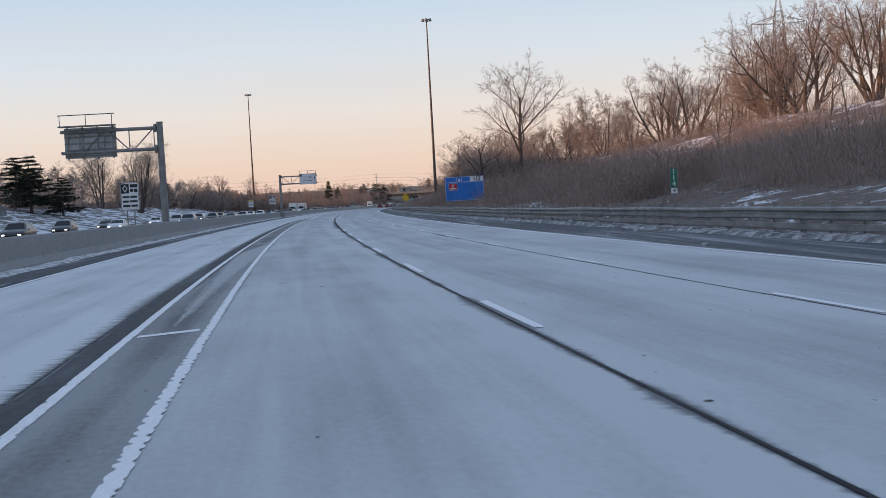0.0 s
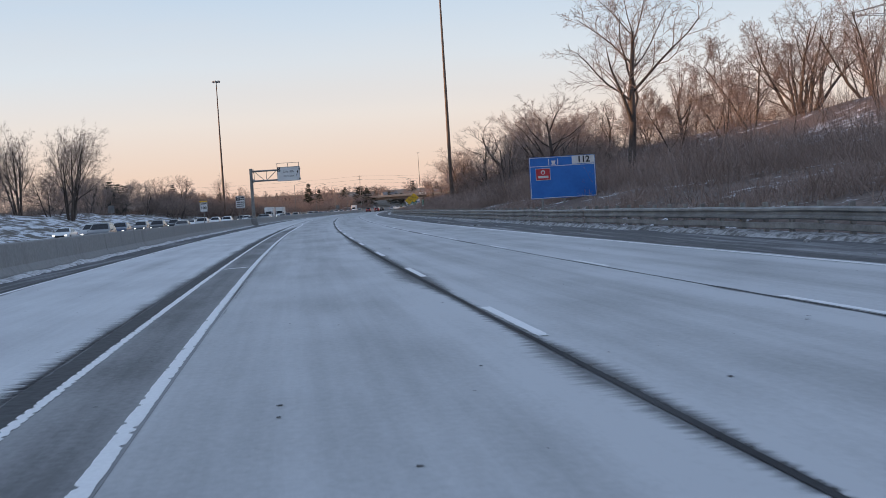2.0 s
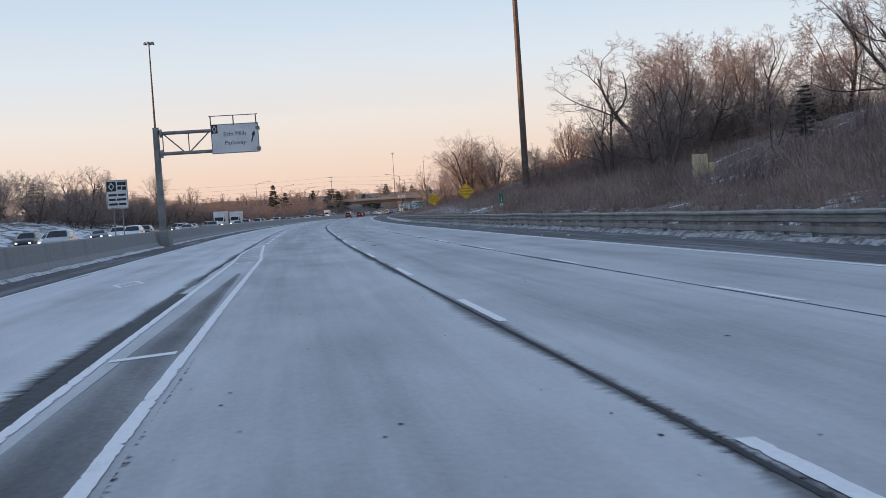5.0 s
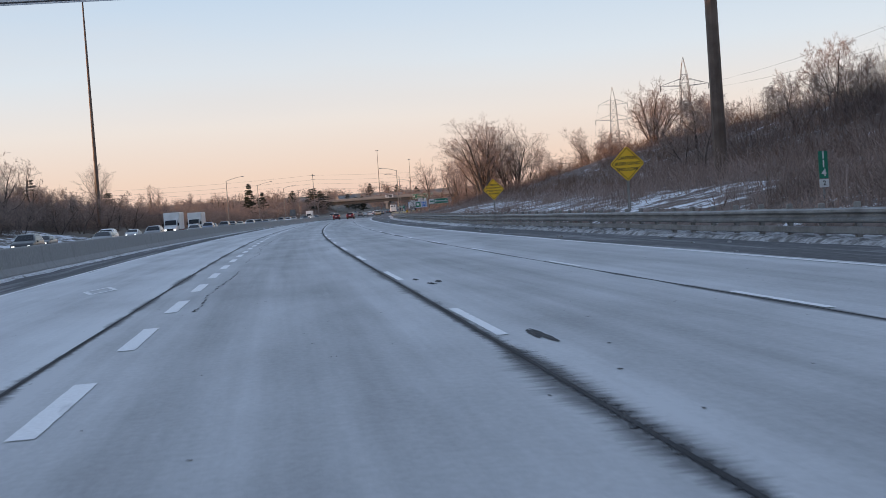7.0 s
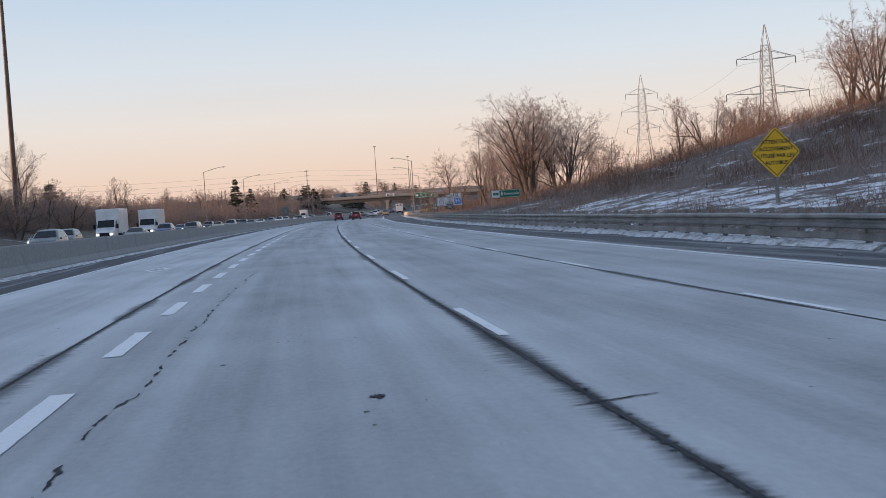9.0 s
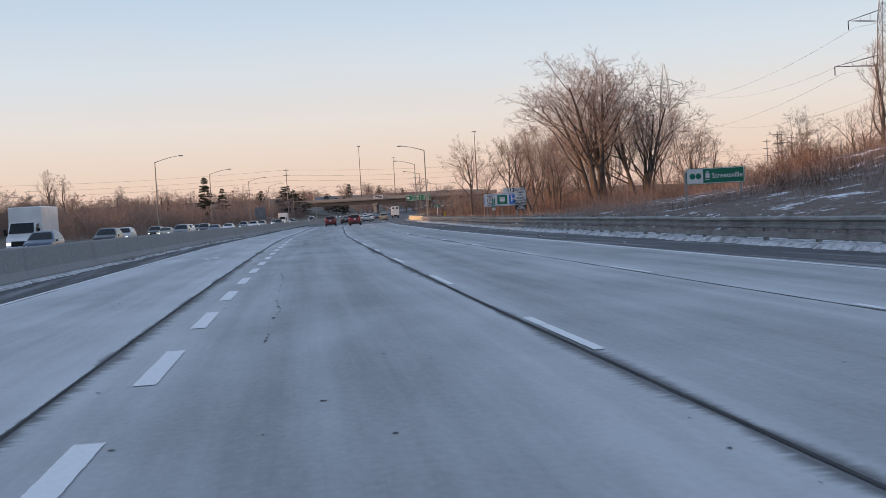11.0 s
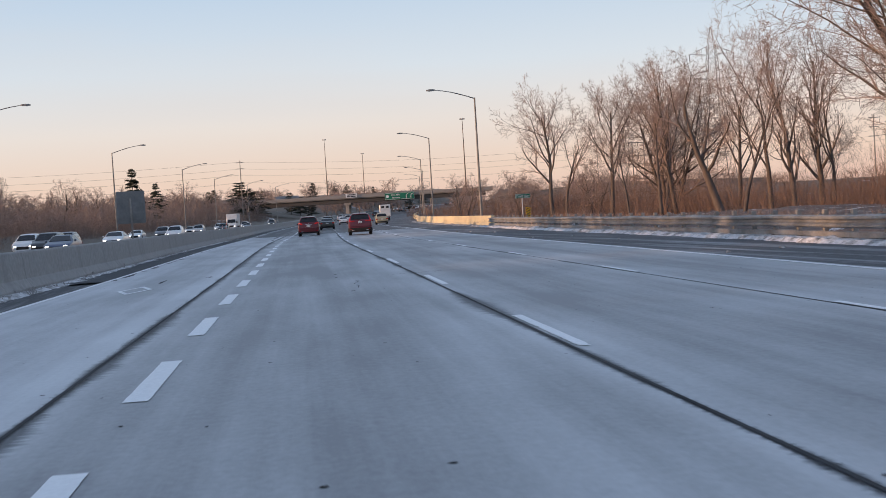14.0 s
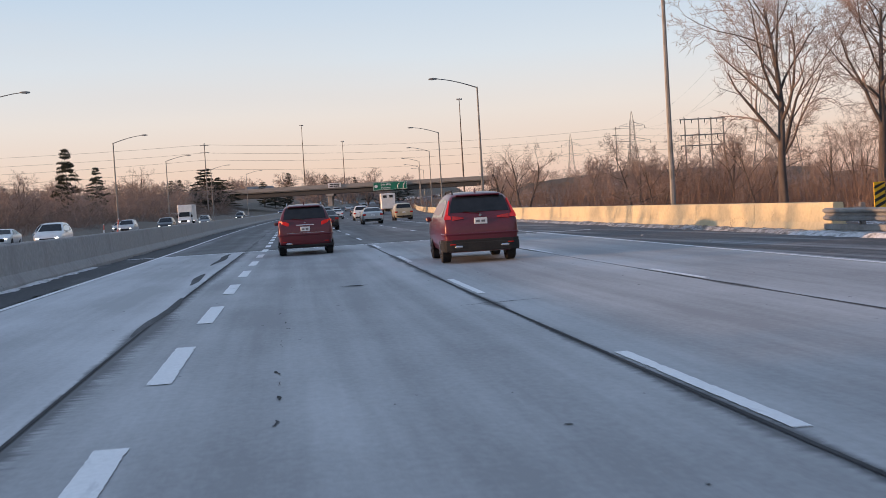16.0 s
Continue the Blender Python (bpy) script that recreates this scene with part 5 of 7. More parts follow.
def far_tree(seed):
    t, w = bare_tree(10.0, seed, spec(count=[9, 7, 6, 4, 3], depth=3, thin=0.022, segs=[4, 3, 2, 2, 2, 2], bend=[0.1, 0.18, 0.2, 0.24, 0.28, 0.3], angle=[(30, 65), (30, 65), (30, 65), (30, 70), (30, 70)], **{"from": [0.2, 0.2, 0.2, 0.15, 0.1]}), 0.15, 2, 0.3)
    vv, ff = [], []
    for me in (t, w):
        n = sum(len(v) for v in vv)
        vv.append(np.array([v.co for v in me.vertices]))
        ff.append(np.array([p.vertices for p in me.polygons]) + n)
    return np.concatenate(vv), np.concatenate(ff)


FAR_TREES = [far_tree(s) for s in (101, 102, 103)]


def pine_meshes(seed):
    """A ragged conifer: a bare lower trunk, uneven limbs, and tufts of needles on their outer halves, with gaps between."""
    rnd = random.Random(seed)
    t, c = Builder(), Builder()
    t.path([(0.12 * math.sin(z * 0.7 + seed), 0.1 * math.sin(z * 0.5), z) for z in (-0.5, 2, 4, 6, 8, 9.9)], [0.17, 0.14, 0.11, 0.08, 0.05, 0.015], 6)
    z = 1.6
    while z < 9.7:
        f = (z - 1.6) / 8.3
        n = rnd.randint(3, 6)
        a0 = rnd.uniform(0, 6.28)
        for k in range(n):
            a = a0 + 2 * math.pi * (k + rnd.uniform(-0.3, 0.3)) / n
            L = (2.6 * (1 - f) ** 0.7 + 0.3) * rnd.uniform(0.45, 1.15)
            d = Vector((math.cos(a), math.sin(a), rnd.uniform(-0.15, 0.3)))
            foot = Vector((0.12 * math.sin(z * 0.7 + seed), 0.1 * math.sin(z * 0.5), z))
            tip = foot + d * L - Vector((0, 0, 0.10 * L))
            t.tube(foot, tip, 0.03, 0.008, 3, False)
            m = max(5, int(L * 9.5))
            for i in range(m):
                at = foot.lerp(tip, 0.2 + 0.8 * (i + rnd.random()) / m) + Vector((rnd.gauss(0, 0.10), rnd.gauss(0, 0.10), rnd.gauss(0, 0.05))) * L * 0.6
                size = rnd.uniform(0.20, 0.44)
                for _ in range(15):
                    e = Vector((rnd.gauss(0, 1), rnd.gauss(0, 1), rnd.gauss(0.25, 0.6))).normalized()
                    u = e.orthogonal().normalized() * 0.035
                    g = at + e * size * rnd.uniform(0.6, 1.1)
                    i0 = len(c.v)
                    c.v.extend([tuple(at - u), tuple(at + u), tuple(g + u * 0.5), tuple(g - u * 0.5)])
                    c.f.append((i0, i0 + 1, i0 + 2, i0 + 3))
        z += rnd.uniform(0.38, 0.8)
    return t.mesh("trunk", M["bark"], True), c.mesh("foliage", M["needle"])


PINES = [pine_meshes(s) for s in (1, 2, 3, 4)]


def pine(x, y, height, seed=0, z=None, wide=1.0):
    rnd = random.Random(seed + int(x * 3 + y))
    tm, cm = PINES[rnd.randrange(4)]
    if z is None:
        z = ground_z(x - road_x(min(y, 1500)), min(y, 1500))
    k = height / 10.0
    t = thing("pine_tree", "dark ragged evergreen with open tufted boughs", "tree", "dark evergreen trees", "",
              Matrix.Translation((x, y, z - 0.2)) @ pose(0, 0, 0, 0, rnd.uniform(-3, 3), rnd.uniform(0, 360)) @ Matrix.Diagonal((k * wide, k * wide, k, 1)))
    part("trunk", tm, None, t)
    part("foliage", cm, None, t)


# right bank
tree("tall", 19.3, 158.2, 19.5, 1, 1.8, 1.3)
tree("tall", 16.4, 179.5, 12.8, 4, 0.3, 1.5, 40)
tree("vase", 47.5, 193.0, 13.5, 6, None, 1.35, 60)
tree("vase", 54.0, 158.0, 15.0, 7, None, 1.2, 10)
tree("gnarled", 23.8, 264.0, 12.5, 9, None, 1.55)
tree("gnarled", 17.8, 181.0, 6.0, 8, 0.5, 1.2)
tree("vase", 21.5, 203.0, 11.0, 11, 1.6, 1.15, 30)
for i, (k, x, y, h) in enumerate([
        ("gnarled", 20.4, 245.0, 10.0), ("gnarled", 18.6, 258.0, 10.0), ("round", 25.0, 236.0, 5.0), ("round", 30.0, 226.0, 5.0), ("round", 18.5, 292.0, 6.0), ("gnarled", 23.0, 255.0, 10.0), ("round", 21.0, 252.0, 7.5), ("round", 23.0, 263.0, 8.5), ("round", 27.0, 258.0, 9.0), ("round", 30.5, 263.0, 10.0), ("gnarled", 27.0, 267.0, 12.0), ("gnarled", 29.0, 272.0, 12.0), ("gnarled", 33.0, 277.0, 12.0), ("gnarled", 25.0, 263.0, 10.0), ("round", 26.0, 198.0, 4.5), ("round", 24.0, 212.0, 4.5),
        ("vase", 46.0, 171.0, 12.5), ("vase", 50.0, 148.0, 13.0), ("gnarled", 43.0, 203.0, 9.0), ("vase", 45.0, 210.0, 8.5), ("gnarled", 30.0, 180.0, 9.5), ("round", 33.0, 168.0, 10.0), ("round", 27.0, 172.0, 7.5), ("round", 36.0, 186.0, 9.0), 
        ("vase", 49.0, 134.0, 15.0), ("vase", 52.0, 122.0, 15.0), ("vase", 48.0, 98.0, 13.0),
        ("round", 46.0, 150.0, 8.0), ("vase", 46.5, 86.0, 12.0), ("round", 45.0, 136.0, 7.0), ("round", 43.0, 222.0, 8.0), ("round", 40.5, 237.0, 8.5), ("round", 43.5, 244.0, 9.0), ("gnarled", 38.0, 252.0, 9.5), ("round", 41.0, 258.0, 10.0),
        ("gnarled", 34.0, 262.0, 10.0), ("round", 37.0, 272.0, 9.5), ("gnarled", 34.0, 284.0, 10.0), ("gnarled", 38.0, 296.0, 9.0), ("round", 36.6, 310.0, 6.5), ("round", 37.0, 322.0, 5.0),
        ("round", 36.6, 339.0, 5.0), ("round", 40.0, 352.0, 5.5), ("vase", 38.5, 366.0, 8.5), ("vase", 44.6, 418.5, 9.0), ("vase", 41.5, 376.0, 7.5), ("round", 52.0, 425.0, 7.0), ("round", 41.0, 396.0, 4.5), ("round", 44.0, 404.0, 6.5), ("slim", 45.7, 435.8, 11.5),
        ("round", 44.0, 362.0, 4.5), ("round", 33.0, 246.0, 6.0), ("round", 29.0, 300.0, 5.0)]):
    tree(k, x, y, h, i)
for i, (x, y, h) in enumerate([(27.0, 92.0, 5.0), (31.0, 104.0, 5.5), (24.5, 118.0, 4.5), (35.0, 121.0, 6.0), (29.0, 133.0, 6.5), (38.0, 139.0, 6.0), (25.0, 146.0, 5.0), (33.0, 152.0, 5.5), (40.0, 111.0, 5.0), (37.0, 96.0, 5.5),
                               (41.0, 163.0, 6.0), (28.0, 160.0, 5.5), (22.0, 130.0, 4.0), (36.0, 205.0, 4.5), (31.0, 214.0, 4.0), (33.0, 82.0, 5.0), (26.0, 224.0, 4.0), (34.0, 318.0, 3.5), (31.0, 334.0, 3.0)]):
    tree("sapling", x, y, h, i + 900)
# the great tree and the level woods beyond it
tree("great", 37.0, 495.5, 23.0, 5, 0.6, 1.45, 20)
tree("great", 44.0, 499.0, 20.0, 10, 0.4, 1.3, 100)
for i, (k, x, y, h) in enumerate([
        ("gnarled", 29.0, 486.0, 10.0), ("forked", 31.5, 512.0, 13.0), ("forked", 27.5, 524.0, 9.0), ("gnarled", 33.5, 520.0, 13.0), ("tall", 30.6, 557.8, 16.0), ("tall", 38.3, 561.3, 17.5), ("forked", 34.5, 566.0, 14.5),
        ("forked", 36.5, 541.0, 16.0), ("forked", 50.5, 514.0, 20.0), ("forked", 47.0, 540.0, 20.0), ("slim", 52.0, 540.0, 18.0), ("slim", 41.0, 549.0, 16.0), ("spreading", 47.5, 567.0, 19.0), ("forked", 43.5, 558.0, 18.0), ("slim", 49.0, 572.0, 16.0), ("tall", 49.0, 552.0, 17.0), ("forked", 50.0, 534.0, 17.0), ("slim", 46.0, 533.0, 17.0),
        ("forked", 57.0, 528.0, 17.0), ("gnarled", 60.0, 518.0, 14.0), ("forked", 55.0, 508.0, 14.0), ("round", 63.0, 490.0, 11.0),
        ("gnarled", 66.0, 480.0, 12.0), ("forked", 68.0, 502.0, 14.0), ("round", 72.0, 470.0, 11.0), ("gnarled", 52.0, 578.0, 13.0), ("round", 46.0, 592.0, 9.0), ("gnarled", 50.0, 606.0, 9.0),
        ("round", 34.0, 584.0, 6.0), ("round", 38.0, 600.0, 7.0), ("gnarled", 34.0, 622.0, 8.0), ("round", 43.0, 628.0, 7.0), ("gnarled", 40.0, 655.0, 8.0), ("round", 46.0, 676.0, 8.0), ("round", 50.0, 700.0, 9.0),
        ("round", 56.0, 622.0, 8.0), ("forked", 60.0, 600.0, 10.0), ("round", 64.0, 640.0, 8.0), ("gnarled", 70.0, 665.0, 9.0), ("round", 76.0, 690.0, 9.0), ("round", 84.0, 720.0, 9.0),
        ("gnarled", 74.0, 630.0, 10.0), ("round", 90.0, 660.0, 9.0), ("round", 96.0, 700.0, 9.0), ("round", 104.0, 740.0, 10.0), ("forked", 68.0, 570.0, 13.0), ("round", 80.0, 560.0, 11.0)]):
    tree(k, x, y, h, i + 60)
# left bank and the long tree line beyond the opposite lanes
for i, (k, x, y, h) in enumerate([
        ("great", -58.5, 268.0, 16.5), ("round", -54.5, 272.0, 9.0), ("great", -50.5, 270.0, 17.5), ("round", -47.0, 140.0, 8.0), ("round", -52.0, 205.0, 9.0), ("round", -56.0, 232.0, 9.0),
        ("round", -60.0, 300.0, 9.0), ("gnarled", -66.0, 340.0, 11.0), ("round", -70.0, 360.0, 10.0), ("round", -72.0, 385.0, 11.0), ("gnarled", -74.0, 410.0, 12.0), ("round", -76.0, 440.0, 11.0),
        ("round", -64.0, 325.0, 8.0), ("gnarled", -58.0, 420.0, 11.5), ("gnarled", -50.0, 425.0, 12.0), ("tall", -44.0, 452.0, 14.0), ("round", -62.0, 470.0, 10.0), ("gnarled", -70.0, 500.0, 12.0)]):
    tree(k, x, y, h, i + 120)
rnd = random.Random(77)
for i in range(44):
    y = 368 + 3.1 * i
    tree(rnd.choice(("round", "round", "gnarled")), road_x(y) - 39 - rnd.uniform(0, 16), y, rnd.uniform(5.0, 7.6), 700 + i, None, 1.3)
for i in range(34):
    y = 505 + 9 * i
    tree("round", road_x(y) - 52 - rnd.uniform(0, 26), y, rnd.uniform(4.5, 7.5), 760 + i, None, 1.3)
for i in range(26):
    y = 585 + 12 * i
    x = road_x(y) - 58 - rnd.uniform(0, 30)
    tree(rnd.choice(["round", "round", "gnarled", "slim"]), x, y, rnd.uniform(9, 15), 200 + i)
for i in range(22):
    y = 318 + 6.5 * i
    tree(rnd.choice(["round", "gnarled"]), road_x(y) - 44 - rnd.uniform(0, 16), y, rnd.uniform(7.5, 11.5) * (1.0 if y < 390 else 0.65), 500 + i)
# unseen trees added far left as a screen against the sun
for i in range(16):
    y = 30 + 17 * i
    tree(rnd.choice(["round", "gnarled", "tall"]), road_x(y) - 110 - rnd.uniform(0, 30), y, rnd.uniform(8, 12), 540 + i)
for i in range(10):
    y = 470 + 12 * i
    tree("round", road_x(y) - 70 - rnd.uniform(0, 20), y, rnd.uniform(3, 4.5), 580 + i)
for x, y, h, w in ((25.7, 232.0, 4.0, 1.3), (24.3, 205.0, 3.4, 1.3), (-52.0, 190.0, 9.5, 1.8), (-55.5, 194.0, 8.5, 2.0), (-49.0, 197.0, 6.5, 1.9), (-82.0, 493.0, 12.0, 1.2), (-60.0, 356.0, 9.0, 1.1), (-58.0, 352.0, 8.0, 1.2), (-66.0, 500.0, 12.0, 1.0), (-50.0, 505.0, 8.5, 1.3),
                   (-27.0, 777.0, 16.5, 0.8), (-21.0, 783.0, 12.5, 0.95), (4.5, 900.0, 13.5, 2.1), (10.0, 915.0, 10.5, 2.3)):
    pine(x, y, h, 0, None, w)
# wooded rise beyond the overpass
far = []
for i in range(60):
    y = 980 + rnd.uniform(0, 380)
    x = road_x(min(y, 1400)) - rnd.uniform(25, 190)
    if rnd.random() < 0.14:
        pine(x, y, rnd.uniform(8, 12), i, None, 1.4)
    else:
        far.append((x, y, rnd.uniform(8, 14)))
woods("far_woods", "bare brown trees along the top of the snowy bank", [(-58 - 16 * rnd.random(), 150 + 8 * k + rnd.uniform(-3, 3), rnd.uniform(6.0, 9.5)) for k in range(18)], 6)
woods("far_woods", "bare brown trees crowding the far edge of the opposite lanes", [(road_x(y) - 41 - 30 * rnd.random() ** 1.5, y, rnd.uniform(5.5, 8.5)) for y in (520 + 5.4 * k + rnd.uniform(-3, 3) for k in range(72))], 5)
woods("far_woods", "bare brown trees before the overpass embankment", [(road_x(y) - 44 - 4.2 * k + rnd.uniform(-2, 2), y, rnd.uniform(8.5, 11.5)) for k, y in ((k, 872 + rnd.uniform(0, 34)) for k in range(20))], 11)
woods("far_woods", "bare brown woods with houses on the rise beyond the overpass", far, 7)
woods("far_woods", "rounded bare trees in a clump beyond the overpass", [(40 + 3.1 * k + rnd.uniform(-2, 2), 985 + rnd.uniform(0, 26), rnd.uniform(10.5, 13.5) - 0.05 * (k - 7) ** 2) for k in range(14)], 8)
woods("far_woods", "low bare woods beside the far freeway", [(road_x(y) + rnd.uniform(45, 120), y, rnd.uniform(7, 11)) for y in (780 + rnd.uniform(0, 500) for _ in range(24))], 9)
woods("far_woods", "low bare woods along the river flats", [(road_x(y) + rnd.uniform(70, 300), y, rnd.uniform(6, 10)) for y in (640 + rnd.uniform(0, 560) for _ in range(34))], 10)
for x, y, h in ((27.0, 975.0, 10.0), (31.5, 978.0, 8.5), (36.0, 974.0, 9.5), (84.0, 1000.0, 8.0)):
    pine(x, y, h, 0, None, 1.5)


# ---- brush: dense thin stems over the banks ----
def brush(name, spots, seed, label, mat, tall=(1.2, 2.6), stems=22, spread=1.1, splay=0.62):
    """Domed bushes: fine stems that fan out of each foot, bend upwards and fork four times, gathered into one mesh."""
    r = np.random.default_rng(seed)
    P = np.array(spots, float)
    n = len(P)
    base = np.repeat(P, stems, axis=0)
    k = len(base)
    base[:, :2] += r.normal(0, spread * 0.36, (k, 2))
    base[:, 2] -= 0.2
    h = r.uniform(tall[0], tall[1], k) * np.repeat(r.uniform(0.55, 1.3, n), stems)
    lean = r.normal(0, splay * 0.75, (k, 2))
    h = h / np.sqrt(1 + 0.5 * (lean ** 2).sum(1))
    tip = base + np.stack([lean[:, 0] * h, lean[:, 1] * h, h], -1)
    mid = base + (tip - base) * 0.5 + np.stack([lean[:, 0] * h * 0.12, lean[:, 1] * h * 0.12, -0.06 * h], -1) + np.concatenate([r.normal(0, 0.06, (k, 2)), np.zeros((k, 1))], 1)
    parts = [(base, mid, 0.013, 0.010), (mid, tip, 0.010, 0.004)]
    for _ in range(4):
        f = r.uniform(0.0, 0.85, (k, 1))
        s = mid + (tip - mid) * f
        e = s + np.stack([r.normal(0, 0.26, k) * h + lean[:, 0] * h * 0.15, r.normal(0, 0.26, k) * h + lean[:, 1] * h * 0.15, r.uniform(0.02, 0.34, k) * h], -1)
        parts.append((s, e, 0.0075, 0.0035))
    out_v, out_f = [], []
    for a, b2, w0, w1 in parts:
        ang = r.uniform(0, math.pi, k)
        side = np.stack([np.cos(ang), np.sin(ang), np.zeros(k)], -1)
        i0 = sum(len(v) for v in out_v)
        out_v.append(np.stack([a - side * w0, a + side * w0, b2 + side * w1, b2 - side * w1], 1).reshape(-1, 3))
        out_f.append((np.arange(k)[:, None] * 4 + np.arange(4)) + i0)
    me = bpy.data.meshes.new(name)
    me.from_pydata(np.concatenate(out_v).tolist(), [], np.concatenate(out_f).tolist())
    me.materials.append(mat)
    return tagged(new(name, me), label, "brush", "", "stuff")


def scatter(seed, n, o0, o1, y0, y1, thin=0.0):
    r = random.Random(seed)
    out = []
    while len(out) < n:
        o, y = r.uniform(o0, o1), r.uniform(y0, y1)
        if noise.noise((o * 0.09, y * 0.07, seed)) < thin or (open_snow(o, y) and r.random() < 0.62) or (11 < o < 18.5 and 126 < y < 146) or (11 < o < 16.5 and 36 < y < 53) or (19 < o < 27 and 216 < y < 236):
            continue
        out.append((road_x(y) + o, y, ground_z(o, y)))
    return out


brush("bank_brush", scatter(1, 560, 17.0, 40, 40, 240, 0.02), 1, "tangled leafless brush covering the bank", M["scrub"], (0.7, 1.9), 24, 1.7)
brush("bank_brush", scatter(2, 1150, 19.0, 52, 240, 450, -0.08), 2, "tangled leafless brush covering the bank", M["thicket"], (0.7, 1.7), 24, 2.0)
brush("bank_brush", scatter(17, 190, 17, 38, 175, 226, 0.0), 17, "dark thicket on the slope", M["brush"], (1.0, 2.4), 26, 1.8)
brush("bank_brush", scatter(18, 420, 16.5, 29, 40, 200, -0.05), 18, "tall dark thicket at the foot of the bank", M["scrub"], (1.2, 2.9), 26, 1.9)
brush("bank_brush", scatter(21, 300, 14.0, 25, 30, 200, -0.1), 21, "dense bushes crowding the foot of the bank", M["scrub"], (0.9, 2.0), 24, 1.8)
brush("bank_brush", scatter(22, 300, 14.5, 27, 195, 300, -0.05), 22, "dense bushes crowding the foot of the bank", M["scrub"], (0.7, 1.7), 24, 1.8)
brush("bank_brush", scatter(20, 320, 24, 42, 246, 290), 20, "tall dark thicket under the leaning trees", M["brush"], (1.6, 3.8), 28, 2.0)
brush("ridge_brush", scatter(3, 420, 40, 62, 60, 430), 3, "taller brush along the crest of the bank", M["thicket"], (1.4, 3.2), 28, 2.0)
brush("roadside_brush", scatter(4, 650, 24, 75, 455, 640), 4, "brown thicket under the trees", M["thicket"], (1.4, 3.8), 26, 1.9, 0.45)
brush("roadside_brush", scatter(5, 600, 18, 110, 575, 880), 5, "brown thicket beside the wall", M["thicket"], (1.2, 3.6), 24, 2.6, 0.5)
brush("roadside_brush", scatter(16, 400, 30, 190, 740, 1000), 16, "brown thicket on the far rise", M["thicket"], (2.0, 4.5), 22, 4.0)
brush("left_brush", scatter(6, 480, -80, -46, 60, 420), 6, "leafless hedge on top of the snowy bank", M["brush"], (1.5, 4.0), 24, 1.9)
brush("left_brush", scatter(19, 480, -54, -41, 380, 503), 19, "dense brown hedge along the far edge of the opposite lanes", M["brush"], (2.4, 4.2), 28, 2.2)
brush("left_brush", scatter(15, 420, -50, -37, 505, 900), 15, "dense brown hedge along the far edge of the opposite lanes", M["brush"], (1.3, 2.7), 26, 2.4)
brush("left_brush", scatter(8, 380, -95, -40, 420, 585), 8, "low brown brush beyond the opposite lanes", M["brush"], (1.6, 3.4), 26, 2.4)
# out-of-view thicket, added on the left rise to hold back the low sun
brush("hill_brush", scatter(9, 360, -190, -100, -120, 330), 9, "thicket on the unseen rise added to shade the road", M["brush"], (2.8, 5.4), 22, 3.6)
brush("left_brush", scatter(7, 750, -95, -38, 585, 900), 7, "dense brown hedge beyond the opposite lanes", M["brush"], (1.8, 4.0), 26, 3.2)
brush("verge_grass", scatter(12, 1300, 12.4, 19.0, 0, 330), 12, "short dead grass and weeds behind the guide rail", M["scrub"], (0.35, 1.0), 20, 1.2, 0.45)
brush("verge_grass", scatter(13, 700, 12.4, 22.0, 330, 540), 13, "short dead grass and weeds behind the guide rail", M["scrub"], (0.2, 0.6), 20, 1.1, 0.4)
brush("ditch_brush", scatter(14, 520, 17.0, 40.0, 225, 440, -0.1), 14, "low scrub on the open slope", M["scrub"], (0.45, 1.2), 24, 2.0)
M["frosted"] = material("frosted_dry_weeds", [(0.20, 0.185, 0.175), (0.34, 0.325, 0.315), (0.48, 0.475, 0.47)], 0.95, scale=0.3, fine=5, bump=0.0)
brush("foot_weeds", [tuple(on_road(barrier_o(y) + 0.12 + 0.1 * math.sin(y * 1.7), y, 0.1)) for y in (395 + 0.6 * i + 0.25 * math.sin(i * 2.3) for i in range(190)) if noise.noise((y * 0.22, 3.0, 8.0)) > -0.12], 23, "frosted weeds along the foot of the barrier", M["frosted"], (0.10, 0.24), 14, 0.30)


def delineator(o, y, high, lean):
    """A slim red and white channelising post on a rubber foot."""
    p = on_road(o, y)
    t = thing("delineator_post", "slim red and white channelising post leaning on its rubber foot", "delineator", "posts behind the barrier", "", pose(p.x, p.y, p.z, 0, lean, 0))
    part("foot", Builder().tube((0, 0, -0.01), (0, 0, 0.08), 0.24, 0.19, 10), M["black"], t)
    cuts = [0.08, 0.45 * high, 0.60 * high, 0.72 * high, 0.86 * high, high]
    for i in range(5):
        r0, r1 = (0.062 - 0.036 * c / high for c in cuts[i:i + 2])
        part("band" if i % 2 else "post", Builder().tube((0, 0, cuts[i]), (0, 0, cuts[i + 1]), r0, r1, 10), M["white" if i % 2 else "cone"], t)
    part("cap", Builder().tube((0, 0, high), (0, 0, high + 0.05), 0.03, 0.018, 8), M["white"], t)


M["cone"] = material("orange_red_plastic", [(0.50, 0.13, 0.10), (0.62, 0.20, 0.16)], 0.5, scale=2, fine=12, bump=0.02)
delineator(-11.0, 551.0, 1.36, 1.0)
delineator(-11.0, 554.2, 1.58, 7.0)


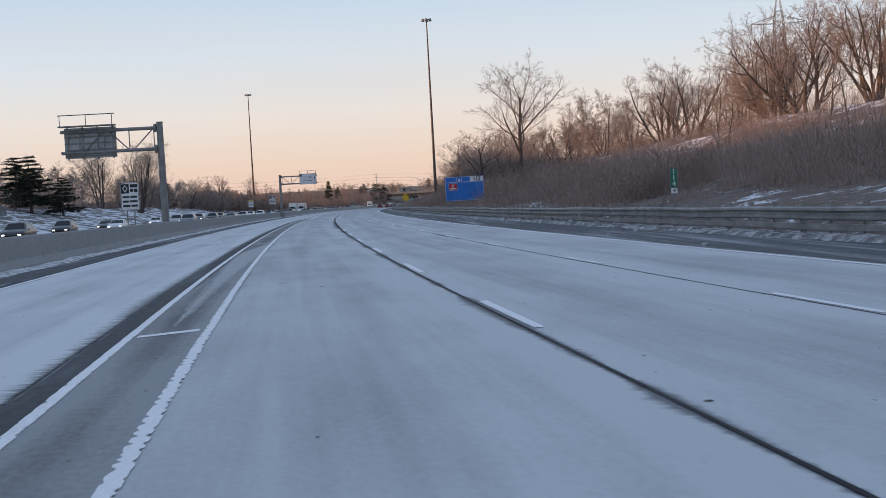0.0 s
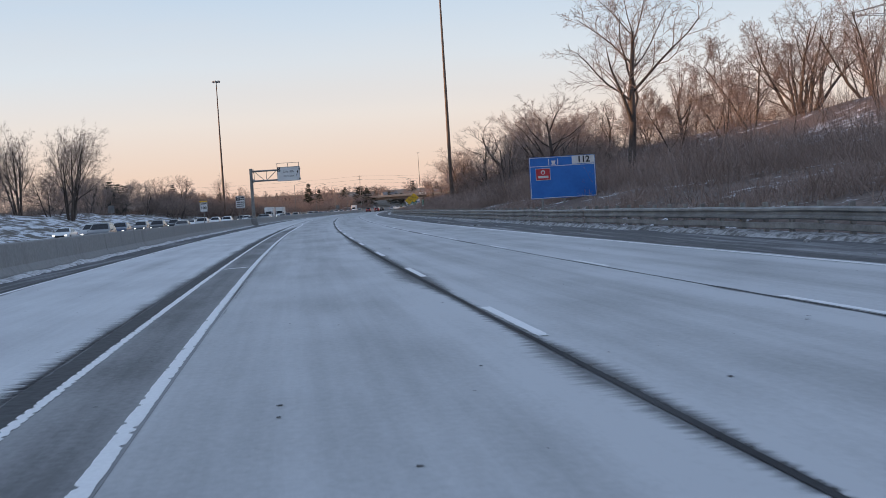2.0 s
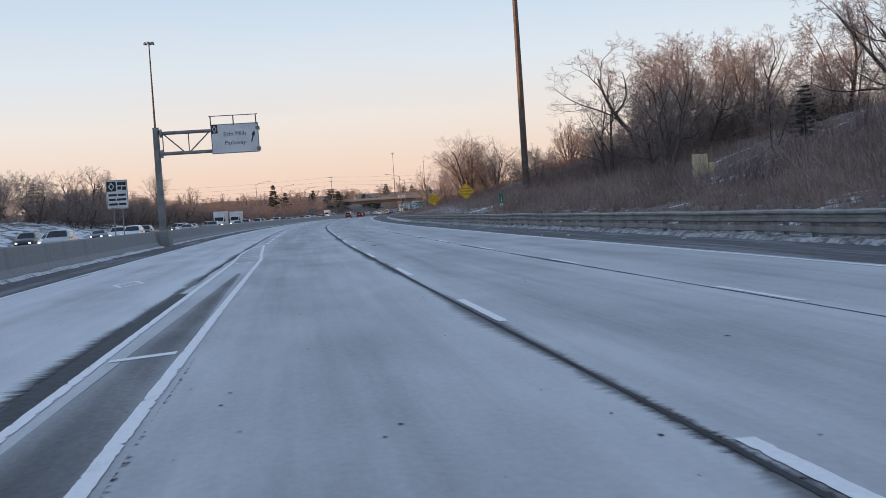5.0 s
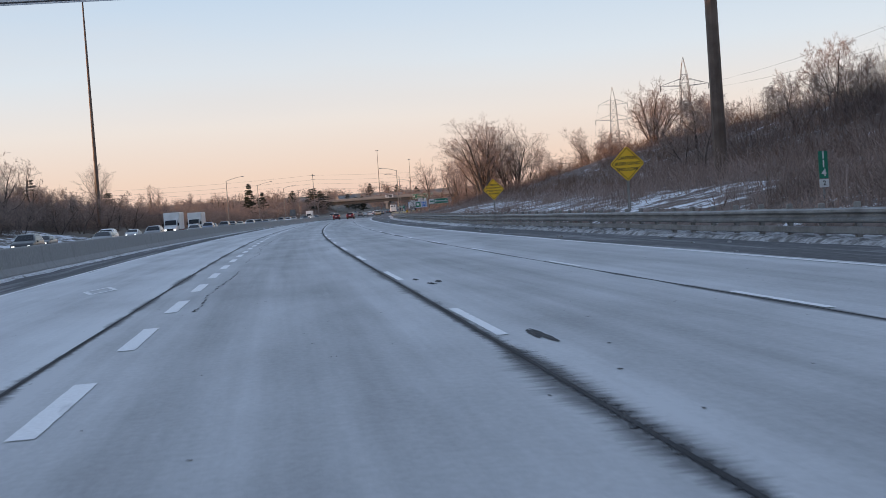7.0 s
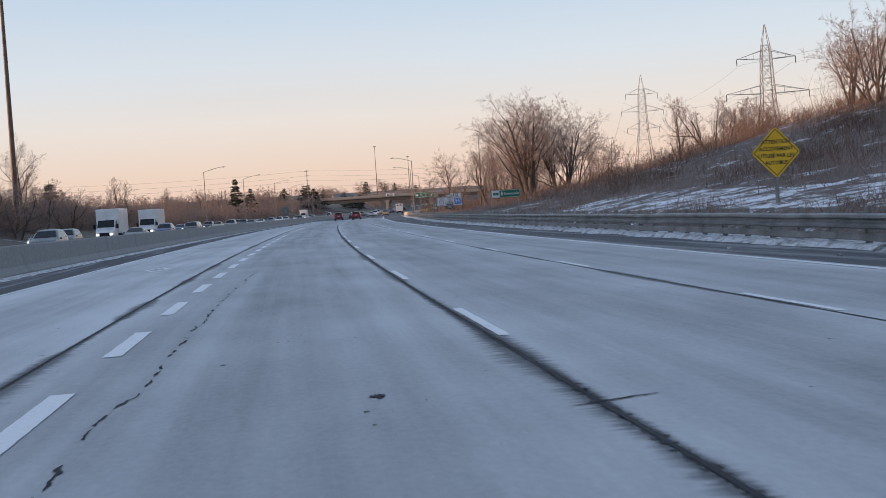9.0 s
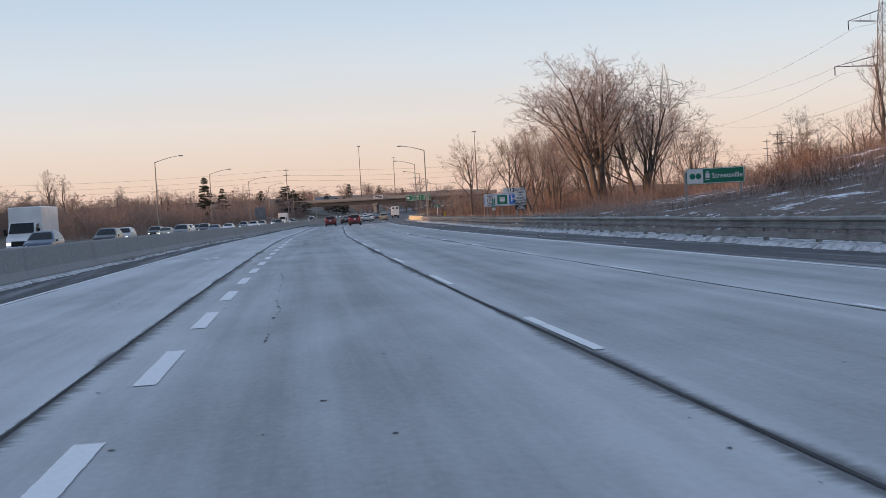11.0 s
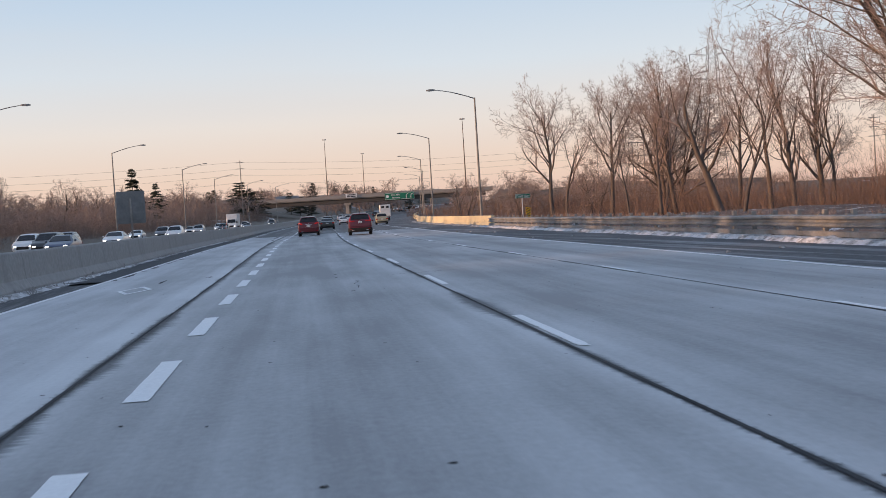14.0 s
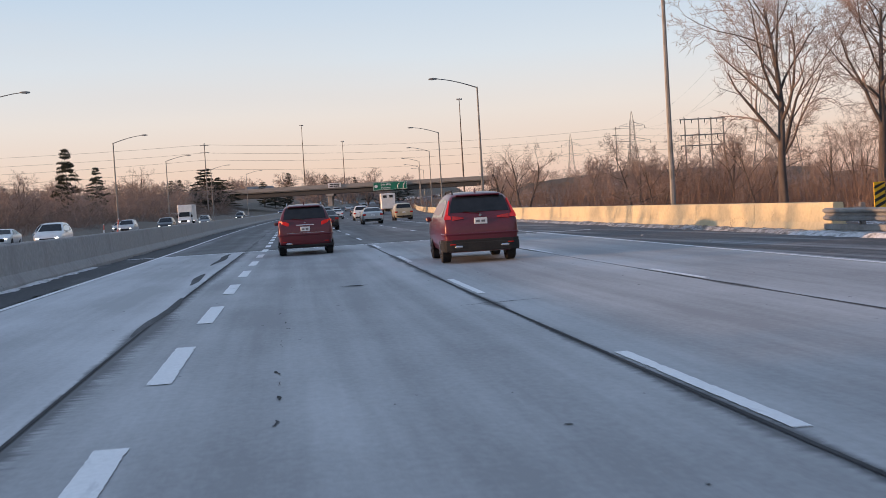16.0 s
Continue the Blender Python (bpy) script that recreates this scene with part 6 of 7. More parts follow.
# ---- vehicles ----
M["glass"] = material("dark_tinted_glass", [(0.012, 0.014, 0.016), (0.02, 0.022, 0.025)], 0.06, bump=0.0, shine=0.3)
M["tyre"] = material("black_tyre_rubber", [(0.015, 0.015, 0.016), (0.035, 0.034, 0.033)], 0.85, fine=30)
M["rim"] = material("dull_alloy_rim", [(0.18, 0.18, 0.185), (0.32, 0.32, 0.33)], 0.4, 0.8, bump=0.0)
M["plastic"] = material("black_bumper_plastic", [(0.010, 0.010, 0.011), (0.024, 0.023, 0.022)], 0.9, fine=20, scale=2.0)
M["tail"] = material("red_lamp_lens", [(0.35, 0.008, 0.008), (0.48, 0.02, 0.015)], 0.2, bump=0.0)
M["tail_lit"] = material("lit_red_lamp_lens", [(0.30, 0.006, 0.008), (0.36, 0.010, 0.010)], 0.2, bump=0.0, emit=(1.0, 0.03, 0.03), strength=0.22)
M["head"] = material("lit_headlamp", [(0.8, 0.8, 0.78), (0.9, 0.9, 0.88)], 0.2, bump=0.0, emit=(1.0, 0.95, 0.86), strength=2.4)
M["chrome"] = material("bright_chrome", [(0.6, 0.6, 0.61), (0.7, 0.7, 0.71)], 0.15, 1.0, bump=0.0)
PAINT = {k: material(k + "_car_paint", c, 0.34, 0.12, scale=1.3, fine=14, bump=0.02, coat=0.4) for k, c in {
    "dark_red": [(0.075, 0.003, 0.008), (0.105, 0.006, 0.013)], "red": [(0.085, 0.003, 0.010), (0.12, 0.006, 0.016)], "white": [(0.60, 0.60, 0.60), (0.74, 0.74, 0.74)],
    "black": [(0.014, 0.015, 0.017), (0.04, 0.04, 0.042)], "silver": [(0.34, 0.34, 0.345), (0.46, 0.46, 0.465)], "grey": [(0.10, 0.104, 0.11), (0.18, 0.184, 0.19)],
    "gold": [(0.30, 0.25, 0.16), (0.42, 0.36, 0.25)], "blue": [(0.03, 0.05, 0.10), (0.06, 0.085, 0.15)]}.items()}

SHAPES = {
    "suv": dict(profile=[(-2.16, 0.30), (-2.28, 0.42), (-2.31, 0.60), (-2.28, 0.80), (-2.25, 0.98), (-2.18, 1.08), (-2.04, 1.30), (-1.88, 1.52), (-1.74, 1.61), (-1.45, 1.67), (-0.9, 1.70), (-0.25, 1.69),
                         (0.2, 1.63), (0.45, 1.56), (1.12, 1.12), (1.3, 1.07), (1.9, 0.98), (2.2, 0.85), (2.31, 0.66), (2.31, 0.42), (2.2, 0.26)],
                half=[(0.2, 0.82), (0.42, 0.89), (0.68, 0.93), (0.95, 0.915), (1.08, 0.88), (1.35, 0.78), (1.60, 0.655), (1.70, 0.56)], rear=((-2.13, 1.19), (-1.845, 1.565)), front=((1.10, 1.13), (0.43, 1.575)),
                side=[[(-1.72, 1.12), (-1.60, 1.48), (-0.78, 1.56), (-0.72, 1.10)], [(-0.66, 1.10), (-0.70, 1.56), (0.18, 1.53), (0.40, 1.45), (0.88, 1.10)]], wheel=0.345, axle=1.34, track=0.79,
                loft=[(-2.31, 0.74, 0.40, 0.74), (-2.29, 0.83, 0.33, 0.90), (-2.255, 0.87, 0.29, 1.02), (-2.20, 0.885, 0.27, 1.12), (-2.08, 0.90, 0.26, 1.29), (-1.95, 0.91, 0.25, 1.46), (-1.84, 0.915, 0.25, 1.575), (-1.70, 0.92, 0.24, 1.635),
                      (-1.3, 0.93, 0.22, 1.68), (-0.6, 0.935, 0.22, 1.70), (0.0, 0.935, 0.22, 1.69), (0.32, 0.935, 0.22, 1.62), (0.6, 0.935, 0.22, 1.48), (0.95, 0.93, 0.22, 1.25), (1.15, 0.925, 0.22, 1.12), (1.6, 0.92, 0.22, 1.05),
                      (2.0, 0.90, 0.24, 0.96), (2.2, 0.82, 0.28, 0.84), (2.3, 0.66, 0.36, 0.70)]),
    "sedan": dict(profile=[(-2.25, 0.28), (-2.36, 0.42), (-2.37, 0.66), (-2.32, 0.90), (-2.2, 1.0), (-1.85, 1.04), (-1.6, 1.12), (-1.05, 1.36), (-0.6, 1.44), (-0.1, 1.45), (0.25, 1.40),
                           (0.55, 1.28), (1.05, 1.02), (1.3, 0.98), (1.95, 0.86), (2.25, 0.72), (2.36, 0.55), (2.34, 0.36), (2.22, 0.24)],
                  half=[(0.2, 0.82), (0.42, 0.90), (0.75, 0.915), (0.95, 0.89), (1.4, 0.62), (1.5, 0.55)], rear=((-1.68, 1.09), (-1.10, 1.345)), front=((1.02, 1.04), (0.32, 1.37)),
                  side=[[(-1.45, 1.04), (-1.0, 1.30), (-0.32, 1.37), (-0.28, 1.0)], [(-0.22, 1.0), (-0.26, 1.37), (0.12, 1.35), (0.42, 1.24), (0.80, 1.0)]], wheel=0.325, axle=1.38, track=0.78,
                  loft=[(-2.37, 0.72, 0.42, 0.72), (-2.34, 0.82, 0.34, 0.88), (-2.28, 0.86, 0.30, 0.99), (-2.05, 0.885, 0.26, 1.04), (-1.75, 0.895, 0.25, 1.07), (-1.5, 0.90, 0.24, 1.16), (-1.05, 0.905, 0.22, 1.36), (-0.6, 0.91, 0.22, 1.44),
                        (-0.1, 0.91, 0.22, 1.45), (0.25, 0.91, 0.22, 1.40), (0.6, 0.91, 0.22, 1.26), (1.0, 0.905, 0.22, 1.04), (1.3, 0.90, 0.22, 0.98), (1.9, 0.885, 0.24, 0.87), (2.2, 0.80, 0.28, 0.75), (2.34, 0.62, 0.36, 0.60)]),
}
car_mesh = {}


def wheel_parts(sh, parent):
    r = sh["wheel"]
    if "tyre%s" % r not in car_mesh:
        n = 22
        ring = lambda x, rr: [(x, rr * math.cos(2 * math.pi * k / n), rr * math.sin(2 * math.pi * k / n)) for k in range(n)]
        car_mesh["tyre%s" % r] = Builder().quad_strip([ring(-0.11, r * 0.6), ring(-0.115, r * 0.92), ring(-0.09, r), ring(0.09, r), ring(0.115, r * 0.92), ring(0.11, r * 0.6)]).mesh("tyre", M["tyre"], False)
        b = Builder().quad_strip([ring(-0.119, r * 0.60), ring(-0.122, r * 0.55), ring(0.122, r * 0.55), ring(0.119, r * 0.60)])
        for k in range(5):
            a = 2 * math.pi * k / 5
            for s in (-1, 1):
                b.tube((s * 0.122, 0, 0), (s * 0.124, r * 0.52 * math.cos(a), r * 0.52 * math.sin(a)), 0.035, 0.03, 4)
        car_mesh["rim%s" % r] = b.mesh("rim", M["rim"])
    for sx in (-1, 1):
        for sy in (-1, 1):
            w = part("wheel", car_mesh["tyre%s" % r], None, parent)
            w.location = (sx * sh["track"], sy * sh["axle"], r)
            part("rim", car_mesh["rim%s" % r], None, w, "alloy rim")


def vehicle(name, label, kind, paint, x, y, z, turn, braking=False, style="plain", group=""):
    sh = SHAPES[kind]
    prof = sh["profile"]
    half = lambda zz: float(np.interp(zz, [h[0] for h in sh["half"]], [h[1] for h in sh["half"]]))
    taper = lambda yy: 1.0 - 0.16 * max(0.0, (abs(yy) - 1.55) / 0.76) ** 2.2
    v = thing(name, label, "car", group, "", Matrix.Translation((x, y, z)) @ pose(0, 0, 0, 0, 0, turn))
    key = ("body", kind, paint)
    if key not in car_mesh and "loft" in sh:
        rings = []
        for yy, w, zb, zt in sh["loft"]:
            k = w / max(q[1] for q in sh["half"])
            lv = [(zb, 0.86), (zb + 0.08, 0.985)] + [(zb + 0.08 + (zt - 0.07 - zb - 0.08) * q / 6, 1.0) for q in range(1, 7)] + [(zt - 0.022, 0.95), (zt - 0.004, 0.82), (zt + 0.006, 0.4)]
            hp = [(half(zz) * k * m, zz) for zz, m in lv]
            rings.append([(xx, yy, zz) for xx, zz in hp] + [(-xx, yy, zz) for xx, zz in reversed(hp)])
        car_mesh[key] = Builder().quad_strip(rings).mesh("body", PAINT[paint], True)
        car_mesh[key].set_sharp_from_angle(angle=radians(42))
    if key not in car_mesh:
        cy, cz = sum(p[0] for p in prof) / len(prof), 0.85
        rings = []
        for s, inset in ((-1, 0.09), (-0.985, 0.035), (-0.94, 0.0), (-0.5, -0.004), (0.5, -0.004), (0.94, 0.0), (0.985, 0.035), (1, 0.09)):
            ring = []
            for py, pz in prof:
                qy, qz = py + (cy - py) * inset * 0.45, pz + (cz - pz) * inset * 0.55
                ring.append((s * half(pz) * taper(py), qy, qz))
            rings.append(ring)
        car_mesh[key] = Builder().quad_strip(rings).mesh("body", PAINT[paint], True)
        car_mesh[key].set_sharp_from_angle(angle=radians(38))
    part("body", car_mesh[key], None, v)
    if ("glass", kind) not in car_mesh:
        out = {}
        for nm, (a, b2), k in (("rear_window", sh["rear"], 0.92), ("windscreen", sh["front"], 0.88)):
            d = Vector((0, -(b2[1] - a[1]), b2[0] - a[0])).normalized() if nm == "rear_window" else Vector((0, (b2[1] - a[1]), a[0] - b2[0])).normalized()
            rows = []
            for f in (0, 0.5, 1.0):
                py, pz = a[0] + (b2[0] - a[0]) * f, a[1] + (b2[1] - a[1]) * f
                w = half(pz) * k * taper(py)
                rows.append([Vector((w * s, py, pz)) + d * (0.03 if abs(s) < 0.9 else 0.018) for s in (-1, -0.5, 0, 0.5, 1)])
            out[nm] = Builder().quad_strip(rows, False).mesh(nm, M["glass"], True)
        for i, poly in enumerate(sh["side"]):
            for s in (-1, 1):
                b = Builder()
                b.v = [(s * (half(pz) + 0.006), py, pz) for py, pz in poly]
                b.f = [tuple(range(len(poly)))]
                out["side_window_%d%d" % (i, s)] = b.mesh("side_window", M["glass"])
        car_mesh[("glass", kind)] = out
    for nm, me in car_mesh[("glass", kind)].items():
        part("side_window" if nm.startswith("side") else nm, me, None, v)
    # dark wheel arches and sills
    if ("arch", kind) not in car_mesh:
        b = Builder()
        for sy in (-1, 1):
            for sx in (-1, 1):
                w = half(0.5) * (0.978 if sy < 0 else 0.988) + 0.008
                n = 14
                c = [(sx * w, sy * sh["axle"] + (sh["wheel"] + 0.065) * math.cos(math.pi * k / n), sh["wheel"] + (sh["wheel"] + 0.065) * math.sin(math.pi * k / n)) for k in range(n + 1)]
                i0 = len(b.v)
                b.v.extend(c + [(sx * w, sy * sh["axle"] - sh["wheel"] - 0.065, 0.22), (sx * w, sy * sh["axle"] + sh["wheel"] + 0.065, 0.22)])
                b.f.append(tuple(range(i0, len(b.v))))
        car_mesh[("arch", kind)] = b.mesh("wheel_arch", M["plastic"])
    part("wheel_arch", car_mesh[("arch", kind)], None, v)
    wheel_parts(sh, v)
    yr, yf = min(p[0] for p in prof), max(p[0] for p in prof)
    top = max(p[1] for p in prof)
    tail = M["tail_lit"] if braking else M["tail"]
    w9 = half(0.9)
    for s in (-1, 1):
        if style == "liftback":
            b = Builder()
            b.quad_strip([[(s * x0, yy, z0), (s * x0, yy, z1), (s * x0, yy + 0.12, z1), (s * x0, yy + 0.12, z0)] for x0, yy, z0, z1 in ((0.53, yr + 0.045, 0.96, 1.08), (0.60, yr + 0.045, 0.92, 1.12), (0.74, yr + 0.075, 0.89, 1.15), (0.83, yr + 0.15, 0.90, 1.17), (0.885, yr + 0.38, 0.97, 1.16))])
            part("tail_lamp", b, tail, v)
        elif style == "upright":
            b = Builder()
            b.quad_strip([[(s * x0, yy, z1), (s * x1, yy + 0.03, z1), (s * x1, yy + 0.10, z1), (s * x0, yy + 0.10, z1)] for z1, yy, x0, x1 in ((1.05, -2.255, 0.70, 0.865), (1.13, -2.21, 0.71, 0.85), (1.16, -2.185, 0.765, 0.835), (1.34, -2.045, 0.725, 0.765), (1.50, -1.925, 0.685, 0.71))])
            part("tail_lamp", b, tail, v)
            b = Builder()
            b.quad_strip([[(s * x0, yy, z0), (s * x0, yy + 0.02, z1), (s * x0, yy + 0.12, z1), (s * x0, yy + 0.12, z0)] for x0, yy, z0, z1 in ((0.40, -2.262, 1.055, 1.085), (0.52, -2.268, 1.04, 1.11), (0.68, -2.262, 1.02, 1.13))])
            part("tail_lamp", b, M["tail"], v, "dark red inner lamp")
        else:
            part("tail_lamp", Builder().box(min(s * 0.60, s * (w9 - 0.03)), max(s * 0.60, s * (w9 - 0.03)), yr - 0.01, yr + 0.2, 0.74, 0.90, 0.02), tail, v)
        part("headlamp", Builder().box(min(s * 0.48, s * 0.72), max(s * 0.48, s * 0.72), yf - 0.22, yf + 0.005, 0.64, 0.76, 0.03), M["head"], v, "lit white headlamp")
        part("mirror", Builder().box(min(s * (w9 + 0.0), s * (w9 + 0.15)), max(s * w9, s * (w9 + 0.15)), 0.68, 0.78, 0.99, 1.11, 0.03), PAINT[paint], v)
    part("grille", Builder().box(-0.5, 0.5, yf - 0.2, yf + 0.015, 0.46, 0.70, 0.03), M["plastic"], v)
    if style == "plain":
        part("rear_bumper", Builder().box(-0.74, 0.74, yr - 0.03, yr + 0.3, 0.32, 0.50, 0.06), M["plastic"], v)
        zp = 0.78
    else:
        zp = 0.87 if style == "liftback" else 0.99

    def band(z0, z1, out, reach=7):
        """A strip that wraps round the tail of the body."""
        line = [(0.0, -2.318), (0.35, -2.316), (0.70, -2.308), (0.83, -2.285), (0.88, -2.23), (0.905, -2.10), (0.918, -1.95), (0.925, -1.80)][:reach]
        line = [(-xx, yy) for xx, yy in reversed(line[1:])] + line
        outer = lambda z, e: [(xx * (1 + e / 0.9), yy - e, z) for xx, yy in line] + [(xx * 0.96, yy + 0.06, z) for xx, yy in reversed(line)]
        return Builder().quad_strip([outer(z0, out * 0.4), outer(z0 + 0.03, out), outer(z1 - 0.02, out), outer(z1, out * 0.3)])

    if style != "plain":
        part("rear_bumper", band(0.28, 0.50 if style == "upright" else 0.36, 0.016, 8), M["plastic"], v, "black lower bumper")
        part("bumper_ledge", band(0.66, 0.72, 0.02), PAINT[paint], v)
        if style == "upright":
            part("cladding", band(0.50, 0.56, 0.006, 8), M["plastic"], v, "dark trim over the bumper")
    pl = part("number_plate", Builder().box(-0.155, 0.155, yr + (0.0 if style == "plain" else 0.005), yr + 0.06, zp - 0.075, zp + 0.075, 0.006), M["white"], v, "white plate with plain marks")
    for xx in (-0.075, 0.055):
        part("plate_marks", Builder().box(xx - 0.04, xx + 0.05, yr - 0.003 if style == "plain" else yr + 0.001, yr + 0.01, zp - 0.03, zp + 0.02), PAINT["grey"], pl)
    if style in ("liftback", "upright"):
        part("spoiler", Builder().box(-0.54, 0.54, -1.93, -1.55, top - 0.115, top - 0.07, 0.02), PAINT[paint], v)
        part("wiper", Builder().tube((0.0, -2.19, 1.18), (-0.40, -2.16, 1.235), 0.012, 0.01, 5), M["plastic"], v)
        for s in (-1, 1):
            part("roof_rail", Builder().path([(s * 0.56, -1.5, top - 0.05), (s * 0.57, -1.35, top + 0.03), (s * 0.57, 0.1, top + 0.02), (s * 0.56, 0.3, top - 0.07)], [0.018] * 4, 5), M["chrome"] if style == "liftback" else M["plastic"], v)
            part("reflector", Builder().box(min(s * 0.62, s * 0.76), max(s * 0.62, s * 0.76), -2.335, -2.27, 0.44, 0.47, 0.006), M["tail"], v)
        part("aerial_fin", Builder().quad_strip([[(-0.02, -1.45, top - 0.03), (0.02, -1.45, top - 0.03), (0.02, -1.2, top - 0.02), (-0.02, -1.2, top - 0.02)], [(-0.006, -1.42, top + 0.07), (0.006, -1.42, top + 0.07), (0.006, -1.36, top + 0.07), (-0.006, -1.36, top + 0.07)]]), PAINT[paint], v)
        part("badge", Builder().tube((0, -2.235, 1.075 if style == "liftback" else 1.125), (0, -2.19, 1.075 if style == "liftback" else 1.125), 0.032, 0.032, 12), M["rim"], v, "plain chrome badge")
        if style == "liftback":
            part("chrome_strip", Builder().box(-0.30, 0.30, -2.275, -2.2, 0.985, 1.02, 0.008), M["chrome"], v, "bright trim over the plate")
            part("chrome_strip", Builder().box(-0.62, 0.62, -2.312, -2.25, 0.735, 0.75, 0.005), M["chrome"], v)
        part("exhaust", Builder().box(-0.66, -0.44, -2.345, -2.2, 0.36, 0.43, 0.025), M["chrome"], v, "bright exhaust trim")
        if style == "upright":
            part("exhaust", Builder().box(0.44, 0.66, -2.345, -2.2, 0.36, 0.43, 0.025), M["chrome"], v, "bright exhaust trim")
    return v


def box_truck(x, y, z, turn, label, cab="white"):
    v = thing("box_truck", label, "truck", "delivery trucks in traffic", "", Matrix.Translation((x, y, z)) @ pose(0, 0, 0, 0, 0, turn))
    part("cargo_box", Builder().box(-1.2, 1.2, -4.2, 1.2, 0.95, 3.55, 0.06), PAINT["white"], v, "plain white cargo box")
    rows = [[(-w, py, z0), (w, py, z0), (w * 0.96, py, z1), (-w * 0.96, py, z1)] for py, w, z0, z1 in ((1.25, 1.0, 0.5, 2.45), (2.0, 1.0, 0.5, 2.42), (2.55, 0.98, 0.5, 1.55), (3.3, 0.94, 0.5, 1.28), (3.5, 0.88, 0.5, 1.1))]
    part("cab", Builder().quad_strip(rows), PAINT[cab], v)
    b = Builder()
    b.v = [(-0.88, 2.52, 1.62), (0.88, 2.52, 1.62), (0.82, 2.06, 2.36), (-0.82, 2.06, 2.36)]
    b.v = [(p[0], p[1] + 0.02, p[2] + 0.015) for p in b.v]
    b.f = [(0, 1, 2, 3)]
    part("windscreen", b, M["glass"], v)
    for s in (-1, 1):
        b = Builder()
        b.v = [(s * 1.005, 1.4, 1.5), (s * 1.005, 2.4, 1.5), (s * 0.985, 2.05, 2.25), (s * 0.985, 1.4, 2.3)]
        b.f = [(0, 1, 2, 3)]
        part("side_window", b, M["glass"], v)
        part("headlamp", Builder().box(min(s * 0.55, s * 0.85), max(s * 0.55, s * 0.85), 3.42, 3.54, 0.8, 1.0, 0.02), M["head"], v)
        part("mirror", Builder().box(min(s * 1.05, s * 1.28), max(s * 1.05, s * 1.28), 2.3, 2.4, 1.5, 1.95, 0.02), M["plastic"], v)
        part("tail_lamp", Builder().box(min(s * 0.9, s * 1.1), max(s * 0.9, s * 1.1), -4.26, -4.15, 0.75, 0.9, 0.01), M["tail"], v)
    part("grille", Builder().box(-0.5, 0.5, 3.4, 3.54, 0.72, 1.08, 0.02), M["plastic"], v)
    part("bumper", Builder().box(-0.98, 0.98, 3.4, 3.65, 0.42, 0.68, 0.03), M["chrome"], v)
    part("chassis", Builder().box(-0.5, 0.5, -4.0, 3.0, 0.55, 0.95), M["plastic"], v)
    for sx in (-1, 1):
        for yy in (-2.6, 2.5):
            w = part("wheel", Builder().tube((sx * 0.72, yy, 0.42), (sx * 1.0, yy, 0.42), 0.42, 0.42, 18), M["tyre"], v)
            part("rim", Builder().tube((sx * 0.99, yy, 0.42), (sx * 1.01, yy, 0.42), 0.24, 0.22, 12), M["rim"], w)
    return v


def on_lane(o, y):
    p = on_road(o, y)
    return p.x, p.y, p.z, heading(y)


x, y, z, h = on_lane(-2.67, 540.9)
vehicle("red_suv", "dark red compact SUV with pale roof rails in the same lane", "suv", "dark_red", x, y, z, h, True, "liftback")
x, y, z, h = on_lane(1.50, 528.7)
vehicle("red_suv", "bright red compact SUV with black lower trim in the next lane", "suv", "red", x, y, z, h - 1.5, True, "upright")
AHEAD = [("sedan", "black", -0.75, 586), ("suv", "black", -0.6, 602), ("sedan", "silver", 3.7, 604), ("suv", "gold", 7.6, 618), ("suv", "white", 4.4, 640), ("sedan", "white", 2.0, 668), ("suv", "grey", -1.5, 690),
         ("sedan", "grey", 5.5, 720), ("suv", "silver", 2.0, 742), ("sedan", "black", 5.6, 770), ("suv", "white", -2.2, 790), ("sedan", "silver", 1.9, 830), ("suv", "black", 5.5, 850)]
for kind, paint, o, y in AHEAD:
    x, y, z, h = on_lane(o, y)
    vehicle("car", "%s %s in freeway traffic seen from behind" % (paint.replace("_", " "), {"suv": "SUV", "sedan": "sedan"}[kind]), kind, paint, x, y, z, h, False, "plain", "cars ahead in traffic")
rnd = random.Random(5)
for k in range(18):
    y = 985 + 15 * k
    x, y, z, h = on_lane(rnd.choice((-2.0, 1.9, 5.5)), y)
    vehicle("car", "distant car in freeway traffic beyond the overpass", rnd.choice(("suv", "sedan")), rnd.choice(("white", "silver", "black", "grey")), x, y, z, h, False, "plain", "cars ahead in traffic")
x, y, z, h = on_lane(11.1, 706.0)
t = box_truck(x, y, z, h, "white box truck with plain black marks on its back")
part("rear_mark", Builder().box(-0.95, 0.95, -4.215, -4.19, 2.7, 3.3, 0.01), M["white"], t)
part("rear_lettering", Builder().box(-0.85, -0.2, -4.225, -4.21, 2.8, 3.25), M["black"], t)
part("rear_lettering", Builder().box(0.25, 0.85, -4.225, -4.21, 2.8, 3.25), M["black"], t)

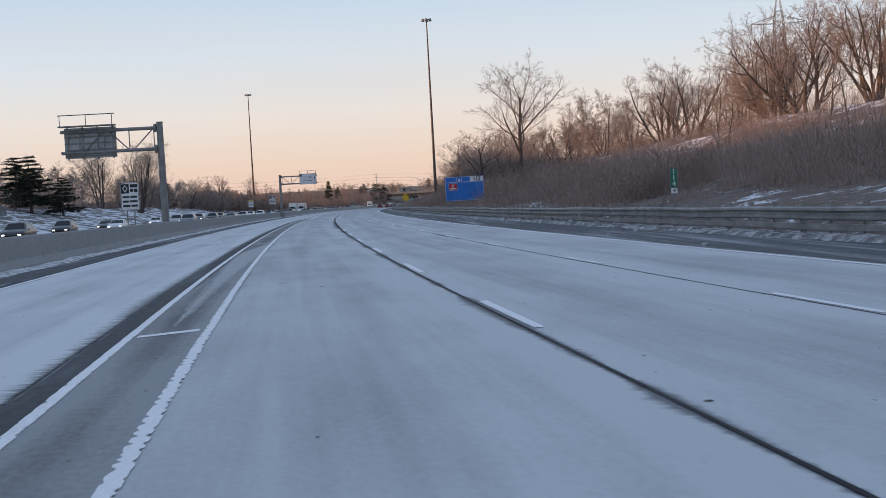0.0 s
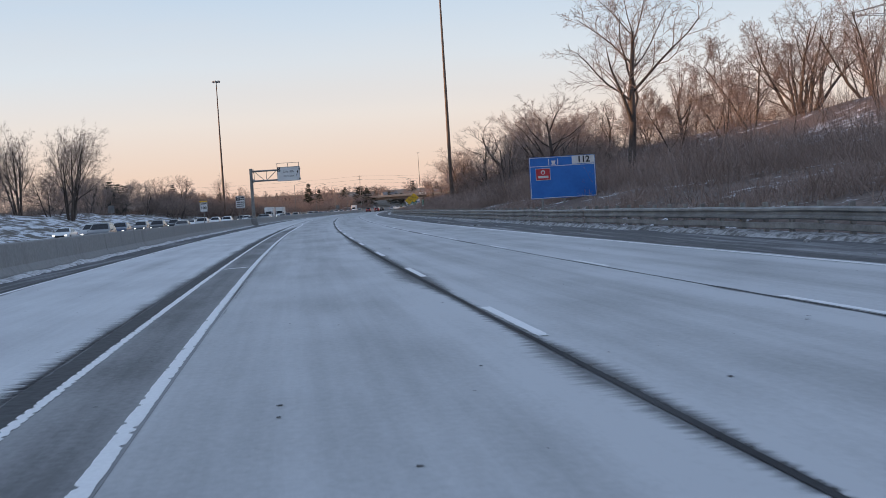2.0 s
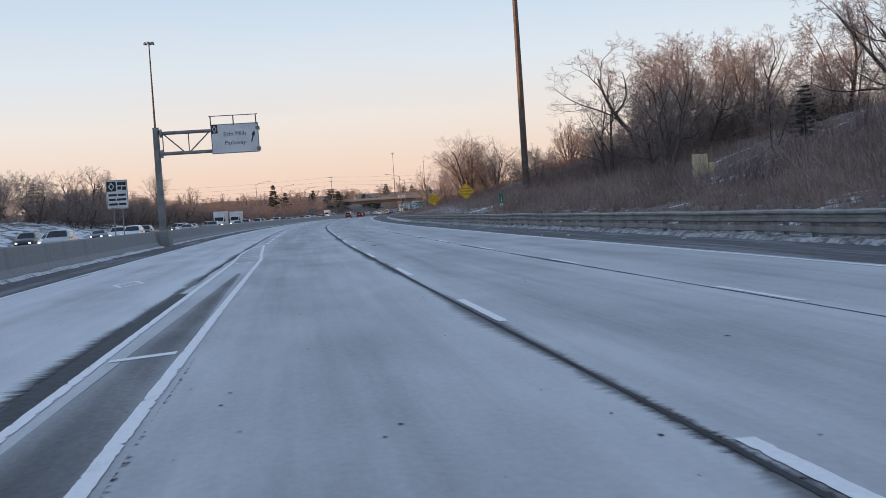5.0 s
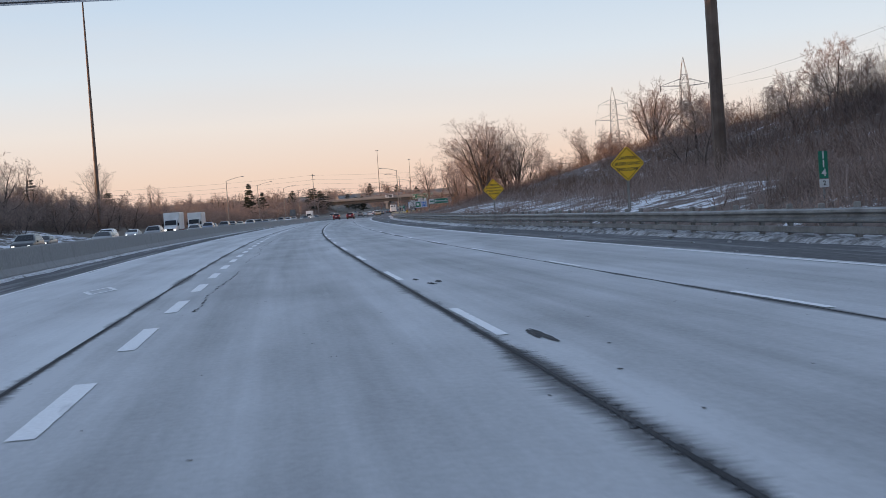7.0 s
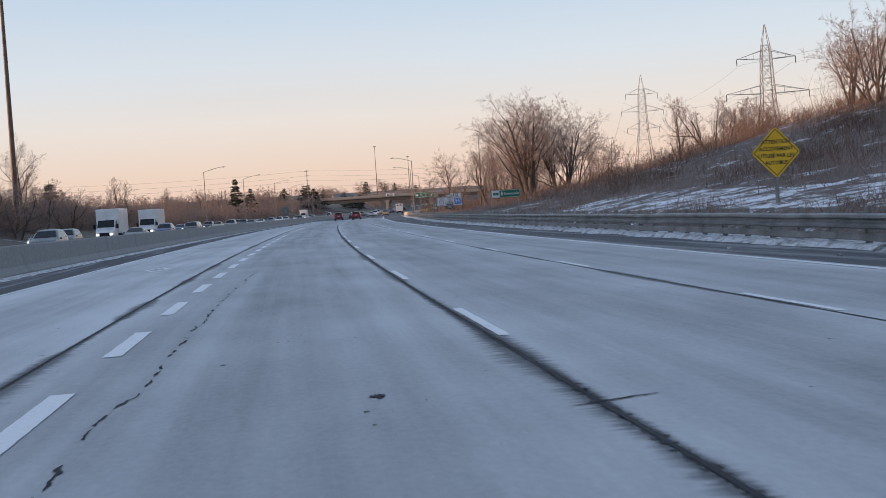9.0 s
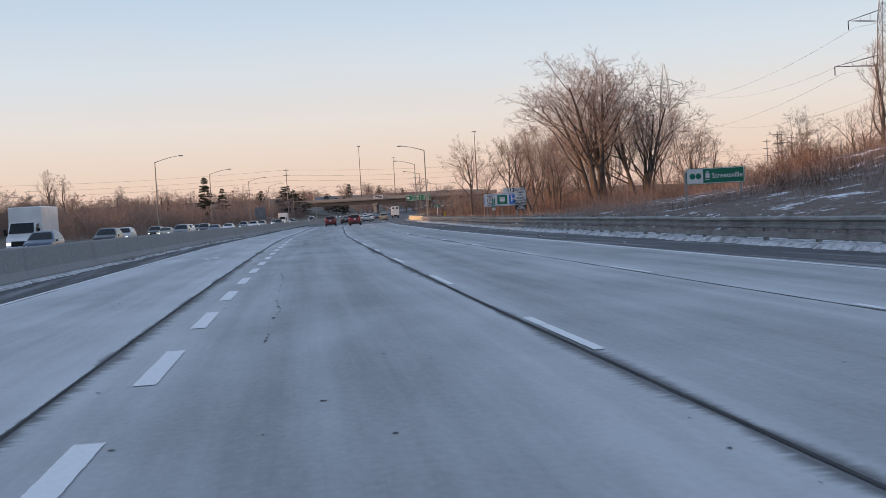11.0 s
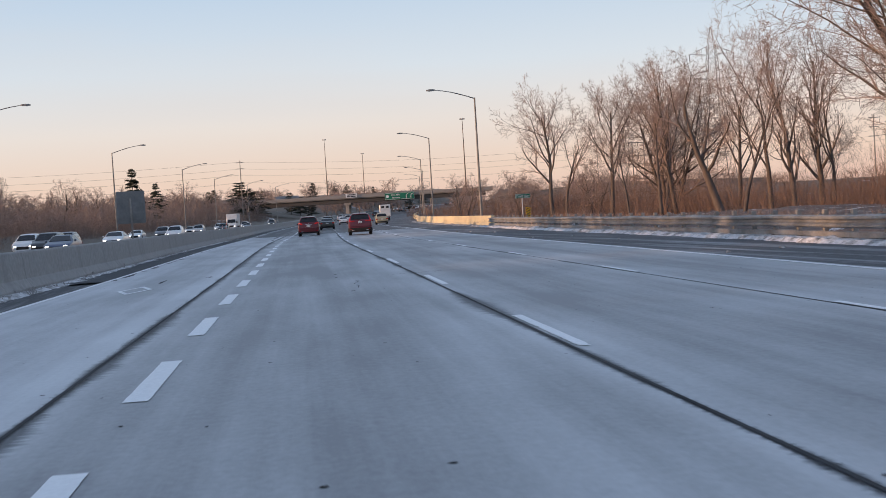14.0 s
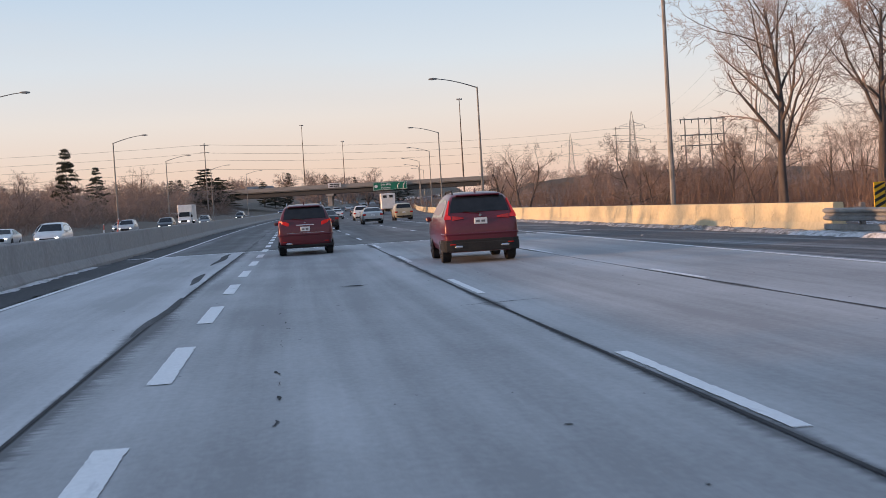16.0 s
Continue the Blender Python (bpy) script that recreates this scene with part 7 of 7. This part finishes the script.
# opposite traffic, headlamps on
ONCOMING = [("suv", "black", -25.0, 97), ("suv", "white", -27.6, 126), ("sedan", "black", -27.8, 150), ("sedan", "white", -23.6, 134), ("suv", "white", -20.0, 166), ("suv", "silver", -23.8, 182), ("sedan", "white", -27.6, 187),
            ("suv", "white", -25.0, 205), ("suv", "black", -23.6, 225), ("sedan", "black", -20.0, 222), ("suv", "grey", -27.5, 236), ("suv", "silver", -20.2, 247), ("sedan", "white", -23.8, 262), ("suv", "black", -27.6, 270),
            ("suv", "white", -20.0, 283), ("suv", "white", -23.6, 296), ("sedan", "silver", -27.4, 305), ("suv", "black", -24.0, 318), ("sedan", "grey", -20.0, 330), ("sedan", "silver", -27.6, 340), ("suv", "white", -23.6, 352),
            ("suv", "grey", -20.0, 362), ("sedan", "white", -18.8, 392), ("suv", "black", -27.4, 372), ("sedan", "silver", -27.4, 392), ("suv", "white", -20.0, 420), ("suv", "grey", -23.6, 385), ("suv", "black", -19.8, 442),
            ("sedan", "black", -27.0, 452), ("suv", "silver", -23.0, 468), ("sedan", "blue", -26.6, 478), ("suv", "white", -19.4, 486), ("sedan", "gold", -23.2, 500), ("suv", "black", -26.4, 512), ("sedan", "silver", -19.2, 520),
            ("sedan", "white", -20.0, 546), ("suv", "white", -25.6, 538), ("suv", "white", -21.6, 527), ("suv", "grey", -26.2, 556), ("suv", "white", -19.0, 583), ("suv", "white", -22.6, 600), ("sedan", "white", -26.0, 600), ("suv", "silver", -22.4, 642),
            ("suv", "black", -18.8, 648), ("sedan", "silver", -26.0, 660), ("suv", "white", -22.4, 676), ("sedan", "grey", -18.6, 694), ("suv", "silver", -22.2, 726), ("sedan", "white", -26.0, 738), ("suv", "black", -18.6, 756),
            ("sedan", "silver", -22.4, 790), ("suv", "white", -26.0, 820), ("sedan", "white", -18.6, 850)]
for i, (kind, paint, o, y) in enumerate(ONCOMING):
    if paint in ("white", "silver") and i % 3 == 1:
        paint = ("black", "grey", "blue")[i % 9 // 3]
    x, y, z, h = on_lane(o, y)
    vehicle("car", "%s %s facing the camera in the opposite lanes with headlamps on" % (paint.replace("_", " "), {"suv": "SUV", "sedan": "sedan"}[kind]), kind, paint, x, y, z - 0.03, h + 180, False, "plain", "opposite traffic")
for o, y in ((-24.0, 408.0), (-23.4, 431.0), (-22.4, 702.0)):
    x, y, z, h = on_lane(o, y)
    box_truck(x, y, z - 0.03, h + 180, "white box truck facing the camera in the opposite lanes")

# ---- pylons, poles and wires ----
M["pylon"] = material("dull_grey_pylon_steel", [(0.12, 0.12, 0.125), (0.2, 0.2, 0.205)], 0.6, 0.5, bump=0.0)


def pylon(x, y, z0, top, turn=10, style=0):
    """A lattice tower: four legs, crossed bracing and three pairs of arms."""
    p = thing("electricity_pylon", "grey steel lattice pylon with crossed bracing", "pylon", "transmission pylons", "", Matrix.Translation((x, y, z0)) @ pose(0, 0, 0, 0, 0, turn))
    h = top - z0
    wid = lambda f: float(np.interp(f, [0, 0.55, 0.85, 1.0], [0.105, 0.038, 0.026, 0.002])) * h
    lev = [0, 0.14, 0.27, 0.38, 0.47, 0.55, 0.62, 0.69, 0.76, 0.82, 0.88, 1.0]
    for sx, sy in ((-1, -1), (1, -1), (1, 1), (-1, 1)):
        part("leg", Builder().path([(sx * wid(f), sy * wid(f), f * h) for f in lev], [0.14 - 0.08 * f for f in lev], 4), M["pylon"], p)
    b = Builder()
    for i in range(len(lev) - 2):
        a, c = lev[i], lev[i + 1]
        for k in range(4):
            q = [(-1, -1), (1, -1), (1, 1), (-1, 1)]
            s, t = q[k], q[(k + 1) % 4]
            P = lambda u, f: (u[0] * wid(f), u[1] * wid(f), f * h)
            b.tube(P(s, a), P(t, c), 0.05, 0.05, 3)
            b.tube(P(t, a), P(s, c), 0.05, 0.05, 3)
            b.tube(P(s, c), P(t, c), 0.05, 0.05, 3)
    part("bracing", b, M["pylon"], p)
    for f, L in ((0.80, 0.17), (0.60, 0.24)) if style == 0 else ((0.84, 0.13), (0.70, 0.17), (0.56, 0.13)):
        for s in (-1, 1):
            b = Builder()
            tip = (s * L * h, 0, f * h + 0.3)
            for sy in (-1, 1):
                b.tube((s * wid(f), sy * wid(f), f * h), tip, 0.07, 0.05, 3)
                b.tube((s * wid(f + 0.05), sy * wid(f + 0.05), (f + 0.05) * h), tip, 0.07, 0.05, 3)
            for k in (0.3, 0.6):
                b.tube((s * (wid(f) + (L * h - wid(f)) * k), 0, f * h), (s * (wid(f) + (L * h - wid(f)) * k), 0, f * h + 0.05 * h * (1 - k)), 0.04, 0.04, 3)
            part("cross_arm", b, M["pylon"], p)
            part("insulator", Builder().tube((tip[0], 0, tip[2]), (tip[0], 0, tip[2] - 0.04 * h), 0.09, 0.09, 5), M["plastic"], p)
    return p


PYLONS = [(91.0, 263.0, 8.0, 43.0, 0), (97.4, 528.5, -1.0, 36.3, 0), (150.0, 793.0, 0.0, 53.5, 1), (208.7, 1055.0, 4.0, 40.2, 0), (262.0, 1320.0, 6.0, 44.5, 0)]
for x, y, z0, top, st in PYLONS:
    pylon(x, y, z0, top, -8, st)


def cable(name, pts, sag, r, label):
    b = Builder()
    for a, c in zip(pts, pts[1:]):
        a, c = Vector(a), Vector(c)
        n = 12
        b.path([a.lerp(c, k / n) - Vector((0, 0, sag * 4 * (k / n) * (1 - k / n))) for k in range(n + 1)], [r] * (n + 1), 3)
    return tagged(part(name, b, M["plastic"]), label, "cable", "overhead wires")


for f, L in ((0.80, 0.17), (0.60, 0.24)):
    for s in (-1, 1):
        cable("power_line", [(x + s * L * (top - z0) * 0.9, y, z0 + f * (top - z0) - 1) for x, y, z0, top, st in PYLONS], 6.0, 0.02, "thin dark transmission wire between the pylons")


def timber_pole(x, y, z0, top, arms=2):
    p = thing("utility_pole", "grey timber utility pole with crossarms", "utility pole", "timber utility poles", "", Matrix.Translation((x, y, z0)))
    h = top - z0
    part("pole", Builder().tube((0, 0, -0.5), (0, 0, h), 0.2, 0.13, 8), M["wood"], p)
    for k in range(arms):
        part("crossarm", Builder().box(-1.3, 1.3, -0.08, 0.08, h - 0.8 - 2.2 * k, h - 0.62 - 2.2 * k), M["wood"], p)
    return p


POLES = [(-330.0, 800.0, 4.0, 24.0), (-160.0, 835.0, 3.0, 24.0), (4.4, 879.0, 2.0, 24.0), (150.0, 915.0, 4.0, 25.0), (300.0, 950.0, 6.0, 27.0)]
for q in POLES:
    timber_pole(*q)
for dz in (0.5, 3.0, 5.2, 8.0):
    cable("overhead_wire", [(x, y, top - dz) for x, y, z0, top in POLES], 2.2, 0.035, "thin dark utility wire across the freeway")
for x, y, top in ((118, 620, 16), (128, 640, 17), (140, 660, 17), (112, 405, 20), (150, 700, 18), (166, 720, 18)):
    timber_pole(x, y, ground_z(x - road_x(y), y), top, 3)

# a row of tall timber poles tied by long crossarms
hf = thing("pole_frame", "row of tall timber poles joined by long crossarms", "utility pole", "", "", Matrix.Translation((110.8, 760.0, 1.0)))
for x in (0.0, 3.4, 6.4, 9.4):
    part("pole", Builder().tube((x, 0, -1.5), (x, 0, 16.6), 0.2, 0.15, 7), M["wood"], hf)
for z in (16.2, 12.6, 10.2):
    part("crossarm", Builder().box(-1.2, 9.9, -0.1, 0.1, z - 0.13, z + 0.13), M["wood"], hf)
    for x in (-1.0, 1.7, 4.9, 7.9):
        part("insulator", Builder().tube((x, 0, z - 0.1), (x, 0, z - 0.9), 0.1, 0.1, 5), M["plastic"], hf)

# ---- overpass furniture ----
ox = Matrix.Translation((bx, BRIDGE_Y, bz)) @ pose(0, 0, 0, 0, 0, -10)
s = thing("overhead_guide_sign", "wide green guide sign mounted on the overpass", "road sign", "", "", ox @ Matrix.Translation((2.6, -7.7, -0.8)))
plate(s, 1.5, 13.5, 6.3, 9.1, M["green"], r=0.15)
frame_bar(s, 1.6, 13.4, 6.4, 9.0, 0.1, M["white"], -0.006)
writing("Erin Mills", 0.95, M["white"], s, 6.0, 8.2, -0.012, bold=0.01)
writing("Parkway", 0.95, M["white"], s, 6.0, 7.1, -0.012, bold=0.01)
part("shield", Builder().tube((2.6, -0.012, 7.7), (2.6, -0.002, 7.7), 0.6, 0.6, 16), M["white"], s)
for k in range(2):
    x = 10.2 + 1.9 * k
    part("arrow", Builder().path([(x, -0.01, 6.7), (x, -0.01, 7.7), (x + 0.25, -0.01, 8.2), (x + 0.8, -0.01, 8.5)], [0.12, 0.12, 0.12, 0.1], 4), M["white"], s)
for x in (3.0, 7.5, 12.0):
    part("bracket", Builder().box(x - 0.1, x + 0.1, 0.02, 0.55, 6.6, 8.8), M["galv"], s)
s = thing("overpass_name_sign", "small white sign mounted on the overpass parapet", "road sign", "", "", ox @ Matrix.Translation((0, -7.7, 0)))
plate(s, -11.6, -7.0, 7.4, 9.0, M["white"], r=0.08)
bars(s, -11.0, -7.6, 8.5, 0.4, M["black"], -0.01, 2, 3)
bars(s, -11.0, -7.6, 7.85, 0.4, M["black"], -0.01, 2, 8)
legs(s, (-10.5, -8.0), 7.0, 8.4, M["galv"], 0.12)

# houses on the rise beyond
M["roof"] = material("snow_dusted_shingle", [(0.12, 0.10, 0.09), (0.26, 0.25, 0.25)], 0.9, scale=0.4, fine=4, bump=0.2)
M["brickwall"] = material("tan_brick_house", [(0.24, 0.15, 0.11), (0.34, 0.23, 0.17)], 0.9, scale=0.8, fine=8)
for i, (x, y, w) in enumerate([(6.0, 1010, 13), (30.0, 1060, 12), (-42.0, 960, 13), (70.0, 1150, 14), (-58.0, 1040, 13)]):
    z = ground_z(x - road_x(y), y) - 2.5
    hme = thing("house", "distant brick house with a snow-dusted pitched roof", "house", "houses beyond the overpass", "", Matrix.Translation((x, y, z)) @ pose(0, 0, 0, 0, 0, 15 * math.sin(i * 2.1)))
    part("wall", Builder().box(-w / 2, w / 2, -4.5, 4.5, -1.5, 5.2), M["brickwall"], hme)
    part("roof", Builder().quad_strip([[(-w / 2 - 0.5, -5.2, 5.1), (-w / 2 - 0.5, 0, 8.3), (-w / 2 - 0.5, 5.2, 5.1)], [(w / 2 + 0.5, -5.2, 5.1), (w / 2 + 0.5, 0, 8.3), (w / 2 + 0.5, 5.2, 5.1)]]), M["roof"], hme)
    for k in range(3):
        for zz in (1.0, 3.4):
            wd = part("window", Builder().box(-w / 2 + 1.5 + 3.6 * k, -w / 2 + 2.9 + 3.6 * k, -4.56, -4.48, zz, zz + 1.3), M["white"], hme)
            part("pane", Builder().box(-w / 2 + 1.6 + 3.6 * k, -w / 2 + 2.8 + 3.6 * k, -4.60, -4.55, zz + 0.1, zz + 1.2), M["glass"], wd)
    part("chimney", Builder().box(w / 4, w / 4 + 0.9, 0.3, 1.2, 6.5, 9.0), M["brickwall"], hme)

# ---- marks on the pavement ----
def stain(o, y, w, l, seed, mat="joint", turn=0.0, name="stain"):
    """A dark ragged spot with a torn outline."""
    r = random.Random(seed)
    n = 18
    b = Builder()
    b.v = [(w / 2 * math.cos(2 * math.pi * k / n) * r.uniform(0.3, 1.2), l / 2 * math.sin(2 * math.pi * k / n) * r.uniform(0.3, 1.2), 0) for k in range(n)]
    b.f = [tuple(range(n))]
    ob = part(name, b, M[mat], road, "dark stain" if name == "stain" else "")
    ob.matrix_world = Matrix.Translation(on_road(o, y, 0.0066)) @ pose(0, 0, 0, 0, 0, heading(y) + turn)


def crack(pts, width, seed, bare=0.05):
    """A ragged crack that wanders, swells and breaks off."""
    r = random.Random(seed)
    rows, drift = [], 0.0
    for (o0, y0), (o1, y1) in zip(pts, pts[1:]):
        n = max(4, int(abs(y1 - y0) / 0.08))
        for k in range(n):
            f = k / n
            y = y0 + (y1 - y0) * f
            drift = 0.96 * drift + r.gauss(0, 0.012)
            w = width * max(0.0, bare + 1.6 * noise.noise((y * 2.6, seed, 0)) + 0.9 * noise.noise((y * 7, seed, 3)))
            o = o0 + (o1 - o0) * f + drift + 0.03 * noise.noise((y * 5.0, seed, 7))
            w *= r.uniform(0.45, 1.3)
            if w < width * 0.12:
                if len(rows) > 2:
                    part("crack", Builder().quad_strip(rows, False), M["joint"], road, "ragged dark crack")
                rows = []
            else:
                rows.append([on_road(o - w, y, 0.0070), on_road(o + w * 0.7, y, 0.0070)])
    if len(rows) > 2:
        part("crack", Builder().quad_strip(rows, False), M["joint"], road, "ragged dark crack")


for i, (o, y, w, l) in enumerate([(0.77, 206.5, 0.34, 0.8), (0.72, 209.2, 0.2, 0.5), (0.84, 217.1, 0.3, 0.7), (0.35, 228.5, 0.22, 1.6), (0.44, 238.8, 0.16, 0.9), (0.62, 239.3, 0.16, 0.8), (0.3, 240.4, 0.14, 0.8),
                                  (-1.59, 285.2, 0.16, 0.3), (4.3, 128.0, 0.5, 0.4), (5.1, 127.2, 0.6, 0.4), (6.0, 407.0, 0.9, 0.5), (-1.9, 521.0, 0.5, 0.35),
                                  (-2.0, 464.6, 0.13, 0.4), (-2.02, 462.9, 0.1, 0.3), (-6.6, 467.0, 0.12, 2.4), (-5.43, 468.2, 0.2, 0.5), (-2.16, 22.5, 0.1, 0.2), (-2.9, 24.3, 0.2, 0.12), (-1.3, 22.5, 0.1, 0.12), (1.1, 23.4, 0.2, 0.1)]):
    stain(o, y, w, l, i)
rnd = random.Random(11)
for i in range(42):
    y = rnd.uniform(2, 545)
    o = rnd.choice((rnd.uniform(-3.4, -0.5), rnd.uniform(-3.4, -0.5), rnd.uniform(0.4, 3.3), rnd.uniform(4, 6.8), rnd.uniform(-8, -5.4)))
    k = rnd.uniform(0.012, 0.03)
    stain(o, y, k * rnd.uniform(0.8, 2.2), k * rnd.uniform(1.0, 3.5), 100 + i, "wet", rnd.uniform(-30, 30), "spot")
b = Builder()
for i in range(2600):
    y, o, k = rnd.uniform(0, 545), rnd.uniform(-9.0, 7.0), rnd.uniform(0.006, 0.019)
    c, w = on_road(o, y, 0.0060), rnd.uniform(0.8, 2.4)
    i0 = len(b.v)
    b.v.extend((c.x + k * w * math.cos(a) * rnd.uniform(0.6, 1.2), c.y + 1.6 * k * math.sin(a) * rnd.uniform(0.6, 1.2), c.z) for a in (0, 1.05, 2.1, 3.15, 4.2, 5.25))
    b.f.append(tuple(range(i0, i0 + 6)))
tagged(part("specks", b, M["joint"], road, "small dark specks of grit and tar"), "", "", "", "stuff")
crack([(-3.92, 236), (-3.93, 241.7), (-3.77, 247.9), (-3.7, 252)], 0.036, 1, 0.32)
crack([(-3.7, 258), (-3.55, 268), (-3.75, 280)], 0.036, 7, 0.32)
crack([(-3.67, 282), (-3.61, 290.7), (-3.5, 300), (-3.37, 308.6)], 0.034, 2, 0.26)
crack([(-1.60, 457.2), (-1.69, 458.0), (-1.60, 458.7), (-1.68, 459.4), (-1.58, 460.2), (-1.63, 461.2)], 0.026, 3, 0.28)
crack([(-1.88, 457.1), (-1.84, 457.4), (-1.90, 457.8)], 0.03, 8, 0.5)
crack([(-3.3, 352), (-3.25, 366), (-3.4, 372)], 0.022, 4, 0.15)
crack([(-2.6, 414), (-2.65, 428)], 0.02, 5)
crack([(-3.2, 506), (-3.25, 517)], 0.022, 6)
for o0, o1, y in ((-1.2, 0.9, 121.5), (-0.8, 0.9, 462.5), (-0.7, 0.6, 515.0), (-0.3, 0.4, 284.0)):
    b = Builder()
    rows = []
    for k in range(24):
        f = k / 23
        w = 0.03 * (0.4 + abs(noise.noise((f * 9, y, 0)))) * math.sin(math.pi * f) + 0.006
        rows.append([on_road(o0 + (o1 - o0) * f, y + 0.25 * f - w + 0.04 * noise.noise((f * 5, y, 3)), 0.0074), on_road(o0 + (o1 - o0) * f, y + 0.25 * f + w + 0.04 * noise.noise((f * 5, y, 3)), 0.0074)])
    part("crack", b.quad_strip(rows, False), M["joint"], road, "thin dark crack across the slab")
# lozenges in the carpool lane
for y in (14.0, 62.0, 126.6, 186.0, 246.0, 316.5, 390.5, 463.5):
    b = Builder()
    P = lambda a, k: on_road(-6.85 + 0.42 * k * math.cos(a), y + 1.7 * k * math.sin(a), 0.008)
    for k in range(4):
        a, c = math.pi / 2 * k, math.pi / 2 * (k + 1)
        b.quad_strip([[P(a, 1.0), P(c, 1.0)], [P(a, 0.72), P(c, 0.72)]], False)
    part("lane_lozenge", b, M["paint"], road, "white lozenge outline marking")
for o, y0, y1, half, sd in ((-5.05, 514.0, 521.0, 0.06, 51.0), (-5.3, 525.0, 530.0, 0.08, 52.0), (-5.5, 535.0, 545.0, 0.10, 53.0)):
    part("damp_patch", ragged(lambda y, o=o: o + 0.04 * math.sin(y * 0.9), y0, y1, 0.0062, lambda y, a=y0, c=y1, h=half: 0.02 + h * math.sin(math.pi * (y - a) / (c - a)), 0.22, 0.08, sd), M["wet"], road, "dark wet patch beside the joint")
for o, y0, y1, half, sd in ((-3.0, 409.6, 412.0, 0.10, 61.0), (-2.96, 405.5, 408.6, 0.12, 62.0)):
    part("damp_patch", ragged(lambda y, o=o: o + 0.05 * math.sin(y * 2.1), y0, y1, 0.0062, lambda y, a=y0, c=y1, h=half: 0.01 + h * math.sin(math.pi * (y - a) / (c - a)), 0.2, 0.08, sd), M["damp_trace"], road, "faint damp trace in the wheel path")
# joint where the river bridge begins
b = Builder()
b.quad_strip([[on_road(o, 546.0 + 0.35 * o / 8, 0.006), on_road(o, 546.35 + 0.35 * o / 8, 0.006)] for o in (-9.4, -6, -3, 0, 3, 6, 9.2)], False)
part("expansion_joint", b, M["paint"], road, "pale salt-filled expansion joint")
# dark ploughed margin beside the left edge
part("damp_margin", ragged(-9.75, -60, 240, 0.002 - 0.045, 0.16, 0.9, 0.25, 33.0), M["wet"], road, "dark damp streaks on the left shoulder")

part("damp_margin", ragged(-8.95, 470, 640, 0.004, 0.62, 0.5, 0.3, 47.0), M["wet"], road, "dark wet gutter beside the barrier")

# litter and pale lumps of ice on the shoulder
rnd = random.Random(3)
for i in range(70):
    y = rnd.uniform(5, 540)
    o = rnd.uniform(7.6, 10.0)
    k = rnd.uniform(0.04, 0.14)
    b = Builder()
    n = 6
    b.quad_strip([[(k * rr * math.cos(2 * math.pi * j / n) * rnd.uniform(0.7, 1.2), k * rr * math.sin(2 * math.pi * j / n) * rnd.uniform(0.7, 1.2), k * zz) for j in range(n)] for rr, zz in ((1.0, 0), (0.9, 0.45), (0.45, 0.7))])
    ob = tagged(part("ice_lump", b, M["snow"]), "small grey lump of ploughed ice on the shoulder", "ice", "ice lumps on the shoulder")
    ob.matrix_world = Matrix.Translation(on_road(o, y, -0.052))
